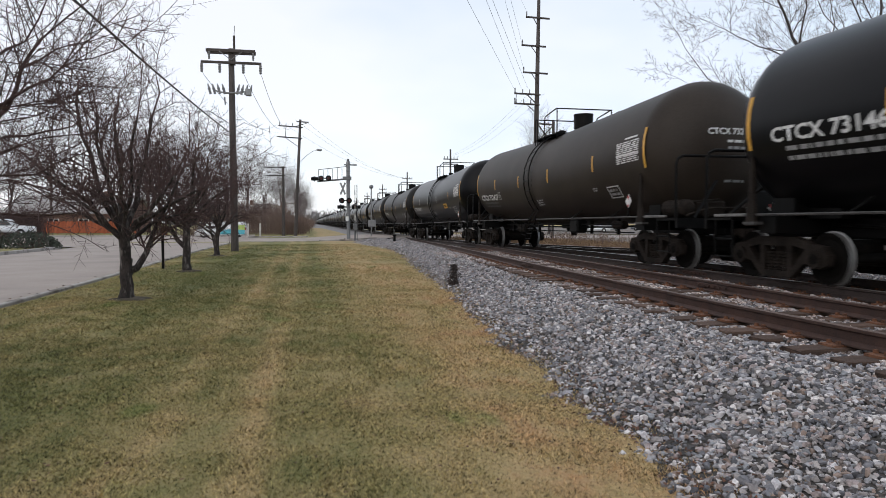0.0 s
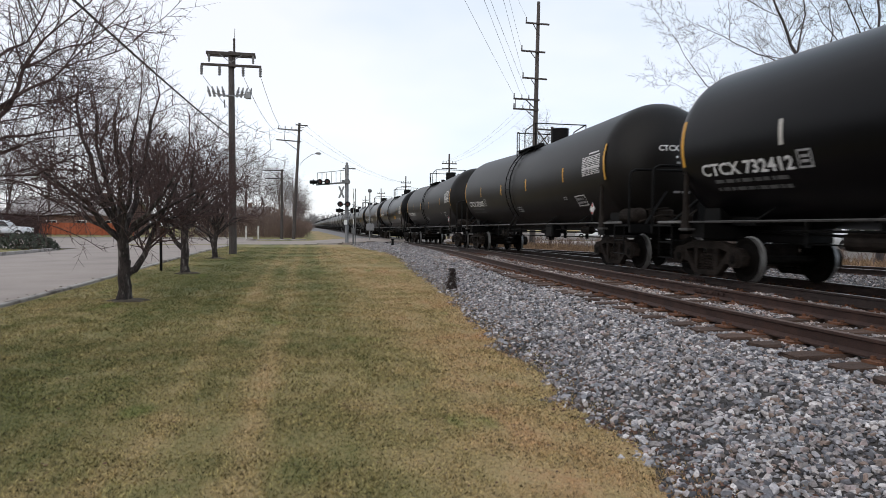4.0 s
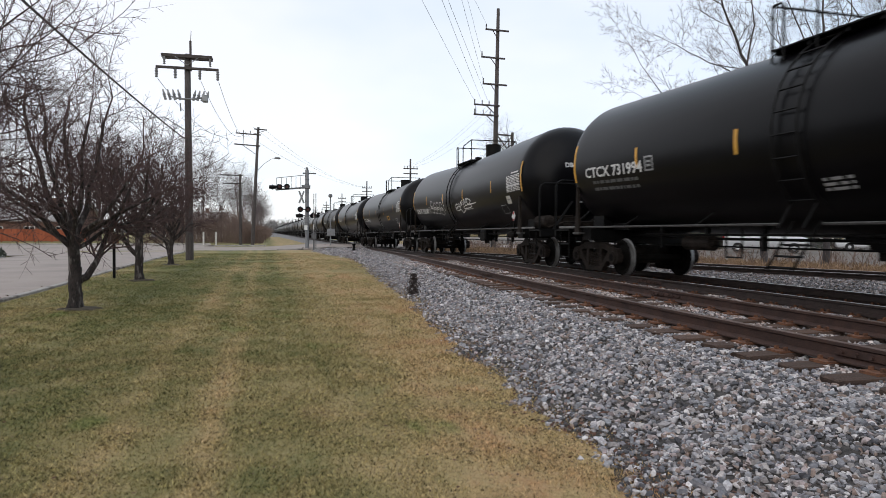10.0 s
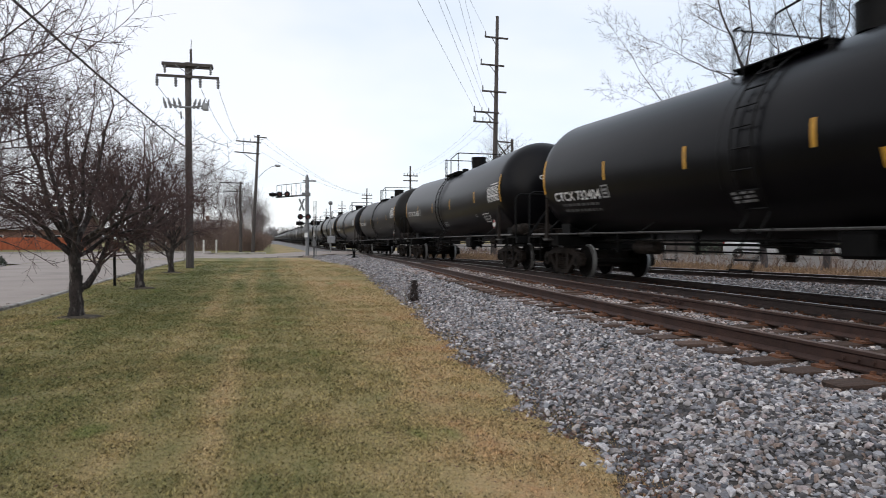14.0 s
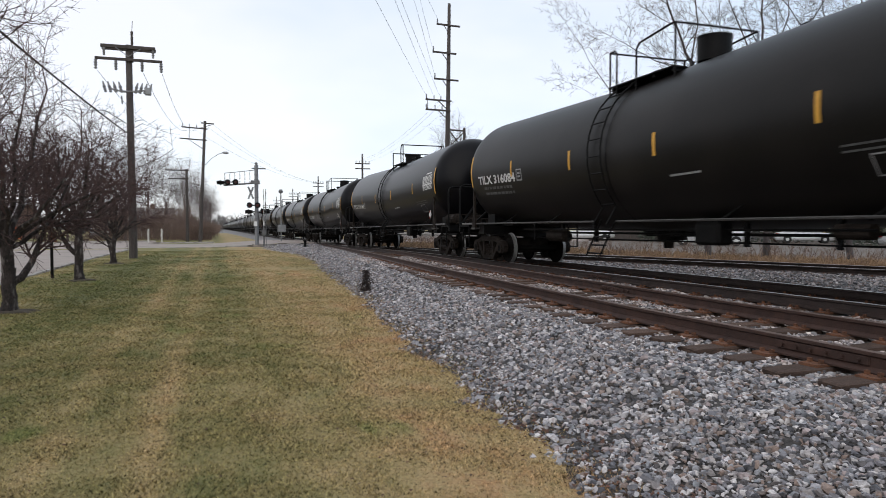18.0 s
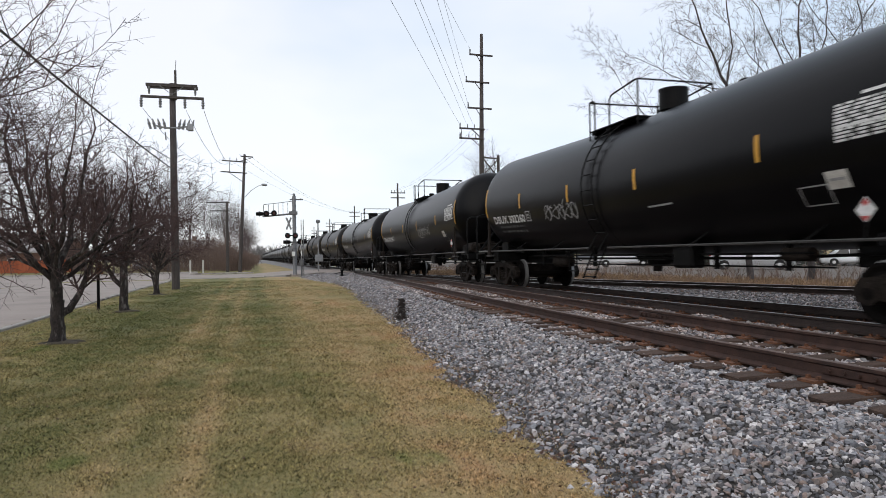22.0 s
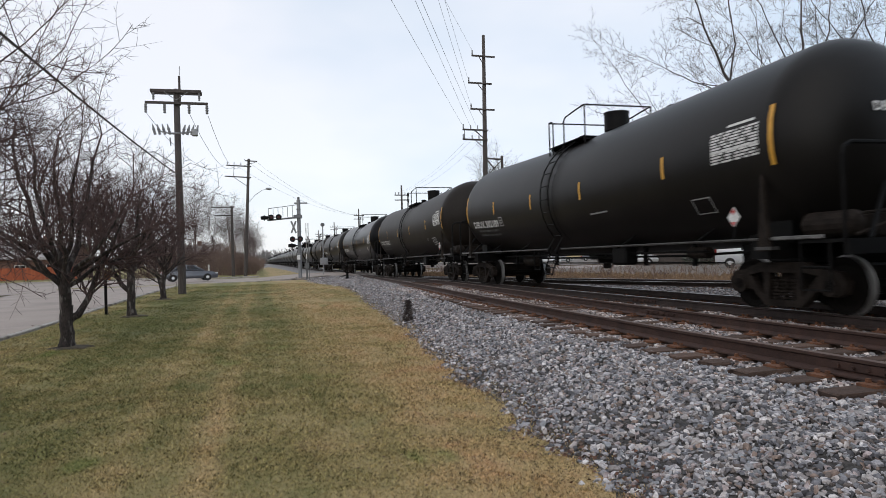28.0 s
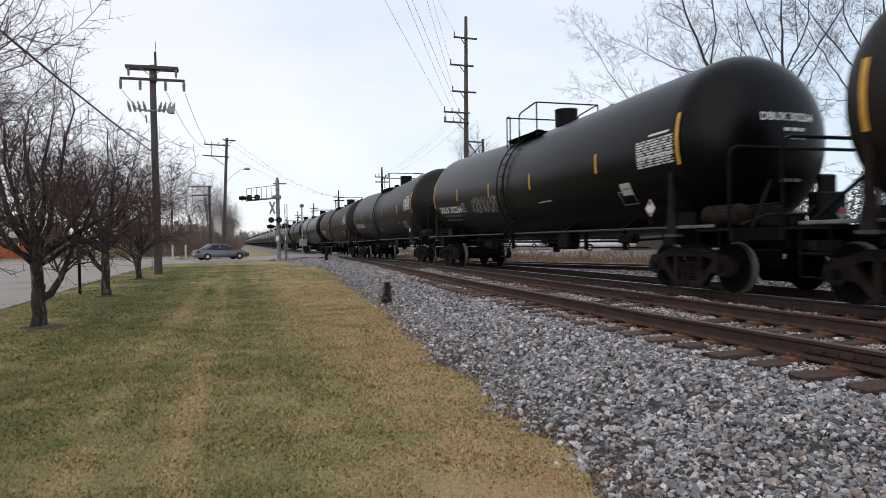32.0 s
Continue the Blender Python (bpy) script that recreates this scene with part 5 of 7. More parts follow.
part("cantilever_arm", rods([[(0.2, 0.32, 5.16), (-1.2, 0.32, 5.02), (-2.4, 0.32, 4.9)]], 0.05, 8), M_SIGNAL, sig)
part("arm_rail", rods([[(-0.1, 0, 6.12), (-1.2, 0, 5.97), (-2.4, 0, 5.82)], [(-0.1, 0, 6.12), (-0.1, 0, 5.2)], [(-2.4, 0, 5.82), (-2.4, 0, 4.9)]], 0.025), M_SIGNAL, sig)
for i in range(5):
    x = -0.5 - i * 0.38
    part("arm_baluster", rods([[(x, 0, 6.07 + x * 0.13), (x, 0, 5.06 + x * 0.1)]], 0.02), M_SIGNAL, sig)


def lamp(parent, x, z, dy, turn):
    """One flashing lamp: dished disc, dark lens and deep hood, turned about its stem."""
    d = part("lamp_disc", lathe([(0.22, 0.0), (0.23, 0.012), (0.21, 0.03)], 20, "y"), M_BLACKMETAL, parent, at=pose(x, dy, z, 0, 0, turn))
    part("lens", lathe([(0.12, -0.03), (0.13, 0.0)], 16, "y"), M_LENS, d, at=pose(0, -0.02, 0))
    hood = lathe([(0.14, -0.28), (0.15, -0.02)], 16, "y")
    bmesh.ops.delete(hood, geom=[f for f in hood.faces if len(f.verts) > 4], context="FACES")
    part("hood", hood, M_BLACKMETAL, d)
    part("lamp_case", lathe([(0.06, 0.16), (0.15, 0.12), (0.16, 0.02)], 14, "y"), M_BLACKMETAL, d)


for x, dy, turn in ((-2.72, 0.05, 82), (-2.72, 0.05, 262), (-2.2, -0.12, 8), (-1.6, -0.12, 0)):
    lamp(sig, x, 5.1 + (x + 2.2) * 0.05, dy, turn)
part("lamp_bar", rods([[(-2.75, -0.02, 5.08), (-1.4, -0.02, 5.15)]], 0.045), M_BLACKMETAL, sig)
for x, z, dy, turn in ((-0.55, 3.3, -0.2, 6), (0.06, 3.3, -0.24, -4), (-0.6, 2.78, 0.12, 80), (-0.6, 2.78, 0.12, 262), (0.48, 2.8, -0.14, 14), (0.72, 2.78, 0.1, 74)):
    lamp(sig, x, z, dy, turn)
part("lamp_bar", rods([[(-0.6, -0.08, 3.3), (0.1, -0.08, 3.3)], [(-0.62, 0.1, 2.78), (0.7, 0.1, 2.78)]], 0.05), M_BLACKMETAL, sig)
part("crossbuck_board", box(-0.52, 0.52, -0.012, 0.012, -0.07, 0.07), M_WORN, sig, at=pose(-0.45, -0.2, 4.28, 0, 68, 0))
part("crossbuck_board", box(-0.52, 0.52, -0.012, 0.012, -0.07, 0.07), M_WORN, sig, at=pose(-0.45, -0.23, 4.28, 0, 112, 0))
part("track_sign", box(-0.14, 0.12, -0.22, -0.2, 1.62, 2.0), M_WHITE, sig, at=pose(-0.1, 0, 0))
part("bell", lathe([(0.12, 0), (0.1, 0.1), (0.02, 0.14)], 12), M_SIGNAL, sig, at=pose(0, 0, 6.62))
gate = thing("crossing_gate", pose(3.78, 54.4, 0.1), "raised crossing gate arm striped red and white", "crossing gate")
part("gate_post", rods([[(0, 0, -0.2), (0, 0, 1.3)]], 0.07, 10), M_SIGNAL, gate)
part("gate_box", box(-0.16, 0.16, -0.2, 0.2, 0.85, 1.35, 0.03), M_SIGNAL, gate)
for i in range(10):
    part("gate_stripe", box(-0.035, 0.035, -0.02, 0.02, 0.4 + i * 0.42, 0.81 + i * 0.42), M_WHITE if i % 2 else M_WORN, gate)
part("gate_rod", rods([[(0.17, 0, 0), (0.17, 0, 4.6)]], 0.03), M_SIGNAL, gate)

mast = thing("instrument_mast", pose(5.8, 61.5, 0.2), "grey metal mast with a control box beside the crossing", "mast")
part("mast", rods([[(0, 0, -0.3), (0, 0, 4.6)]], 0.06, 10), M_GALV, mast)
part("head", lathe([(0.03, 0), (0.17, 0.06), (0.2, 0.2), (0.14, 0.33), (0.03, 0.36)], 14), M_SIGNAL, mast, at=pose(0, 0, 4.55))
part("side_bar", rods([[(-0.55, 0, 3.6), (0.1, 0, 3.6)]], 0.025), M_GALV, mast)
part("control_box", box(-0.3, 0.4, -0.25, 0.2, 1.0, 1.65, 0.03), M_GALV, mast)
part("footing", box(-0.3, 0.3, -0.3, 0.3, -0.3, 0.06, 0.03), M_CONCRETE, mast)

stand = thing("switch_stand", pose(6.25, 48.2, bed_z(6.25, 48.2)), "low black iron switch stand beside the tracks", "switch stand")
part("base", box(-0.3, 0.3, -0.2, 0.2, -0.08, 0.06, 0.02), M_BLACKMETAL, stand)
part("pillar", lathe([(0.16, 0), (0.09, 0.2), (0.09, 0.4), (0.14, 0.45), (0.14, 0.52)], 12), M_BLACKMETAL, stand)
part("lever", rods([[(-0.1, 0, 0.3), (-0.55, 0, 0.22)]], 0.03), M_BLACKMETAL, stand)

sign = thing("sign_post", pose(-4.72, 23.0, 0.03), "thin dark steel post with a small rusty plate by the kerb", "sign post")
part("post", box(-0.04, 0.04, -0.03, 0.03, -0.3, 1.45, 0.006), M_BLACKMETAL, sign)
part("plate", box(-0.02, 0.16, -0.05, -0.035, 1.12, 1.42), M_PLATE, sign)

# ---- bare trees ----


def grow(rng, spec, finest=0.0028):
    """Branch rows of a bare tree. spec: a list of levels (children, length, spread, lift, wiggle, ratio, parts, start)."""
    segs = []

    def shoot(p, d, length, r, level):
        kids, _, spread, lift, wig, ratio, parts, start = spec[level]
        pts = [p]
        step = length / parts
        r_end = r * (0.5 if level else 0.72)
        cur, dirn = Vector(p), Vector(d)
        rad = [r]
        for i in range(parts):
            dirn = (dirn + Vector((rng.gauss(0, wig), rng.gauss(0, wig), rng.gauss(0, wig) + lift))).normalized()
            cur = cur + dirn * step
            ra = r + (r_end - r) * (i / parts)
            rb = r + (r_end - r) * ((i + 1) / parts)
            segs.append((*pts[-1], *cur, ra, rb))
            pts.append(tuple(cur))
            rad.append(rb)
        if level + 1 >= len(spec):
            return
        n = kids if level == 0 else max(1, round(kids * rng.uniform(0.75, 1.25)))
        base_a = rng.uniform(0, 6.28)
        for i in range(n):
            f = start + (1 - start) * (i + rng.uniform(0.2, 0.9)) / n
            f = min(f, 0.99)
            k = f * parts
            j = int(k)
            q = Vector(pts[j]).lerp(Vector(pts[j + 1]), k - j)
            dj = (Vector(pts[j + 1]) - Vector(pts[j])).normalized()
            u = dj.orthogonal().normalized()
            w = dj.cross(u)
            a = base_a + i * 2.4 + rng.uniform(-0.5, 0.5)
            sp = radians(spread * rng.uniform(0.7, 1.3))
            nd = dj * math.cos(sp) + (u * math.cos(a) + w * math.sin(a)) * math.sin(sp)
            ln = spec[level + 1][1] * rng.uniform(0.65, 1.25) * (1.15 - 0.45 * f if level else 1)
            shoot(tuple(q), nd, ln, max(finest, min(rad[j] * 0.85, r * ratio * rng.uniform(0.8, 1.1))), level + 1)
        if level > 0 and level < len(spec) - 1:
            shoot(pts[-1], dirn, spec[level + 1][1] * 0.9, r_end, level + 1)

    return segs, shoot


def tree_meshes(name, seed, spec, height_r, lean=(0, 0, 1), split=0.028, trunk_mat=None, twig_mat=None, flare=1.35):
    rng = random.Random(seed)
    segs, shoot = grow(rng, spec)
    shoot((0, 0, -0.15), Vector(lean).normalized(), spec[0][1], height_r, 0)
    segs[0] = segs[0][:6] + (segs[0][6] * flare, segs[0][7])
    thick = [s for s in segs if s[6] >= split]
    thin = [s for s in segs if s[6] < split]
    v, f = tubes(thick, 9, 6, 0.06)
    t = mesh_of(name + "_trunk", v, f, trunk_mat or M_BARK, True)
    v, f = tubes(thin, 5, 3, 0.012)
    c = mesh_of(name + "_crown", v, f, twig_mat or M_TWIG)
    return t, c


def plant_tree(meshes, at, label, group, scale=1.0):
    t = thing("tree", at @ Matrix.Scale(scale, 4), label, "tree", group)
    part("trunk", meshes[0], None, t)
    part("crown", meshes[1], None, t)
    return t


def limb_run(rng, segs, pts, r0, r1, crook):
    """A limb bent through a few points, with crooks between; returns its places with their radii."""
    out = [Vector(pts[0])]
    for a, b in zip(pts, pts[1:]):
        a, b = Vector(a), Vector(b)
        n = max(2, int((b - a).length / 0.45))
        for i in range(1, n + 1):
            k = crook * (b - a).length / n
            out.append(a.lerp(b, i / n) + Vector((rng.gauss(0, k), rng.gauss(0, k), rng.gauss(0, k))))
    m = len(out) - 1
    rad = [r0 + (r1 - r0) * i / m for i in range(m + 1)]
    for i in range(m):
        segs.append((*out[i], *out[i + 1], rad[i], rad[i + 1]))
    return out, rad


def limb_tree(name, seed, limbs, spec, density, trunk_mat, twig_mat, crook=0.16, split=0.028, first=0.18, finest=0.004, up=0.0):
    """A tree from its main limbs: each is (points, start radius, end radius); finer shoots grow along them by the levels of spec."""
    rng = random.Random(seed)
    segs, shoot = grow(rng, spec, finest)
    for pts, r0, r1 in limbs:
        run, rad = limb_run(rng, segs, pts, r0, r1, crook if r1 < 0.1 else 0.05)
        if r1 > 0.1:
            continue
        total = sum((q - p).length for p, q in zip(run, run[1:]))
        n = max(2, int(total * density))
        for i in range(n):
            f = first + (1 - first) * (i + rng.random()) / n
            j = min(int(f * (len(run) - 1)), len(run) - 2)
            p = run[j].lerp(run[j + 1], f * (len(run) - 1) - j)
            d = (run[j + 1] - run[j]).normalized()
            u = d.orthogonal().normalized()
            w = d.cross(u)
            a, sp = rng.uniform(0, 6.283), radians(rng.uniform(28, 66))
            nd = d * math.cos(sp) + (u * math.cos(a) + w * math.sin(a)) * math.sin(sp)
            nd = (nd + Vector((0, 0, up))).normalized()
            shoot(tuple(p), nd, spec[0][1] * rng.uniform(0.55, 1.25) * (1.15 - 0.4 * f), max(0.006, rad[j] * rng.uniform(0.3, 0.5)), 0)
        shoot(tuple(run[-1]), (run[-1] - run[-2]).normalized(), spec[0][1], r1, 0)
    thick = [q for q in segs if q[6] >= split]
    thin = [q for q in segs if q[6] < split]
    v, f = tubes(thick, 9, 6, 0.06)
    t = mesh_of(name + "_trunk", v, f, trunk_mat, True)
    v, f = tubes(thin, 5, 3, 0.012)
    return t, mesh_of(name + "_crown", v, f, twig_mat)


def crab_limbs(seed, fork_z=1.15, top=5.0, wide=2.15):
    """Short bole that forks low; the limbs fan out like a vase, the outer ones flatter, the inner ones steep."""
    rng = random.Random(seed)
    fork = Vector((rng.uniform(-0.05, 0.08), rng.uniform(-0.05, 0.05), fork_z))
    limbs = [([(0, 0, -0.15), (0.01, 0, 0.1), fork * 0.55, fork], 0.132, 0.112), ([(0, 0, -0.1), (0.005, 0.005, 0.14)], 0.18, 0.13)]
    a0 = rng.uniform(0, 6.28)
    bole = fork + Vector((rng.uniform(-0.1, 0.1), rng.uniform(-0.1, 0.1), 0.55))
    limbs.append(([fork * 0.96, bole], 0.11, 0.101))
    # one heavy limb leaves the bole low and rises beside it
    a = rng.uniform(-0.6, 0.4)
    c, q = math.cos(a), math.sin(a)
    limbs.append(([fork * 0.62, fork * 0.8 + Vector((c * 0.22, q * 0.2, 0)), fork + Vector((c * 0.5, q * 0.45, 0.35)), fork + Vector((c * 0.8, q * 0.7, 1.1)), fork + Vector((c * 1.2, q * 1.1, 2.2))], 0.085, 0.014))
    for i in range(5):
        a = a0 + i * 1.257 + rng.uniform(-0.35, 0.35)
        c, q, o = math.cos(a), math.sin(a), rng.uniform(0.35, 0.85)
        tip = Vector((c * o * 1.25, q * o * 1.25, top * rng.uniform(0.8, 0.98)))
        limbs.append(([bole, bole + Vector((c * o * 0.4, q * o * 0.4, 0.6)), bole.lerp(tip, 0.6) + Vector((c * 0.12, q * 0.12, 0)), tip], 0.068, 0.009))
    for i in range(10):
        a = a0 + 0.6 + i * 0.628 + rng.uniform(-0.25, 0.25)
        c, q = math.cos(a), math.sin(a)
        root = fork.lerp(bole, rng.uniform(0.2, 1.0))
        reach = wide * rng.uniform(0.72, 1.05)
        rise = rng.uniform(0.15, 1.7)
        limbs.append(([root, root + Vector((c * reach * 0.3, q * reach * 0.3, 0.25 + rise * 0.3)), root + Vector((c * reach * 0.65, q * reach * 0.65, 0.3 + rise * 0.65)), root + Vector((c * reach, q * reach, 0.35 + rise))], 0.052, 0.008))
    return limbs


# children, length, spread, lift, wiggle, ratio, parts, start
SHOOTS = [(6, 0.95, 50, 0.035, 0.11, 0.6, 4, 0.1), (5, 0.48, 48, 0.03, 0.12, 0.7, 3, 0.12), (0, 0.2, 48, 0.02, 0.1, 0.85, 1, 0)]
crab_a = limb_tree("crab_a", 4, crab_limbs(4, 0.8), SHOOTS, 3.3, M_BARK, M_TWIG, crook=0.10, first=0.3, up=0.2, finest=0.0046)
crab_b = limb_tree("crab_b", 9, crab_limbs(12, 1.2, 4.7, 2.1), SHOOTS, 3.3, M_BARK, M_TWIG, crook=0.10, first=0.3, up=0.2, finest=0.0058)
crab_c = limb_tree("crab_c", 23, crab_limbs(27, 0.72, 4.6, 2.1), SHOOTS, 3.1, M_BARK, M_TWIG, crook=0.10, first=0.3, up=0.2, finest=0.0068)
# the nearest tree stands beside the view; its long limbs are placed to fit the camera's view
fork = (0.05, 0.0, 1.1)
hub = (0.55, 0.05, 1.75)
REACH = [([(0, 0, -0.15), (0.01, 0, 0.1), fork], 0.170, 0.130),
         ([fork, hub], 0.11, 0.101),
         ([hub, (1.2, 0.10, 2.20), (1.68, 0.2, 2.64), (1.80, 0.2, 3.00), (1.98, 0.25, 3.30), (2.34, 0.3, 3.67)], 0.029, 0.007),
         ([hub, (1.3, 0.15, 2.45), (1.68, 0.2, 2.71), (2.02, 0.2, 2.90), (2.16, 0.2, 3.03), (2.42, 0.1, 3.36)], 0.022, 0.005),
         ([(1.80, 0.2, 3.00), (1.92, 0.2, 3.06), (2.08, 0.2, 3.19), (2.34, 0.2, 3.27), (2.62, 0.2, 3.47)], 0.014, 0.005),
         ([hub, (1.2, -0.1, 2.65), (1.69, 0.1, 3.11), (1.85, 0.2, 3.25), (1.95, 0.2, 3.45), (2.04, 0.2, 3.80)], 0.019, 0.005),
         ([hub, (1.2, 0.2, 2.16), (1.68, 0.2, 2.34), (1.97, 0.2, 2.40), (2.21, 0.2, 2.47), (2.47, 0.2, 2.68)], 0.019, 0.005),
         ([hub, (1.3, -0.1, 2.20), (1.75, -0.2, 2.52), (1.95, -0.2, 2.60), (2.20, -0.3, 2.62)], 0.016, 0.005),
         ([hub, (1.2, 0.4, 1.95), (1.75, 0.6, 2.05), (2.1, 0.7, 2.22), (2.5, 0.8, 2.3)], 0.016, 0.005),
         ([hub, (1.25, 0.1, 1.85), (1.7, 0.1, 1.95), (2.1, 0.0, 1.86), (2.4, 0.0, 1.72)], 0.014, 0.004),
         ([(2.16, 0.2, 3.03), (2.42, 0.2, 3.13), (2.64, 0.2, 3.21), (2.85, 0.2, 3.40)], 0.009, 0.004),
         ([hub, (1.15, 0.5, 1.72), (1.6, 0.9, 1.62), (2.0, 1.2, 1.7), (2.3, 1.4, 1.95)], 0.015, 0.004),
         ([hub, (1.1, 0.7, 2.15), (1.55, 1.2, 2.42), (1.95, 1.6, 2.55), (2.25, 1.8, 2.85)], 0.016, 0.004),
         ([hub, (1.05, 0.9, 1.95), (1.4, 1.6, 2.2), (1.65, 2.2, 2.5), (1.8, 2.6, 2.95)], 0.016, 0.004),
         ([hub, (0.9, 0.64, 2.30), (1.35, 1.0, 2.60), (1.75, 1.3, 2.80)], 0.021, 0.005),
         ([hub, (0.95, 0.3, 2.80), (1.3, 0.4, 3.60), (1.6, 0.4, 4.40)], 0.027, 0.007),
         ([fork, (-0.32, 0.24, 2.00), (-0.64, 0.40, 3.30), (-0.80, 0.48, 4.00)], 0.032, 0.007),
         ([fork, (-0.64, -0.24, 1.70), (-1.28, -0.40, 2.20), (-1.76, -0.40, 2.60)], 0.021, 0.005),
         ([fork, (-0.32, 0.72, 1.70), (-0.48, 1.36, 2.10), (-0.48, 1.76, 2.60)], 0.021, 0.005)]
WHIPS = [(7, 0.66, 52, 0.035, 0.09, 0.5, 4, 0.1), (4, 0.3, 46, 0.03, 0.10, 0.6, 3, 0.15), (0, 0.12, 44, 0.02, 0.1, 0.8, 1, 0)]
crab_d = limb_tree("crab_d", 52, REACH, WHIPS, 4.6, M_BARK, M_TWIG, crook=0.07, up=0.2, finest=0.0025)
LAWN_LABEL = "low spreading bare fruit tree with a twiggy crown on lawn"
plant_tree(crab_a, pose(-3.64, 14.27, 0.0, 0, 0, 40), LAWN_LABEL, "trees in a row on the lawn", 1.0)
plant_tree(crab_b, pose(-3.78, 21.85, 0.02, 0, 0, 200), LAWN_LABEL, "trees in a row on the lawn", 1.0)
plant_tree(crab_c, pose(-3.98, 30.35, 0.08, 0, 0, 110), LAWN_LABEL, "trees in a row on the lawn", 0.95)
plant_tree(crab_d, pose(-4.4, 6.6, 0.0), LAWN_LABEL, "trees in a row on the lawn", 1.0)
# bare soil rings
M_SOIL = mat("soil", (0.03, 0.024, 0.017), (0.085, 0.068, 0.045), 8, 0.95, 0.5, 60)


def soil_patch(seed):
    """Low uneven mound of scuffed earth."""
    g = random.Random(seed)
    bm = bmesh.new()
    rings = []
    off = [g.uniform(0.75, 1.3) for _ in range(20)]
    for r, z in ((0.36, -0.02), (0.29, 0.018), (0.2, 0.035), (0.1, 0.05)):
        rings.append([bm.verts.new((0.05 + r * k * 1.25 * math.cos(i * 0.31416), r * k * math.sin(i * 0.31416), z + g.uniform(-0.006, 0.006))) for i, k in enumerate(off)])
    for a, b in zip(rings, rings[1:]):
        for i in range(20):
            bm.faces.new((a[i], a[(i + 1) % 20], b[(i + 1) % 20], b[i]))
    bm.faces.new(rings[-1])
    return bm


for x, y in ((-3.64, 14.27), (-3.78, 21.85), (-3.98, 30.35)):
    tagged(part("soil_ring", soil_patch(int(y)), M_SOIL, at=pose(x, y, ground_z(x, y))), "ring of dark bare soil round a tree trunk", "soil", kind="structure")

TALL = [(6, 7.6, 0, 0, 0.06, 0.45, 6, 0.35), (7, 7.2, 52, 0.05, 0.10, 0.36, 6, 0.2), (6, 3.3, 46, 0.03, 0.13, 0.4, 4, 0.15), (5, 1.6, 46, 0.03, 0.16, 0.45, 3, 0.1), (4, 0.8, 44, 0.03, 0.16, 0.5, 2, 0.2), (0, 0.4, 40, 0.03, 0.15, 0.7, 1, 0)]
tall_a = tree_meshes("tall_a", 31, TALL, 0.20, trunk_mat=M_BARK2, twig_mat=M_BARK2)
tall_b = tree_meshes("tall_b", 47, TALL, 0.19, trunk_mat=M_BARK2, twig_mat=M_BARK2)
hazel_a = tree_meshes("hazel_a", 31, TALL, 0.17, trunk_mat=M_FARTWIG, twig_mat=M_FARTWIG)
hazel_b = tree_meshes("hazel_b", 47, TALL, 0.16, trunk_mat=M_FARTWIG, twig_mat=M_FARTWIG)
R_LABEL = "tall bare deciduous tree with dark branches beyond the tracks"
SPRAY = [(6, 1.5, 42, 0.03, 0.07, 0.45, 4, 0.15), (5, 0.75, 44, 0.025, 0.08, 0.55, 3, 0.15), (3, 0.32, 44, 0.02, 0.1, 0.6, 2, 0.2), (0, 0.12, 42, 0.02, 0.12, 0.9, 1, 0)]
# broad crown whose long limbs, placed to fit the camera's view, lean out over the line
WIDE = [([(0.4, 0, -0.2), (0.3, 0, 2.5), (0.2, 0, 5.0), (-0.1, 0, 6.6), (-0.6, 0, 8.2), (-1.2, 0, 9.5), (-1.9, 0, 10.8), (-2.4, 0, 12.6)], 0.140, 0.014),
        ([(-0.6, 0, 8.2), (0.2, 0.5, 10.0), (0.3, 1, 12.2), (0.2, 1.2, 13.6)], 0.039, 0.011),
        ([(-0.2, 0, 6.8), (-1.8, -0.5, 7.8), (-3.9, -1, 8.2), (-5.3, -1, 8.7)], 0.037, 0.007),
        ([(0.1, 0, 5.7), (-2.8, 0, 6.2), (-4.1, 0.5, 7.0), (-4.5, 0.8, 7.8), (-5.3, 1, 9.2)], 0.039, 0.007),
        ([(0.2, 0, 5.2), (-2.8, 0, 5.8), (-4.6, -0.5, 6.2), (-5.8, -0.8, 6.5)], 0.037, 0.006),
        ([(0.0, 0, 6.0), (1.2, 0.6, 7.5), (1.8, 1.0, 9.5), (1.9, 1.2, 11.5)], 0.039, 0.009),
        ([(0.1, 0, 5.4), (0.6, 2.0, 7.0), (0.4, 3.2, 9.0)], 0.039, 0.009)]
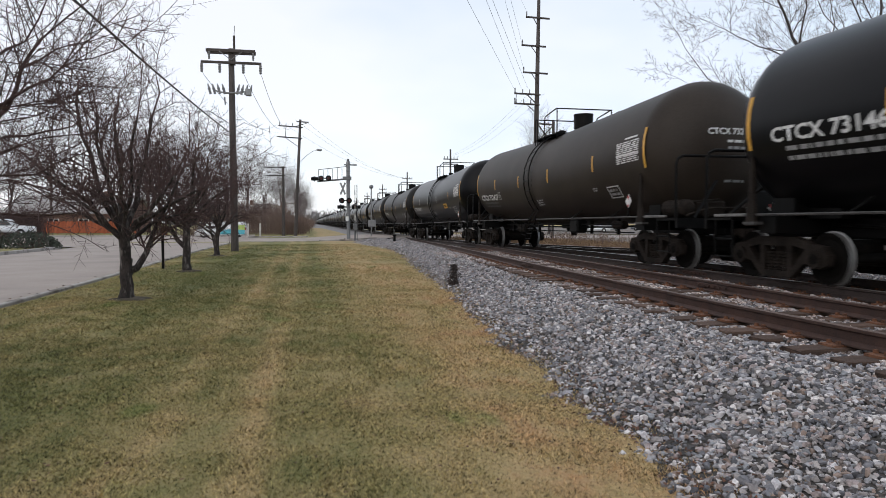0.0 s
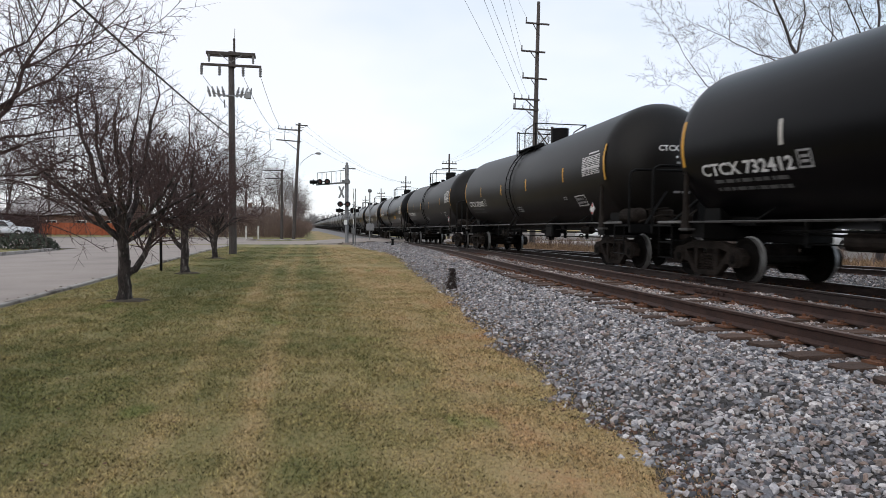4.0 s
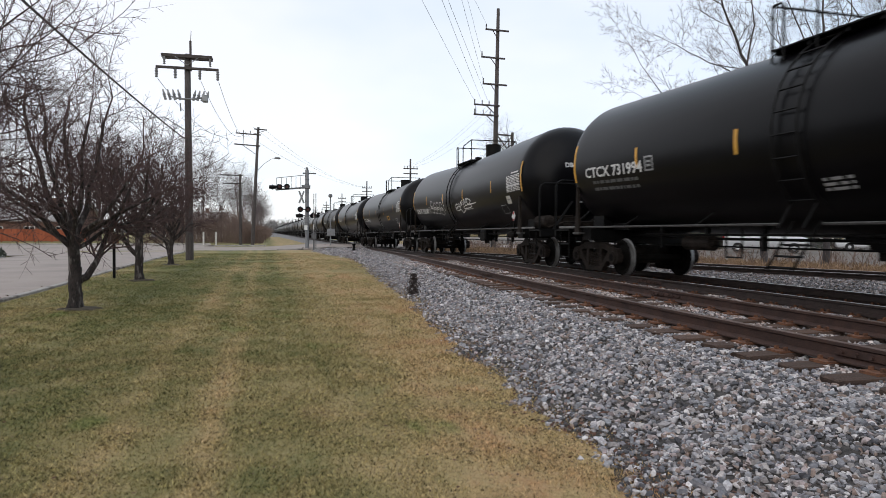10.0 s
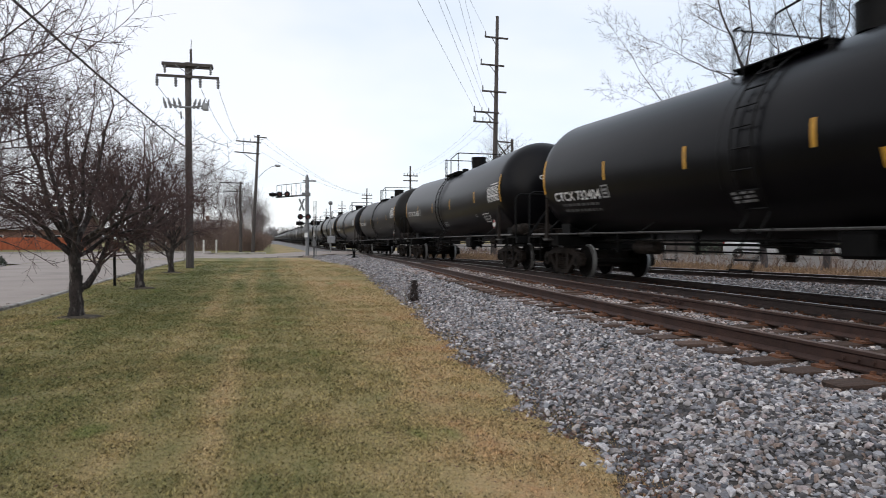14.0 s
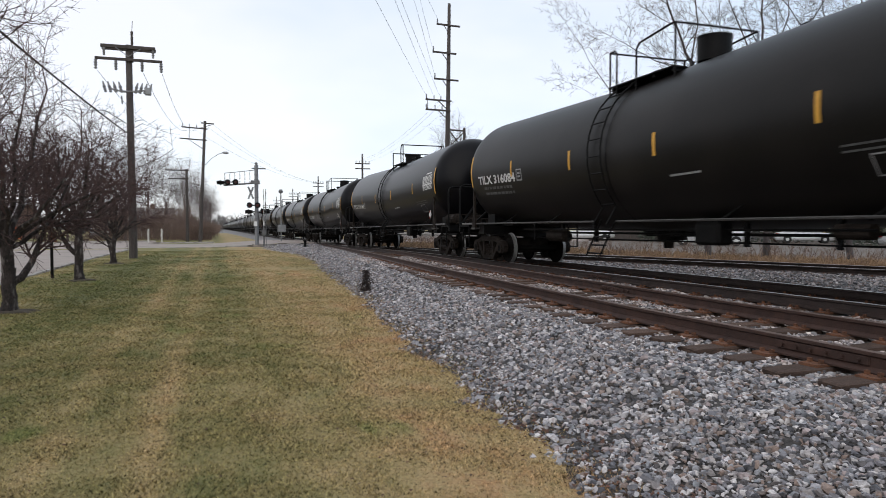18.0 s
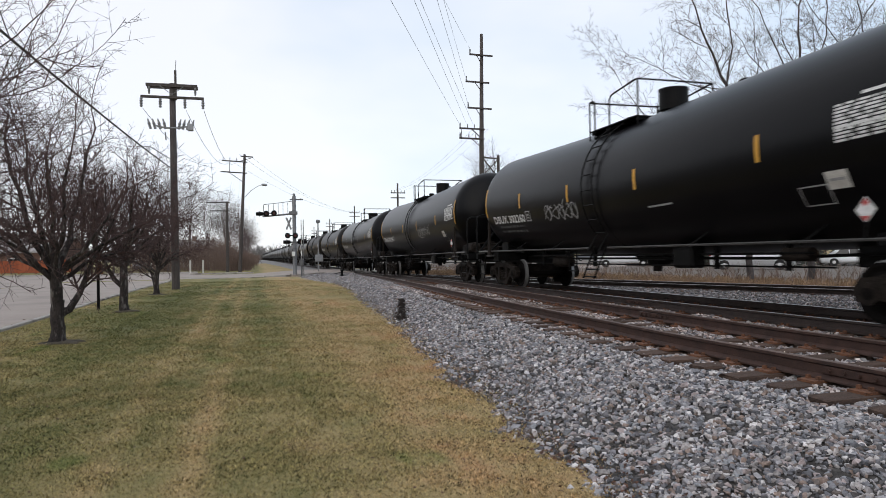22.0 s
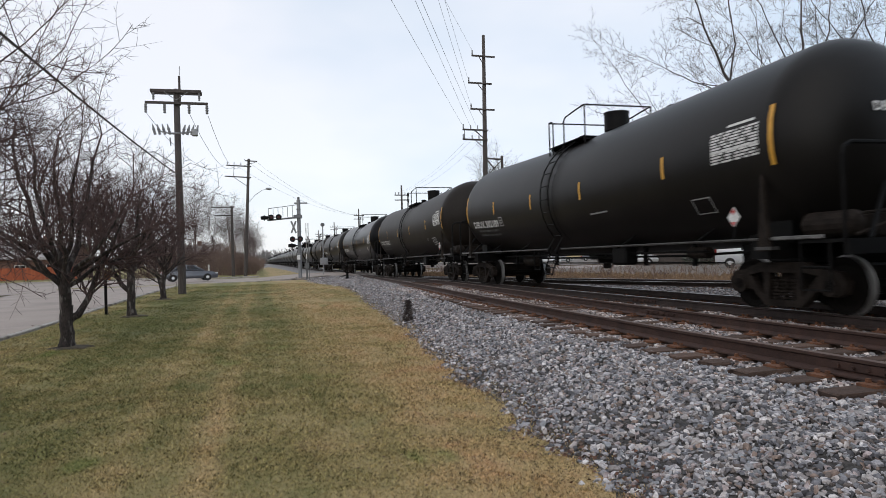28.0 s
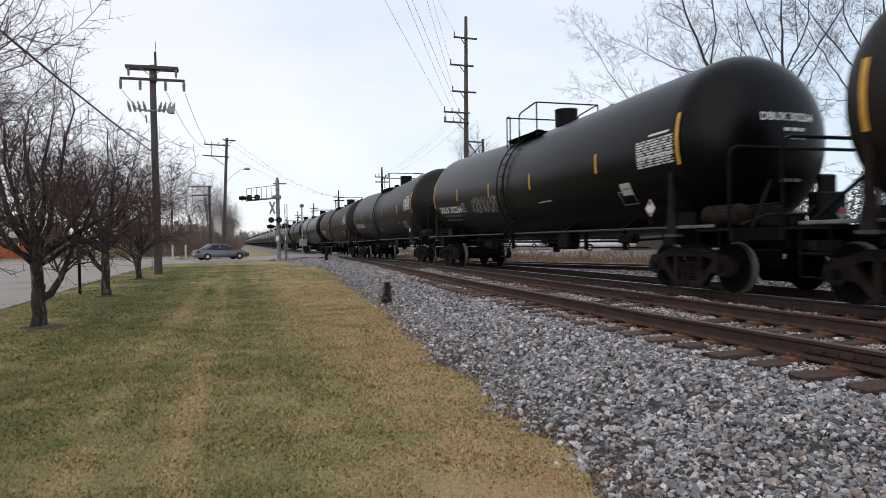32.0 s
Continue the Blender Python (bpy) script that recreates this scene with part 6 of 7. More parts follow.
# several stems from one bole, spreading like a fan, placed to fit the camera's view
FAN = [([(0.1, 0, -0.2), (0.1, 0, 2.4), (0, 0, 4.8), (-0.1, 0, 6.5), (-0.2, 0, 8.7), (-0.2, 0, 10.3), (0.2, 0, 12.5)], 0.135, 0.014),
       ([(-0.1, 0, 7.2), (-0.8, 0.5, 9.3), (-1.4, 0.8, 10.9), (-1.9, 1, 12.2)], 0.039, 0.009),
       ([(-0.1, 0, 6.5), (-2.2, -0.5, 7.9), (-3.6, -0.8, 8.9), (-4.4, -0.9, 9.8)], 0.034, 0.006),
       ([(-0.1, 0, 7.7), (1.4, 0.5, 9.5), (1.8, 0.6, 11.2), (1.6, 0.6, 13)], 0.039, 0.009),
       ([(-0.1, 0, 6.8), (1.8, -0.5, 9.7), (2.9, -0.8, 11.5), (3.5, -1, 13)], 0.039, 0.009),
       ([(0, 0, 5.8), (-1.6, 1.2, 7.0), (-2.8, 2.0, 9.0)], 0.034, 0.008),
       ([(0, 0, 5.6), (2.0, 1.2, 7.2), (3.6, 1.8, 9.0), (4.4, 2, 10.4)], 0.039, 0.008)]
wide_tree = limb_tree("wide_tree", 31, WIDE, SPRAY, 1.0, M_BARK2, M_BARK2, 0.06, finest=0.0046)
fan_tree = limb_tree("fan_tree", 47, FAN, SPRAY, 1.0, M_BARK2, M_BARK2, 0.06, finest=0.0046)
for m, x, y, rz, sc in ((wide_tree, 19.0, 22.0, 0, 1.0), (fan_tree, 20.3, 20.0, 0, 1.0), (fan_tree, 24.5, 19.6, 160, 1.0), (tall_a, 29, 76, 90, 0.95), (tall_b, 29, 33, 40, 0.7)):
    plant_tree(m, pose(x, y, 0.0, 0, 0, rz), R_LABEL, "trees beyond the tracks", sc)
L_LABEL = "bare brown tree beyond the street"
rng = random.Random(5)
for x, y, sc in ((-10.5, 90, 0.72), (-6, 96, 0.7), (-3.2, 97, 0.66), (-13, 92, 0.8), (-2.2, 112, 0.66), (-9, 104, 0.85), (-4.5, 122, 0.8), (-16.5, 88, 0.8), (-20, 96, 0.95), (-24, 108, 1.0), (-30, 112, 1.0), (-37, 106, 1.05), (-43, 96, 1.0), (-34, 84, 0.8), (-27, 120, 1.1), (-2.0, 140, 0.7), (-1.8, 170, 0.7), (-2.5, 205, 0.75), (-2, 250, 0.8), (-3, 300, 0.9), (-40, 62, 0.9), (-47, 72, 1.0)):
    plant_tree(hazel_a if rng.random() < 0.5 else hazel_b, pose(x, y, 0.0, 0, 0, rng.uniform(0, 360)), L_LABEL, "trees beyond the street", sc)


def brush(name, seed, n, place, h, r, label, material):
    rng = random.Random(seed)
    segs = []
    for i in range(n):
        x, y, z = place(rng)
        hh = h * rng.uniform(0.35, 1.0)
        dx, dy = rng.gauss(0, 0.22) * hh, rng.gauss(0, 0.22) * hh
        mid = (x + dx * 0.4, y + dy * 0.4, z + hh * 0.55)
        segs.append((x, y, z - 0.05, *mid, r, r * 0.8))
        for k in range(3):
            segs.append((*mid, x + dx + rng.gauss(0, 0.2) * hh, y + dy + rng.gauss(0, 0.2) * hh, z + hh * rng.uniform(0.8, 1.1), r * 0.7, r * 0.3))
    v, f = tubes(segs, 3, 3)
    return tagged(part(name, mesh_of(name, v, f, material), None), label, "brush", kind="stuff")


M_BRUSH = mat("brush_twigs", (0.11, 0.073, 0.058), (0.20, 0.14, 0.112), 0.3, 0.9, 0, 8)
M_DRY = mat("dry_grass", (0.13, 0.080, 0.045), (0.33, 0.215, 0.125), 0.6, 0.9, 0, 12, island=0.3)
brush("hedge", 3, 3000, lambda g: ((lambda y: (g.gauss(-3.2 + 0.013 * y, 0.8), y, 0.15))(84 + 240 * g.random() ** 1.4)), 2.6, 0.028, "brown bare hedge of brush along the line", M_BRUSH)
brush("thicket", 6, 1500, lambda g: (-3.2 - 12 * g.random() ** 1.3, 85 + 34 * g.random(), 0.1), 5.2, 0.016, "brown bare thicket of saplings beyond the street", M_BRUSH)
brush("dry_grass", 8, 15000, lambda g: ((lambda y: (far_x(y) + 1.7 + 6.5 * g.random(), y, 0.10))(2 + 50 * g.random() ** 1.25)), 0.46, 0.012, "tall dry tan grass beyond the tracks", M_DRY)
brush("scrub", 12, 1500, lambda g: ((lambda y: (far_x(y) + 4.0 + 9 * g.random(), y, 0.05))(6 + 60 * g.random())), 1.0, 0.012, "bare brown scrub beyond the tracks", M_BRUSH)
# The flat grey has the haze of the horizon painted in.
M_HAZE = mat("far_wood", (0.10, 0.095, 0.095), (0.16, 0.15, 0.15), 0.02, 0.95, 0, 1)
# Added out of view on the left, to dim the sky mirrored in the tanks.
brush("street_woods", 19, 1500, lambda g: (-52 - 26 * g.random(), -70 + 175 * g.random(), 0), 11, 0.16, "unseen bare brown woods beside the view, added to dim reflections in the tanks", M_FARTWIG)
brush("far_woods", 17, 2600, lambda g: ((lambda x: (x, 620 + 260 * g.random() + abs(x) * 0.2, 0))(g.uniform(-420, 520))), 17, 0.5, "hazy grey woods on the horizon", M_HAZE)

# ---- vehicles ----
M_GLASS = mat("car_glass", (0.012, 0.014, 0.016), (0.02, 0.022, 0.024), 3, 0.08, 0, 20)
M_TYRE = mat("tyre", (0.012, 0.012, 0.012), (0.022, 0.022, 0.022), 6, 0.8, 0.1, 60)
M_RIM = mat("alloy", (0.50, 0.50, 0.51), (0.66, 0.66, 0.67), 6, 0.35, 0, 40, metal=0.3)
M_CAR_GREY = mat("slate_grey_paint", (0.105, 0.112, 0.13), (0.12, 0.127, 0.145), 2, 0.28, 0, 30)
M_CAR_WHITE = mat("white_car_paint", (0.62, 0.63, 0.64), (0.70, 0.71, 0.72), 2, 0.3, 0, 30)
M_CAR_SILVER = mat("silver_paint", (0.36, 0.37, 0.38), (0.42, 0.43, 0.44), 2, 0.3, 0, 30)
M_TEAL = mat("teal_wrap", (0.05, 0.30, 0.38), (0.08, 0.40, 0.45), 1.5, 0.35, 0, 20)
M_LIME = mat("green_wrap", (0.30, 0.42, 0.08), (0.38, 0.48, 0.12), 1.5, 0.35, 0, 20)
M_TAIL = mat("tail_lamp", (0.20, 0.012, 0.012), (0.28, 0.02, 0.02), 4, 0.25, 0, 40)
M_HEADLAMP = mat("headlamp", (0.55, 0.56, 0.58), (0.7, 0.7, 0.72), 4, 0.15, 0, 40)
M_AMBER = mat("amber_lamp", (0.55, 0.20, 0.02), (0.65, 0.28, 0.04), 4, 0.3, 0, 40)


def body_from(profile, width, taper, name, material, parent, bevel=0.05):
    """A car body or cabin: a side outline in (x, z), drawn in towards the top."""
    bm = bmesh.new()
    n = len(profile)
    zs = [z for _, z in profile]
    z0, z1 = min(zs), max(zs)
    loops = []
    for s in (-1, 1):
        loops.append([bm.verts.new((x, s * (width / 2 - taper * (z - z0) / (z1 - z0)), z)) for x, z in profile])
    for i in range(n):
        j = (i + 1) % n
        bm.faces.new((loops[0][i], loops[0][j], loops[1][j], loops[1][i]))
    bm.faces.new(loops[0][::-1])
    bm.faces.new(loops[1])
    bmesh.ops.recalc_face_normals(bm, faces=bm.faces)
    if bevel:
        bmesh.ops.bevel(bm, geom=[e for e in bm.edges], offset=bevel, segments=2, affect="EDGES", clamp_overlap=True)
    return part(name, bm, material, parent, shade=True)


def car_wheel(parent, x, y, r):
    w = part("wheel", lathe([(r * 0.55, -0.1), (r * 0.93, -0.11), (r, -0.08), (r, 0.08), (r * 0.93, 0.11), (r * 0.55, 0.1)], 22, "y"), M_TYRE, parent, at=pose(x, y, r))
    s = 1 if y > 0 else -1
    part("rim", lathe([(r * 0.62, 0.0), (r * 0.62, 0.09 * s), (r * 0.3, 0.105 * s), (0.02, 0.11 * s)] if s > 0 else [(0.02, -0.11), (r * 0.3, -0.105), (r * 0.62, -0.09), (r * 0.62, 0.0)], 16, "y"), M_RIM, w)
    return w


def side_pane(parent, pts, y, material=None):
    bm = bmesh.new()
    s = 1 if y > 0 else -1
    bm.faces.new([bm.verts.new((x, y - s * lean, z)) for x, z, lean in pts])
    return part("side_window", bm, material or M_GLASS, parent)


def sedan(at, material, label, length=4.5):
    """Four-door saloon that faces +x."""
    c = thing("sedan", at, label, "car")
    k = length / 4.55
    body_from([(x * k, z) for x, z in ((-2.25, 0.32), (-2.27, 0.62), (-2.2, 0.88), (-1.5, 0.95), (0.85, 0.93), (1.7, 0.82), (2.2, 0.68), (2.27, 0.45), (2.2, 0.24), (-2.1, 0.24))], 1.78, 0.10, "body", material, c)
    body_from([(x * k, z) for x, z in ((-1.72, 0.9), (-1.0, 1.38), (-0.3, 1.45), (0.35, 1.40), (1.2, 0.9))], 1.6, 0.2, "cabin", material, c, 0.04)
    for s in (-1, 1):
        y = s * 0.81
        side_pane(c, [(-0.25 * k, 0.95, 0.03), (0.92 * k, 0.95, 0.03), (0.3 * k, 1.33, 0.155), (-0.25 * k, 1.38, 0.16)], y)
        side_pane(c, [(-1.32 * k, 0.95, 0.03), (-0.33 * k, 0.95, 0.03), (-0.33 * k, 1.38, 0.16), (-0.92 * k, 1.32, 0.15)], y)
        for x in (-1.38, 1.38):
            car_wheel(c, x * k, s * 0.80, 0.32)
        part("headlight", box(2.02 * k, 2.235 * k, s * 0.82 - 0.12, s * 0.82 + 0.04, 0.60, 0.72, 0.02), M_HEADLAMP, c)
        part("tail_light", box(-2.265 * k, -2.05 * k, s * 0.80 - 0.1, s * 0.80 + 0.06, 0.70, 0.86, 0.02), M_TAIL, c)
        part("mirror", box(0.75 * k, 0.9 * k, s * 0.92 - 0.06, s * 0.92 + 0.06, 0.93, 1.05, 0.02), material, c)
        for x in (-0.85, 0.15):
            part("door_handle", box(x * k, (x + 0.2) * k, s * 0.855 - 0.015, s * 0.855 + 0.015, 0.80, 0.835), material, c)
    bm = bmesh.new()
    bm.faces.new([bm.verts.new(p) for p in ((1.16 * k, -0.68, 0.96), (1.16 * k, 0.68, 0.96), (0.43 * k, 0.58, 1.37), (0.43 * k, -0.58, 1.37))])
    part("windscreen", bm, M_GLASS, c)
    part("number_plate", box(-2.29 * k, -2.275 * k, -0.25, 0.25, 0.5, 0.62), M_WHITE, c)
    return c


def van(at, material, label, wrapped=False):
    """Delivery van that faces +x."""
    c = thing("van", at, label, "van")
    body_from([(-2.7, 0.35), (-2.72, 1.1), (-2.62, 2.02), (-2.4, 2.1), (1.0, 2.08), (1.35, 1.95), (1.85, 1.25), (2.6, 1.05), (2.72, 0.75), (2.7, 0.3), (-2.6, 0.28)], 1.95, 0.16, "body", material, c, 0.06)
    for s in (-1, 1):
        y = s * 0.955
        side_pane(c, [(0.55, 1.25, 0.06), (1.62, 1.25, 0.06), (1.22, 1.82, 0.12), (0.55, 1.86, 0.125)], y)
        if not wrapped:
            side_pane(c, [(-1.0, 1.25, 0.06), (0.45, 1.25, 0.06), (0.45, 1.86, 0.125), (-1.0, 1.86, 0.125)], y)
        for x in (-1.75, 1.75):
            car_wheel(c, x, s * 0.86, 0.36)
        if wrapped:
            bm = bmesh.new()
            bm.faces.new([bm.verts.new((x, s * (0.985 - 0.09 * (z - 0.3)), z)) for x, z in ((-2.6, 0.45), (0.2, 0.45), (-0.4, 1.0), (-1.4, 1.25), (-2.62, 1.05))])
            part("wrap_panel", bm, M_TEAL, c)
            bm = bmesh.new()
            bm.faces.new([bm.verts.new((x, s * (0.989 - 0.09 * (z - 0.3)), z)) for x, z in ((-2.62, 1.0), (-1.3, 1.1), (-1.7, 1.6), (-2.6, 1.7))])
            part("wrap_panel", bm, M_LIME, c)
        part("headlight", box(2.5, 2.7, s * 0.78 - 0.12, s * 0.78 + 0.08, 0.78, 0.98, 0.02), M_AMBER if wrapped else M_HEADLAMP, c)
        part("tail_light", box(-2.735, -2.6, s * 0.86 - 0.06, s * 0.86 + 0.06, 1.0, 1.35, 0.02), M_TAIL, c)
    bm = bmesh.new()
    bm.faces.new([bm.verts.new(p) for p in ((1.83, -0.78, 1.3), (1.83, 0.78, 1.3), (1.42, 0.72, 1.9), (1.42, -0.72, 1.9))])
    part("windscreen", bm, M_GLASS, c)
    return c


def pickup(at, material, label):
    c = thing("pickup_truck", at, label, "pickup truck")
    body_from([(-2.75, 0.45), (-2.75, 1.1), (0.9, 1.12), (1.9, 1.1), (2.6, 1.02), (2.7, 0.7), (2.68, 0.4)], 1.9, 0.08, "body", material, c)
    body_from([(-0.9, 1.08), (-0.7, 1.75), (0.5, 1.78), (1.15, 1.1)], 1.75, 0.16, "cabin", material, c, 0.04)
    for s in (-1, 1):
        side_pane(c, [(-0.72, 1.15, 0.02), (0.95, 1.15, 0.02), (0.45, 1.66, 0.13), (-0.58, 1.66, 0.13)], s * 0.885)
        for x in (-1.8, 1.75):
            car_wheel(c, x, s * 0.84, 0.39)
        part("headlight", box(2.5, 2.7, s * 0.8 - 0.12, s * 0.8 + 0.08, 0.8, 0.98, 0.02), M_HEADLAMP, c)
    return c


SEDAN = sedan(pose(-1.6, 61.5, 0.13), M_CAR_GREY, "slate-grey four-door sedan waiting at the level crossing", 4.65)
VAN = van(pose(-17, 69, 0.1, 0, 0, 180), M_CAR_WHITE, "white delivery van with teal and green side graphics", True)
VAN.scale = (0.9, 0.9, 0.76)
pickup(pose(-30.5, 74.5, 0.2, 0, 0, 5), M_CAR_WHITE, "white pickup truck parked beyond the street")
van(pose(34, 38.5, 0.21, 0, 0, -41), M_CAR_WHITE, "white van parked beyond the tracks")
sedan(pose(46.5, 41.5, 0.21, 0, 0, -41), M_CAR_WHITE, "white car parked beyond the tracks")
sedan(pose(41.5, 28.5, 0.21, 0, 0, -55), M_CAR_SILVER, "silver car parked beyond the tracks")
sedan(pose(41.5, 59.5, 0.13, 0, 0, -30), M_CAR_SILVER, "silver car parked beyond the tracks")
pickup(pose(35.5, 57.5, 0.13, 0, 0, -30), M_CAR_WHITE, "white pickup truck parked beyond the tracks")

for x, y, m, tone in ((38.5, 84, M_CAR_WHITE, "white"), (46, 95, M_CAR_SILVER, "silver"), (57, 104, M_CAR_GREY, "slate-blue")):
    sedan(pose(x, y, 0.21, 0, 0, -25), m, tone + " car parked in the yard beyond the cross street")

# ---- houses, fences and lots round about ----
M_FENCE = mat("red_fence_wood", (0.30, 0.075, 0.032), (0.42, 0.12, 0.055), 3, 0.85, 0.2, 30, stretch=(1, 1, 0.2), spread=0.15)
M_BRICK = mat("brown_brick", (0.13, 0.075, 0.055), (0.22, 0.13, 0.10), 4, 0.9, 0.3, 40)
M_ROOF = mat("grey_shingle", (0.30, 0.28, 0.27), (0.42, 0.40, 0.39), 3, 0.9, 0.3, 40)
M_PALEWALL = mat("pale_wall", (0.42, 0.40, 0.38), (0.52, 0.50, 0.48), 2, 0.85, 0.1, 30)
M_SHRUB = mat("shrub_leaf", (0.018, 0.026, 0.016), (0.05, 0.058, 0.036), 5, 0.7, 0, 40, island=0.5)
M_DARKWALL = mat("dark_wall", (0.05, 0.042, 0.038), (0.09, 0.076, 0.068), 2, 0.9, 0.2, 30)
M_LOT = mat("worn_lot", (0.085, 0.070, 0.058), (0.17, 0.145, 0.122), 0.7, 0.9, 0.2, 20)

fence = thing("fence", pose(-29.5, 97.5, 0.15, 0, 0, -12), "red-brown wooden board fence beyond the street", "fence")
for i in range(72):
    part("board", box(-6.5 + i * 0.18, -6.33 + i * 0.18, -0.015, 0.015, 0.05, 1.62 + 0.03 * ((i * 7) % 3), 0.004), M_FENCE, fence)
for i in range(7):
    part("post", box(-6.55 + i * 2.15, -6.43 + i * 2.15, 0.02, 0.14, -0.3, 1.6), M_FENCE, fence)
for z in (0.35, 1.3):
    part("rail", box(-6.5, 6.5, 0.018, 0.06, z, z + 0.09), M_FENCE, fence)


def house(at, w, d, h, rise, wall_mat, label):
    t = thing("house", at, label, "house", "houses")
    part("wall", box(-w / 2, w / 2, -d / 2, d / 2, -0.2, h), wall_mat, t)
    o = 0.5
    bm = extrude_yz([(-d / 2 - o, h - 0.1), (0, h + rise), (d / 2 + o, h - 0.1), (d / 2 + o, h + 0.1), (0, h + rise + 0.22), (-d / 2 - o, h + 0.1)], -w / 2 - o, w / 2 + o)
    part("roof", bm, M_ROOF, t)
    for s in (-1, 1):
        part("gable", extrude_yz([(-d / 2, h), (d / 2, h), (0, h + rise)], s * (w / 2) - 0.1, s * (w / 2) + 0.1 - 0.12), wall_mat, t)
    for i in range(max(2, int(w // 4))):
        x = -w / 2 + (i + 0.5) * w / max(2, int(w // 4))
        wd = part("window", box(x - 0.75, x + 0.75, -d / 2 - 0.05, -d / 2 + 0.02, 0.9, 2.1), M_WHITE, t)
        part("pane", box(x - 0.66, x - 0.04, -d / 2 - 0.065, -d / 2 - 0.052, 0.98, 2.02), M_GLASS, wd)
        part("pane", box(x + 0.04, x + 0.66, -d / 2 - 0.065, -d / 2 - 0.052, 0.98, 2.02), M_GLASS, wd)
    part("chimney", box(w * 0.2, w * 0.2 + 0.7, -0.4, 0.4, h + rise * 0.4, h + rise + 0.9), M_BRICK, t)
    return t


house(pose(-34, 110, 0.1, 0, 0, -8), 17, 9, 2.9, 2.6, M_BRICK, "low brown-brick house with a pale grey roof behind the fence")
house(pose(-54, 86, 0.1, 0, 0, 20), 14, 9, 2.9, 2.5, M_PALEWALL, "low pale house with a grey roof among trees")
house(pose(-13.5, 132, 0.1), 12, 8, 2.8, 2.2, M_PALEWALL, "low pale house with a grey roof among trees")
house(pose(52, 62, 0.1, 0, 0, 30), 26, 12, 4.0, 1.6, M_DARKWALL, "long dark building beyond the tracks")
house(pose(56, 28, 0.1, 0, 0, 60), 24, 12, 4.0, 1.6, M_DARKWALL, "long dark brown building beyond the tracks")


def shrub(at, rx, ry, h, n, seed, label, name="shrub", cat="shrub", leaf=0.09):
    rng = random.Random(seed)
    t = thing(name, at, label, cat)
    segs = []
    for i in range(26):
        a, r = rng.uniform(0, 6.28), rng.uniform(0.2, 0.9)
        segs.append((0, 0, -0.05, rx * r * math.cos(a), ry * r * math.sin(a), h * rng.uniform(0.4, 0.9), 0.025, 0.006))
    v, f = tubes(segs, 5, 4)
    part("stems", mesh_of("stems", v, f, M_TWIG), None, t)
    v, f = [], []
    for i in range(n):
        a, c = rng.uniform(0, 6.28), rng.uniform(0, 1)
        r = (1 - c ** 2) ** 0.5 * rng.uniform(0.75, 1.05)
        p = Vector((rx * r * math.cos(a), ry * r * math.sin(a), h * c * rng.uniform(0.8, 1.1)))
        d = Vector((rng.gauss(0, 1), rng.gauss(0, 1), rng.gauss(0, 1))).normalized()
        e = d.orthogonal().normalized()
        s = leaf * rng.uniform(0.6, 1.4)
        k = len(v)
        v += [tuple(p - d * s), tuple(p + e * s * 0.4), tuple(p + d * s), tuple(p - e * s * 0.4)]
        f.append((k, k + 1, k + 2, k + 3))
    part("foliage", mesh_of("foliage", v, f, M_SHRUB), None, t)
    return t


shrub(pose(-16.3, 42.6, 0.05), 1.9, 1.4, 0.95, 2200, 2, "low dark shrub on the corner lawn")
brush("bare_bushes", 41, 520, lambda g: (g.choice((-30.0, -31.5, -33.5)) + g.gauss(0, 0.7), 81 + g.gauss(0, 1.2), 0.05), 3.6, 0.018, "dark brown leafless bushes beyond the street", M_TWIG)
for i, (x, y, h) in enumerate(((47, 45, 6.0), (53, 41, 6.6), (58, 47, 7.0), (47, 34, 5.2), (54, 32, 6.2), (40, 50, 5.0), (62, 38, 7.0))):
    shrub(pose(x, y, 0.1), 3.2, 2.6, h, 2600, 40 + i, "tall dark evergreen bush behind the parking lot", leaf=0.2)
# seedling that stands in the stones
weed = thing("weed", pose(3.42, 15.3, bed_z(3.42, 15.3)) @ Matrix.Scale(1.2, 4), "small dark dried seedling growing at the edge of the stones", "weed")
rng = random.Random(77)
segs = []
for i in range(34):
    a, z = rng.uniform(0, 6.28), rng.uniform(0.0, 0.34)
    r = 0.18 * (1.15 - z / 0.45) * rng.uniform(0.6, 1.1)
    segs.append((0, 0, z, r * math.cos(a), r * math.sin(a), z + rng.uniform(0.03, 0.12), 0.006, 0.003))
v, f = tubes([(0, 0, -0.03, 0, 0, 0.2, 0.012, 0.009), (0, 0, 0.2, 0.01, 0, 0.42, 0.009, 0.003)] + segs, 6, 4)
part("stem", mesh_of("weed_stem", v, f, M_TWIG), None, weed)
v, f = [], []
for i in range(1300):
    a, z = rng.uniform(0, 6.28), 0.44 * rng.random()
    r = 0.21 * (1.1 - z / 0.48) ** 0.7 * rng.uniform(0.3, 1.1) * (0.7 + 0.3 * math.sin(z * 40 + a))
    p = Vector((r * math.cos(a), r * math.sin(a), z))
    d = Vector((rng.gauss(0, 1), rng.gauss(0, 1), rng.gauss(0.5, 1))).normalized() * rng.uniform(0.012, 0.026)
    e = d.orthogonal().normalized() * 0.007
    k = len(v)
    v += [tuple(p - d), tuple(p + e), tuple(p + d), tuple(p - e)]
    f.append((k, k + 1, k + 2, k + 3))
M_WEED = mat("weed_leaf", (0.016, 0.011, 0.009), (0.045, 0.030, 0.024), 9, 0.85, 0, 60, island=0.5)
part("foliage", mesh_of("weed_foliage", v, f, M_WEED), None, weed)

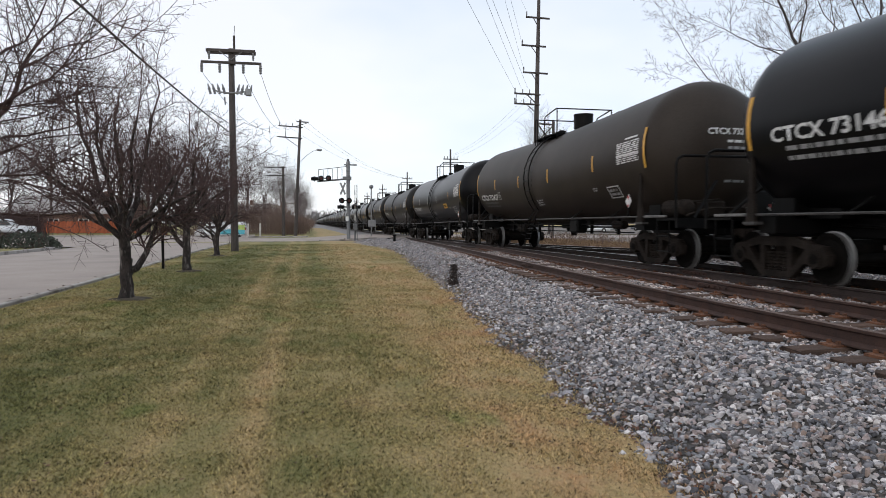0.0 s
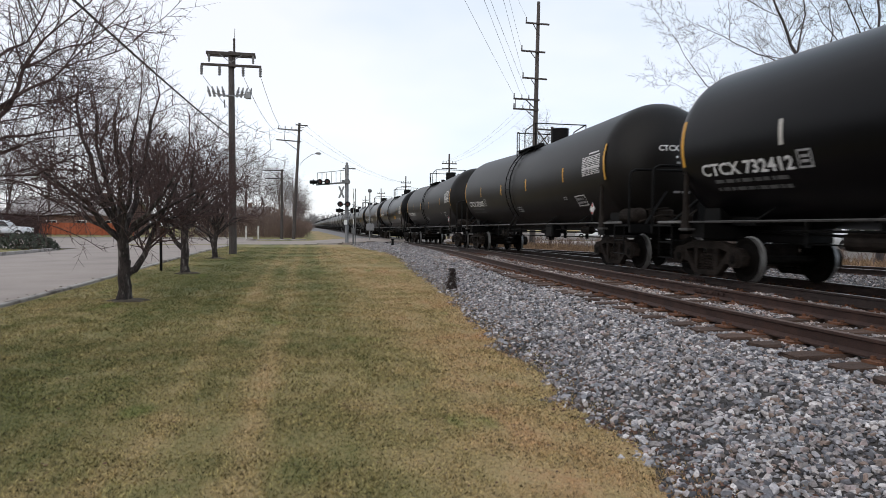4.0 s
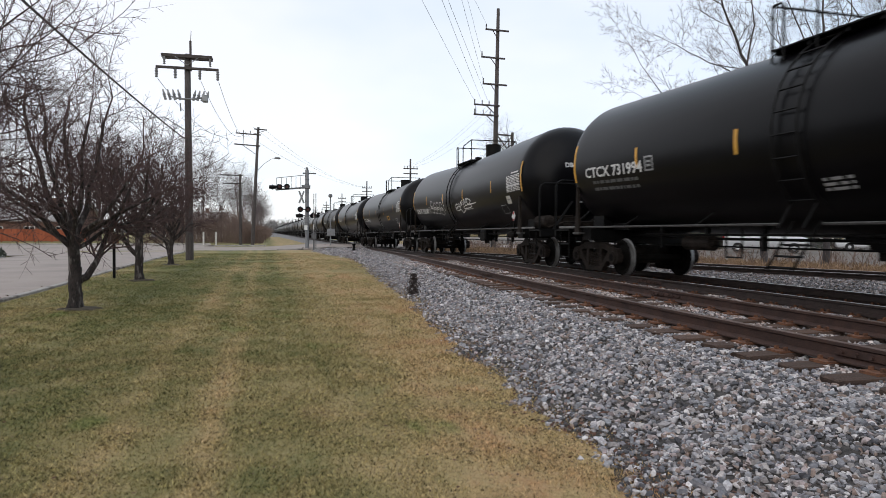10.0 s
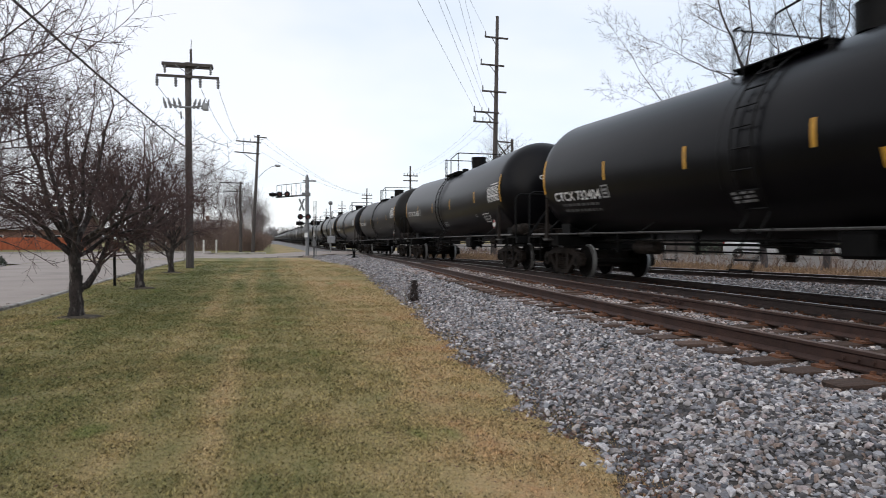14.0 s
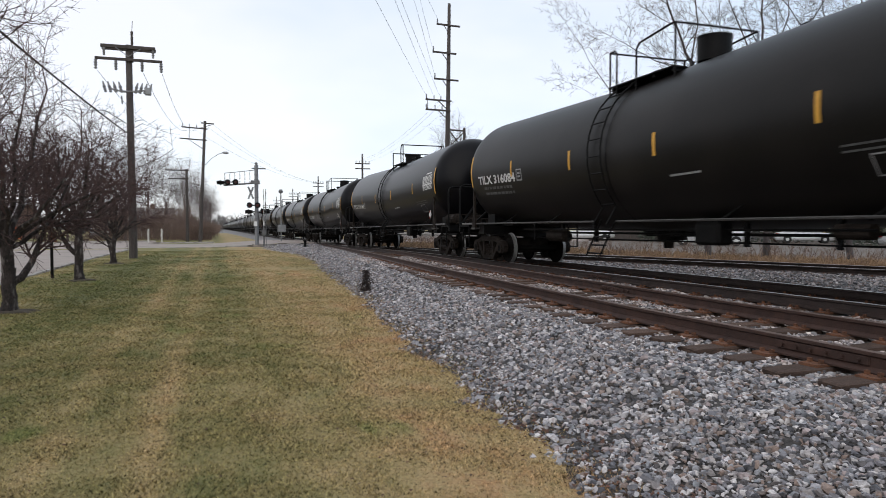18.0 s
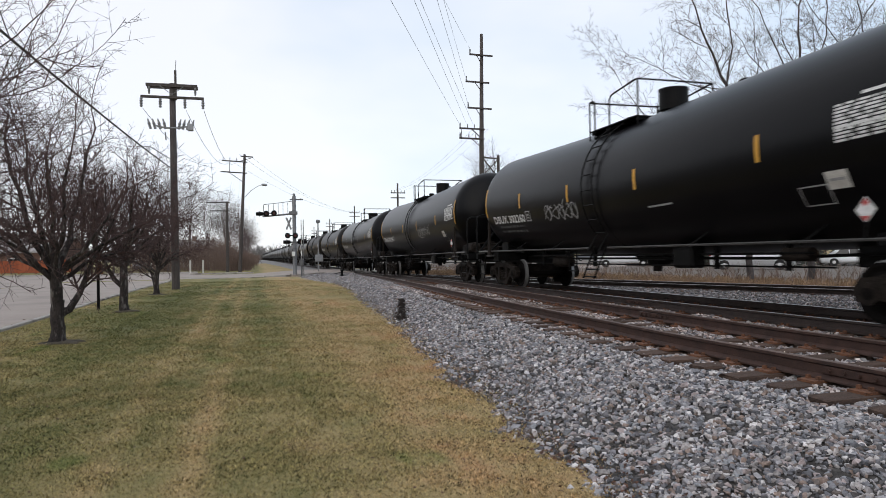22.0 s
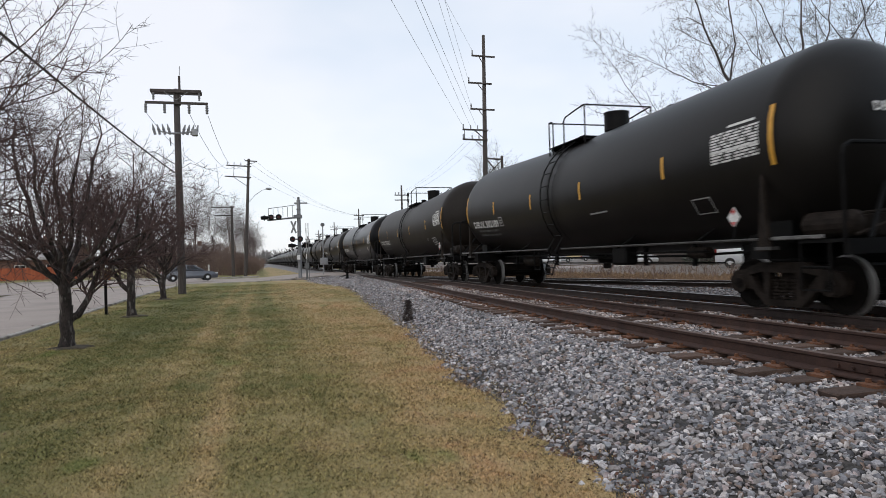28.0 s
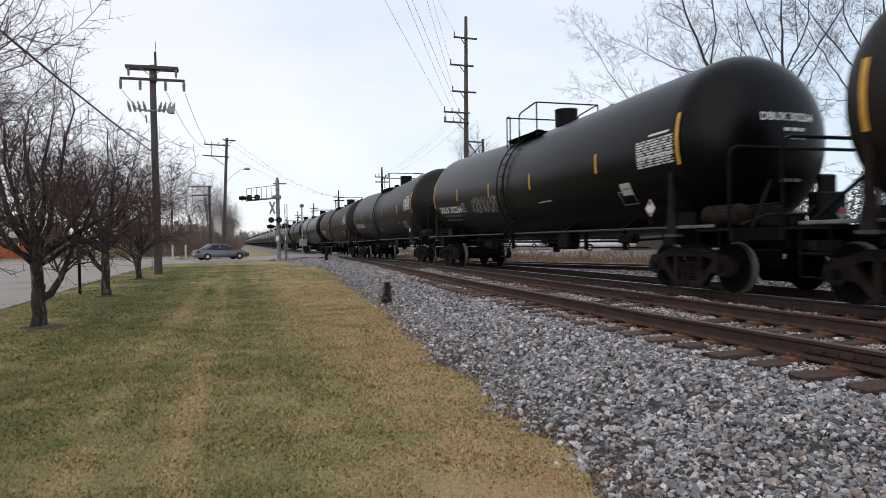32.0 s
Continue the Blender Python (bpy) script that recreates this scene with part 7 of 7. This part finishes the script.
sheet("parking_lot", frange(21.5, 110, 12), frange(-14, 55, 10), lambda x, y: 0.21, M_LOT, "worn grey-brown parking lot beyond the tracks", "parking lot")
sheet("yard", frange(21.5, 120, 12), frange(70.6, 190, 12), lambda x, y: 0.21, M_LOT, "worn grey gravel yard beyond the cross street", "yard")
# barrier posts and white markers by the far street
for i, (x, y) in enumerate(((-6.4, 73.5), (-5.2, 74.5))):
    b = thing("marker_post", pose(x, y, 0.2), "short pale marker post beyond the street", "post", "marker posts")
    part("post", lathe([(0.09, -0.2), (0.09, 1.25), (0.05, 1.32)], 10), M_PALE, b)

# ---- ties, plates, stones and grass ----
TIE_MESHES = []
for i in range(5):
    rng = random.Random(100 + i)
    bm = box(-1.3, 1.3, -0.115, 0.115, -0.18, 0.0, 0.012)
    for q in bm.verts:
        q.co.x += rng.uniform(-0.03, 0.03)
        q.co.z += rng.uniform(-0.008, 0.006)
        q.co.y += rng.uniform(-0.008, 0.008)
    me = bpy.data.meshes.new("tie")
    bm.to_mesh(me)
    bm.free()
    me.materials.append(M_TIE)
    TIE_MESHES.append(me)
bm = box(-0.19, 0.19, -0.09, 0.09, -0.012, 0.012)
for sx in (-0.1, 0.1):
    for sy in (-0.055, 0.055):
        add_box(bm, sx - 0.018, sx + 0.018, sy - 0.014, sy + 0.014, 0.01, 0.045)
PLATE = bpy.data.meshes.new("tie_plate")
bm.to_mesh(PLATE)
bm.free()
PLATE.materials.append(M_PLATE)
rng = random.Random(21)


def lay_ties(owner, f, z, y0, y1, step, plates_to):
    y = y0
    while y < y1:
        x = f(y)
        yaw = -math.degrees(math.atan((f(y + 0.5) - f(y - 0.5))))
        zz = z(y) - 0.185 + rng.uniform(-0.012, 0.008)
        part("tie", TIE_MESHES[rng.randrange(5)], None, owner, at=pose(x + rng.uniform(-0.05, 0.05), y + rng.uniform(-0.03, 0.03), zz, 0, rng.uniform(-0.3, 0.3), yaw + rng.uniform(-1.2, 1.2)))
        if y < plates_to:
            for off in (-0.765, 0.765):
                part("tie_plate", PLATE, None, owner, at=pose(x + off, y, z(y) - 0.178, 0, 0, yaw))
        y += step + rng.uniform(-0.02, 0.02)


lay_ties(siding_track, side_x, side_z, -12, 50, 0.52, 30)
lay_ties(main_track, main_x, rail_z, -12, 56, 0.52, 26)
lay_ties(far_track, far_x, far_z, -4, 46, 0.52, 20)
# joint bars bolted to the siding rail
for f, z, own, y, off in ((side_x, side_z, siding_track, 15.2, -0.765), (side_x, side_z, siding_track, 4.2, -0.765), (side_x, side_z, siding_track, 9.6, 0.765), (main_x, rail_z, main_track, 12.6, -0.765)):
    bm = box(-0.03, 0.03, -0.45, 0.45, -0.12, -0.045, 0.008)
    for k in range(6):
        add_rod(bm, (-0.055, -0.37 + k * 0.148, -0.083), (0.055, -0.37 + k * 0.148, -0.083), 0.017, 6)
    part("joint_bar", bm, M_RAIL, own, at=pose(f(y) + off, y, z(y)))

# crushed stones
STONE_SHAPES = []
srng = np.random.default_rng(3)
for i in range(30):
    bm = bmesh.new()
    d = srng.normal(size=(12, 3))
    d = np.sign(d) * np.abs(d) ** 0.55
    d /= np.linalg.norm(d, axis=1, keepdims=True)
    d *= srng.uniform(0.78, 1.15, (12, 1)) * np.array([1.1, srng.uniform(0.72, 1.0), srng.uniform(0.5, 0.82)])
    for p in d:
        bm.verts.new(p)
    got = bmesh.ops.convex_hull(bm, input=bm.verts)
    bmesh.ops.delete(bm, geom=[v for v in bm.verts if not v.link_faces], context="VERTS")
    bmesh.ops.triangulate(bm, faces=bm.faces)
    bmesh.ops.recalc_face_normals(bm, faces=bm.faces)
    bm.verts.index_update()
    STONE_SHAPES.append((np.array([v.co[:] for v in bm.verts]), np.array([[v.index for v in f.verts] for f in bm.faces])))
    bm.free()


def scatter(name, label, zones, material, seed):
    g = np.random.default_rng(seed)
    vs, fs, n = [], [], 0
    for x0, x1, y0, y1, per, r0, r1, zf, ok in zones:
        count = int(per * (x1 - x0) * (y1 - y0))
        xs, ys = g.uniform(x0, x1, count), g.uniform(y0, y1, count)
        rs = (r0 + (r1 - r0) * g.random(count) ** 1.6) * np.where(g.random(count) < 0.05, 1.4, 1.0)
        a, b = g.uniform(0, 6.283, count), g.uniform(-0.75, 0.75, count)
        kind = g.integers(0, len(STONE_SHAPES), count)
        for i in range(count):
            x, y = float(xs[i]), float(ys[i])
            if not ok(x, y):
                continue
            sv, sf = STONE_SHAPES[kind[i]]
            p = sv * rs[i]
            ca, sa, cb, sb = math.cos(a[i]), math.sin(a[i]), math.cos(b[i]), math.sin(b[i])
            m = np.array([[ca * cb, -sa, ca * sb], [sa * cb, ca, sa * sb], [-sb, 0, cb]])
            p = p @ m.T + (x, y, zf(x, y) + rs[i] * 0.25)
            vs.append(p)
            fs.append(sf + n)
            n += len(sv)
    me = bpy.data.meshes.new(name)
    v, f = np.concatenate(vs), np.concatenate(fs)
    me.vertices.add(len(v))
    me.vertices.foreach_set("co", v.astype(np.float32).ravel())
    me.loops.add(f.size)
    me.loops.foreach_set("vertex_index", f.astype(np.int32).ravel())
    me.polygons.add(len(f))
    me.polygons.foreach_set("loop_start", np.arange(0, f.size, 3, dtype=np.int32))
    me.update(calc_edges=True)
    me.shade_flat()
    me.materials.append(material)
    return tagged(part(name, me, None), label, "stones", kind="stuff")


def on_bed(x, y):
    e = left_edge(y)
    return x > e + 0.1 * math.sin(y * 9) and (x > e + 0.35 or (math.sin(x * 91 + y * 57) > -0.2))


def between(x, y):
    return abs(abs(x - side_x(y)) - 0.765) > 0.1 and abs(abs(x - main_x(y)) - 0.765) > 0.1


def high_bed(x, y):
    """Stones heaped unevenly between the ties, here and there over them."""
    return max(bed_z(x, y), 0.368 - dip(y)) + 0.05 * noise.noise((x * 1.7, y * 1.7, 7))


scatter("ballast_stones", "loose grey crushed stones of mixed size beside the track", (
    (1.7, 4.9, -9.0, 1.6, 640, 0.022, 0.05, bed_z, on_bed),
    (1.7, 4.9, 1.6, 4.0, 1350, 0.0155, 0.035, bed_z, on_bed),
    (1.7, 4.9, 4.0, 7.5, 1000, 0.017, 0.038, bed_z, on_bed),
    (2.0, 4.9, 7.5, 13.0, 640, 0.020, 0.042, bed_z, on_bed),
    (2.6, 5.4, 13.0, 21.0, 420, 0.022, 0.044, bed_z, on_bed),
    (3.2, 6.6, 21.0, 34.0, 200, 0.03, 0.052, bed_z, on_bed),
    (2.6, 8.0, 34.0, 55.0, 90, 0.035, 0.06, bed_z, on_bed),
), M_STONE, 5)
scatter("track_stones", "dirty brown-grey crushed stones between the rails", (
    (4.6, 15.5, -9.0, 3.0, 110, 0.024, 0.05, high_bed, between),
    (4.6, 8.0, 2.5, 12.0, 760, 0.014, 0.036, high_bed, between),
    (5.0, 8.0, 12.0, 26.0, 360, 0.018, 0.042, high_bed, between),
    ), M_STONE_DIRTY, 6)
scatter("main_track_stones", "crushed stones under the main and far tracks, darkened for the train's shade", (
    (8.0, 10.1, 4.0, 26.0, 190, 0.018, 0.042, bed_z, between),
), M_STONE_SHADED, 7)
scatter("shoulder_stones", "pale grey crushed stones heaped between the main and far tracks", (
    (10.1, 18.5, 4.0, 16.0, 170, 0.022, 0.046, bed_z, lambda x, y: abs(abs(x - far_x(y)) - 0.765) > 0.1),
    (10.1, 16.5, 16.0, 34.0, 120, 0.026, 0.05, bed_z, lambda x, y: abs(abs(x - far_x(y)) - 0.765) > 0.1),
), M_STONE_SHOULDER, 9)

# dead leaves and crumbs of soil where the grass meets the stones
lrng = np.random.default_rng(31)
lv, lf = [], []
for i in range(2600):
    y = 1.6 + 34 * lrng.random() ** 1.6
    x = left_edge(y) + 0.2 + lrng.normal(0, 0.16)
    z = max(lawn_z(x, y), bed_z(x, y)) + 0.012
    a, r = lrng.uniform(0, 6.283), lrng.uniform(0.008, 0.026)
    k = len(lv)
    for j in range(4):
        lv.append((x + r * math.cos(a + j * 1.571) * (1 if j % 2 else 0.55), y + r * math.sin(a + j * 1.571) * (1 if j % 2 else 0.7), z + lrng.uniform(0, 0.022)))
    lf.append((k, k + 1, k + 2, k + 3))
tagged(part("edge_litter", mesh_of("edge_litter", lv, lf, M_LEAF), None), "dead leaves and soil crumbs along the edge of the stones", "leaves", kind="stuff")

# a few dead leaves blown over the lawn
lv, lf = [], []
for i in range(900):
    y = 1.8 + 16 * lrng.random() ** 1.5
    x = lrng.uniform(-5.3, left_edge(y))
    z = lawn_z(x, y) + 0.024
    a, r = lrng.uniform(0, 6.283), lrng.uniform(0.007, 0.02)
    k = len(lv)
    for j in range(4):
        lv.append((x + r * math.cos(a + j * 1.571) * (1 if j % 2 else 0.5), y + r * math.sin(a + j * 1.571) * (1 if j % 2 else 0.6), z + lrng.uniform(0, 0.012)))
    lf.append((k, k + 1, k + 2, k + 3))
tagged(part("lawn_leaves", mesh_of("lawn_leaves", lv, lf, M_LEAF), None), "small brown dead leaves scattered over the lawn", "leaves", kind="stuff")

# grass blades
grng = np.random.default_rng(9)
verts, faces = [], []
GV, GN = [], 0
for y0, y1, per, h, w in ((-9, 1.6, 900, 0.030, 0.011), (1.6, 3.6, 9500, 0.020, 0.0034), (3.6, 6, 6500, 0.022, 0.0045), (6, 9.5, 3200, 0.028, 0.0062), (9.5, 15, 1500, 0.030, 0.0085), (15, 22, 620, 0.032, 0.011), (22, 32, 260, 0.032, 0.014), (32, 46, 130, 0.034, 0.018)):
    x0, x1 = -5.4, 4.3
    n = int(per * (x1 - x0) * (y1 - y0))
    x, y = grng.uniform(x0, x1, n), grng.uniform(y0, y1, n)
    edge = np.array([left_edge(float(q)) for q in np.linspace(y0, y1, 60)])
    e = np.interp(y, np.linspace(y0, y1, 60), edge)
    keep = x < e + 0.16 + grng.normal(0.0, 0.15, n)
    x, y = x[keep], y[keep]
    n = len(x)
    z = np.array([max(lawn_z(float(a), float(b)), bed_z(float(a), float(b)) if a > 1.6 else -1) for a, b in zip(x, y)])
    a = grng.uniform(0, 6.283, n)
    hh = h * grng.uniform(0.4, 1.25, n)
    ww = w * grng.uniform(0.6, 1.4, n)
    lean = grng.uniform(0.4, 2.2, n) * hh
    b = grng.uniform(0, 6.283, n)
    p0 = np.stack([x - np.cos(a) * ww, y - np.sin(a) * ww, z - 0.004], 1)
    p1 = np.stack([x + np.cos(a) * ww, y + np.sin(a) * ww, z - 0.004], 1)
    p2 = np.stack([x + np.cos(b) * lean, y + np.sin(b) * lean, z + hh], 1)
    GV.append(np.stack([p0, p1, p2], 1).reshape(-1, 3))
v = np.concatenate(GV).astype(np.float32)
me = bpy.data.meshes.new("grass")
me.vertices.add(len(v))
me.vertices.foreach_set("co", v.ravel())
me.loops.add(len(v))
me.loops.foreach_set("vertex_index", np.arange(len(v), dtype=np.int32))
me.polygons.add(len(v) // 3)
me.polygons.foreach_set("loop_start", np.arange(0, len(v), 3, dtype=np.int32))
me.update(calc_edges=True)
me.materials.append(M_BLADE)
tagged(part("grass", me, None), "short mown grass blades, green and straw-coloured", "grass", kind="stuff")

# ---- motion ----


WHEEL_DROP = 0.04   # axle height over the car's base less the wheel radius


def on_track(y):
    """Pose of a car whose middle is at y: both trucks follow the rails."""
    a, b = y - 6.9, y + 6.9
    xa, xb = main_x(a), main_x(b)
    za, zb = rail_z(a) - WHEEL_DROP, rail_z(b) - WHEEL_DROP
    return pose((xa + xb) / 2, y, (za + zb) / 2, math.degrees(math.atan2(zb - za, b - a)), 0, -math.degrees(math.atan2(xb - xa, b - a)))


def travel(t):
    """Metres that the train has run; the slow sine fits the cars to the camera's view."""
    return SPEED * t - 0.33 * math.sin(math.pi * t / 29)


CAR0 = 2.72   # place of the first car at the start


def motions():
    for k, car in CARS:
        rows = []
        ts = [0.0]
        for i in range(1, 64):
            t = i * 0.5
            y = CAR0 + k * CAR_L - SPEED * t
            if -30 < y < 75:
                ts.append(t)
        ts.append(32.0)
        for t in ts:
            rows.append((t, on_track(CAR0 + k * CAR_L - travel(t))))
        walk(car, rows)
        if k < 18:
            roll_wheels(k, car)
    walk(SEDAN, [(0.0, pose(-18, 120, 0.13, 0, 0, -80)), (20.0, pose(-17, 110, 0.13, 0, 0, -80)), (23.5, pose(-14.5, 92, 0.13, 0, 0, -75)), (25.5, pose(-12.2, 76, 0.13, 0, 0, -62)), (26.6, pose(-9.5, 66.5, 0.13, 0, 0, -35)), (27.4, pose(-8.4, 62.3, 0.13, 0, 0, -12)), (27.8, pose(-6.79, 61.5, 0.13, 0, 0, 8)), (28.1, pose(-5.50, 61.5, 0.13, 0, 0, 14)), (28.4, pose(-4.31, 61.5, 0.13, 0, 0, 18)), (28.7, pose(-3.30, 61.5, 0.13, 0, 0, 20)), (29.0, pose(-2.65, 61.5, 0.13, 0, 0, 20)), (29.4, pose(-2.10, 61.5, 0.13, 0, 0, 20)), (30.2, pose(-1.85, 61.5, 0.13, 0, 0, 20)), (31.0, pose(-1.64, 61.5, 0.13, 0, 0, 20)), (32.0, pose(-1.40, 61.5, 0.13, 0, 0, 20))])
    walk(VAN, [(0.0, pose(-8.6, 69, 0.1, 0, 0, 180)), (1.0, pose(-14.0, 69, 0.1, 0, 0, 180)), (2.0, pose(-20.4, 69, 0.1, 0, 0, 180)), (2.5, pose(-23.4, 69, 0.1, 0, 0, 180)), (3.0, pose(-26.6, 69, 0.1, 0, 0, 180)), (6.0, pose(-46, 69, 0.1, 0, 0, 180)), (12.0, pose(-85, 69, 0.1, 0, 0, 180)), (32.0, pose(-215, 69, 0.1, 0, 0, 180))])


def roll_wheels(k, car):
    """The wheelsets turn while the car is near; 72 degrees from row to row."""
    y_at = CAR0 + k * CAR_L
    first = max(0, int((y_at - 42) / SPEED * 15))
    last = min(480, int((y_at + 10) / SPEED * 15))
    if last <= first:
        return
    for truck_part in [o for o in car.children if o.name.startswith("truck")]:
        for w in [o for o in truck_part.children if o.name.startswith("wheelset")]:
            base = w.matrix_basis.translation.copy()
            rows = []
            for i in range(first, last + 1):
                t = i / 15
                rows.append((t, pose(base.x, base.y, base.z, math.degrees(travel(t) / 0.418) % 360)))
            if first > 0:
                rows.insert(0, (0.0, rows[0][1]))
            if last < 480:
                rows.append((32.0, rows[-1][1]))
            walk(w, rows)


motions()
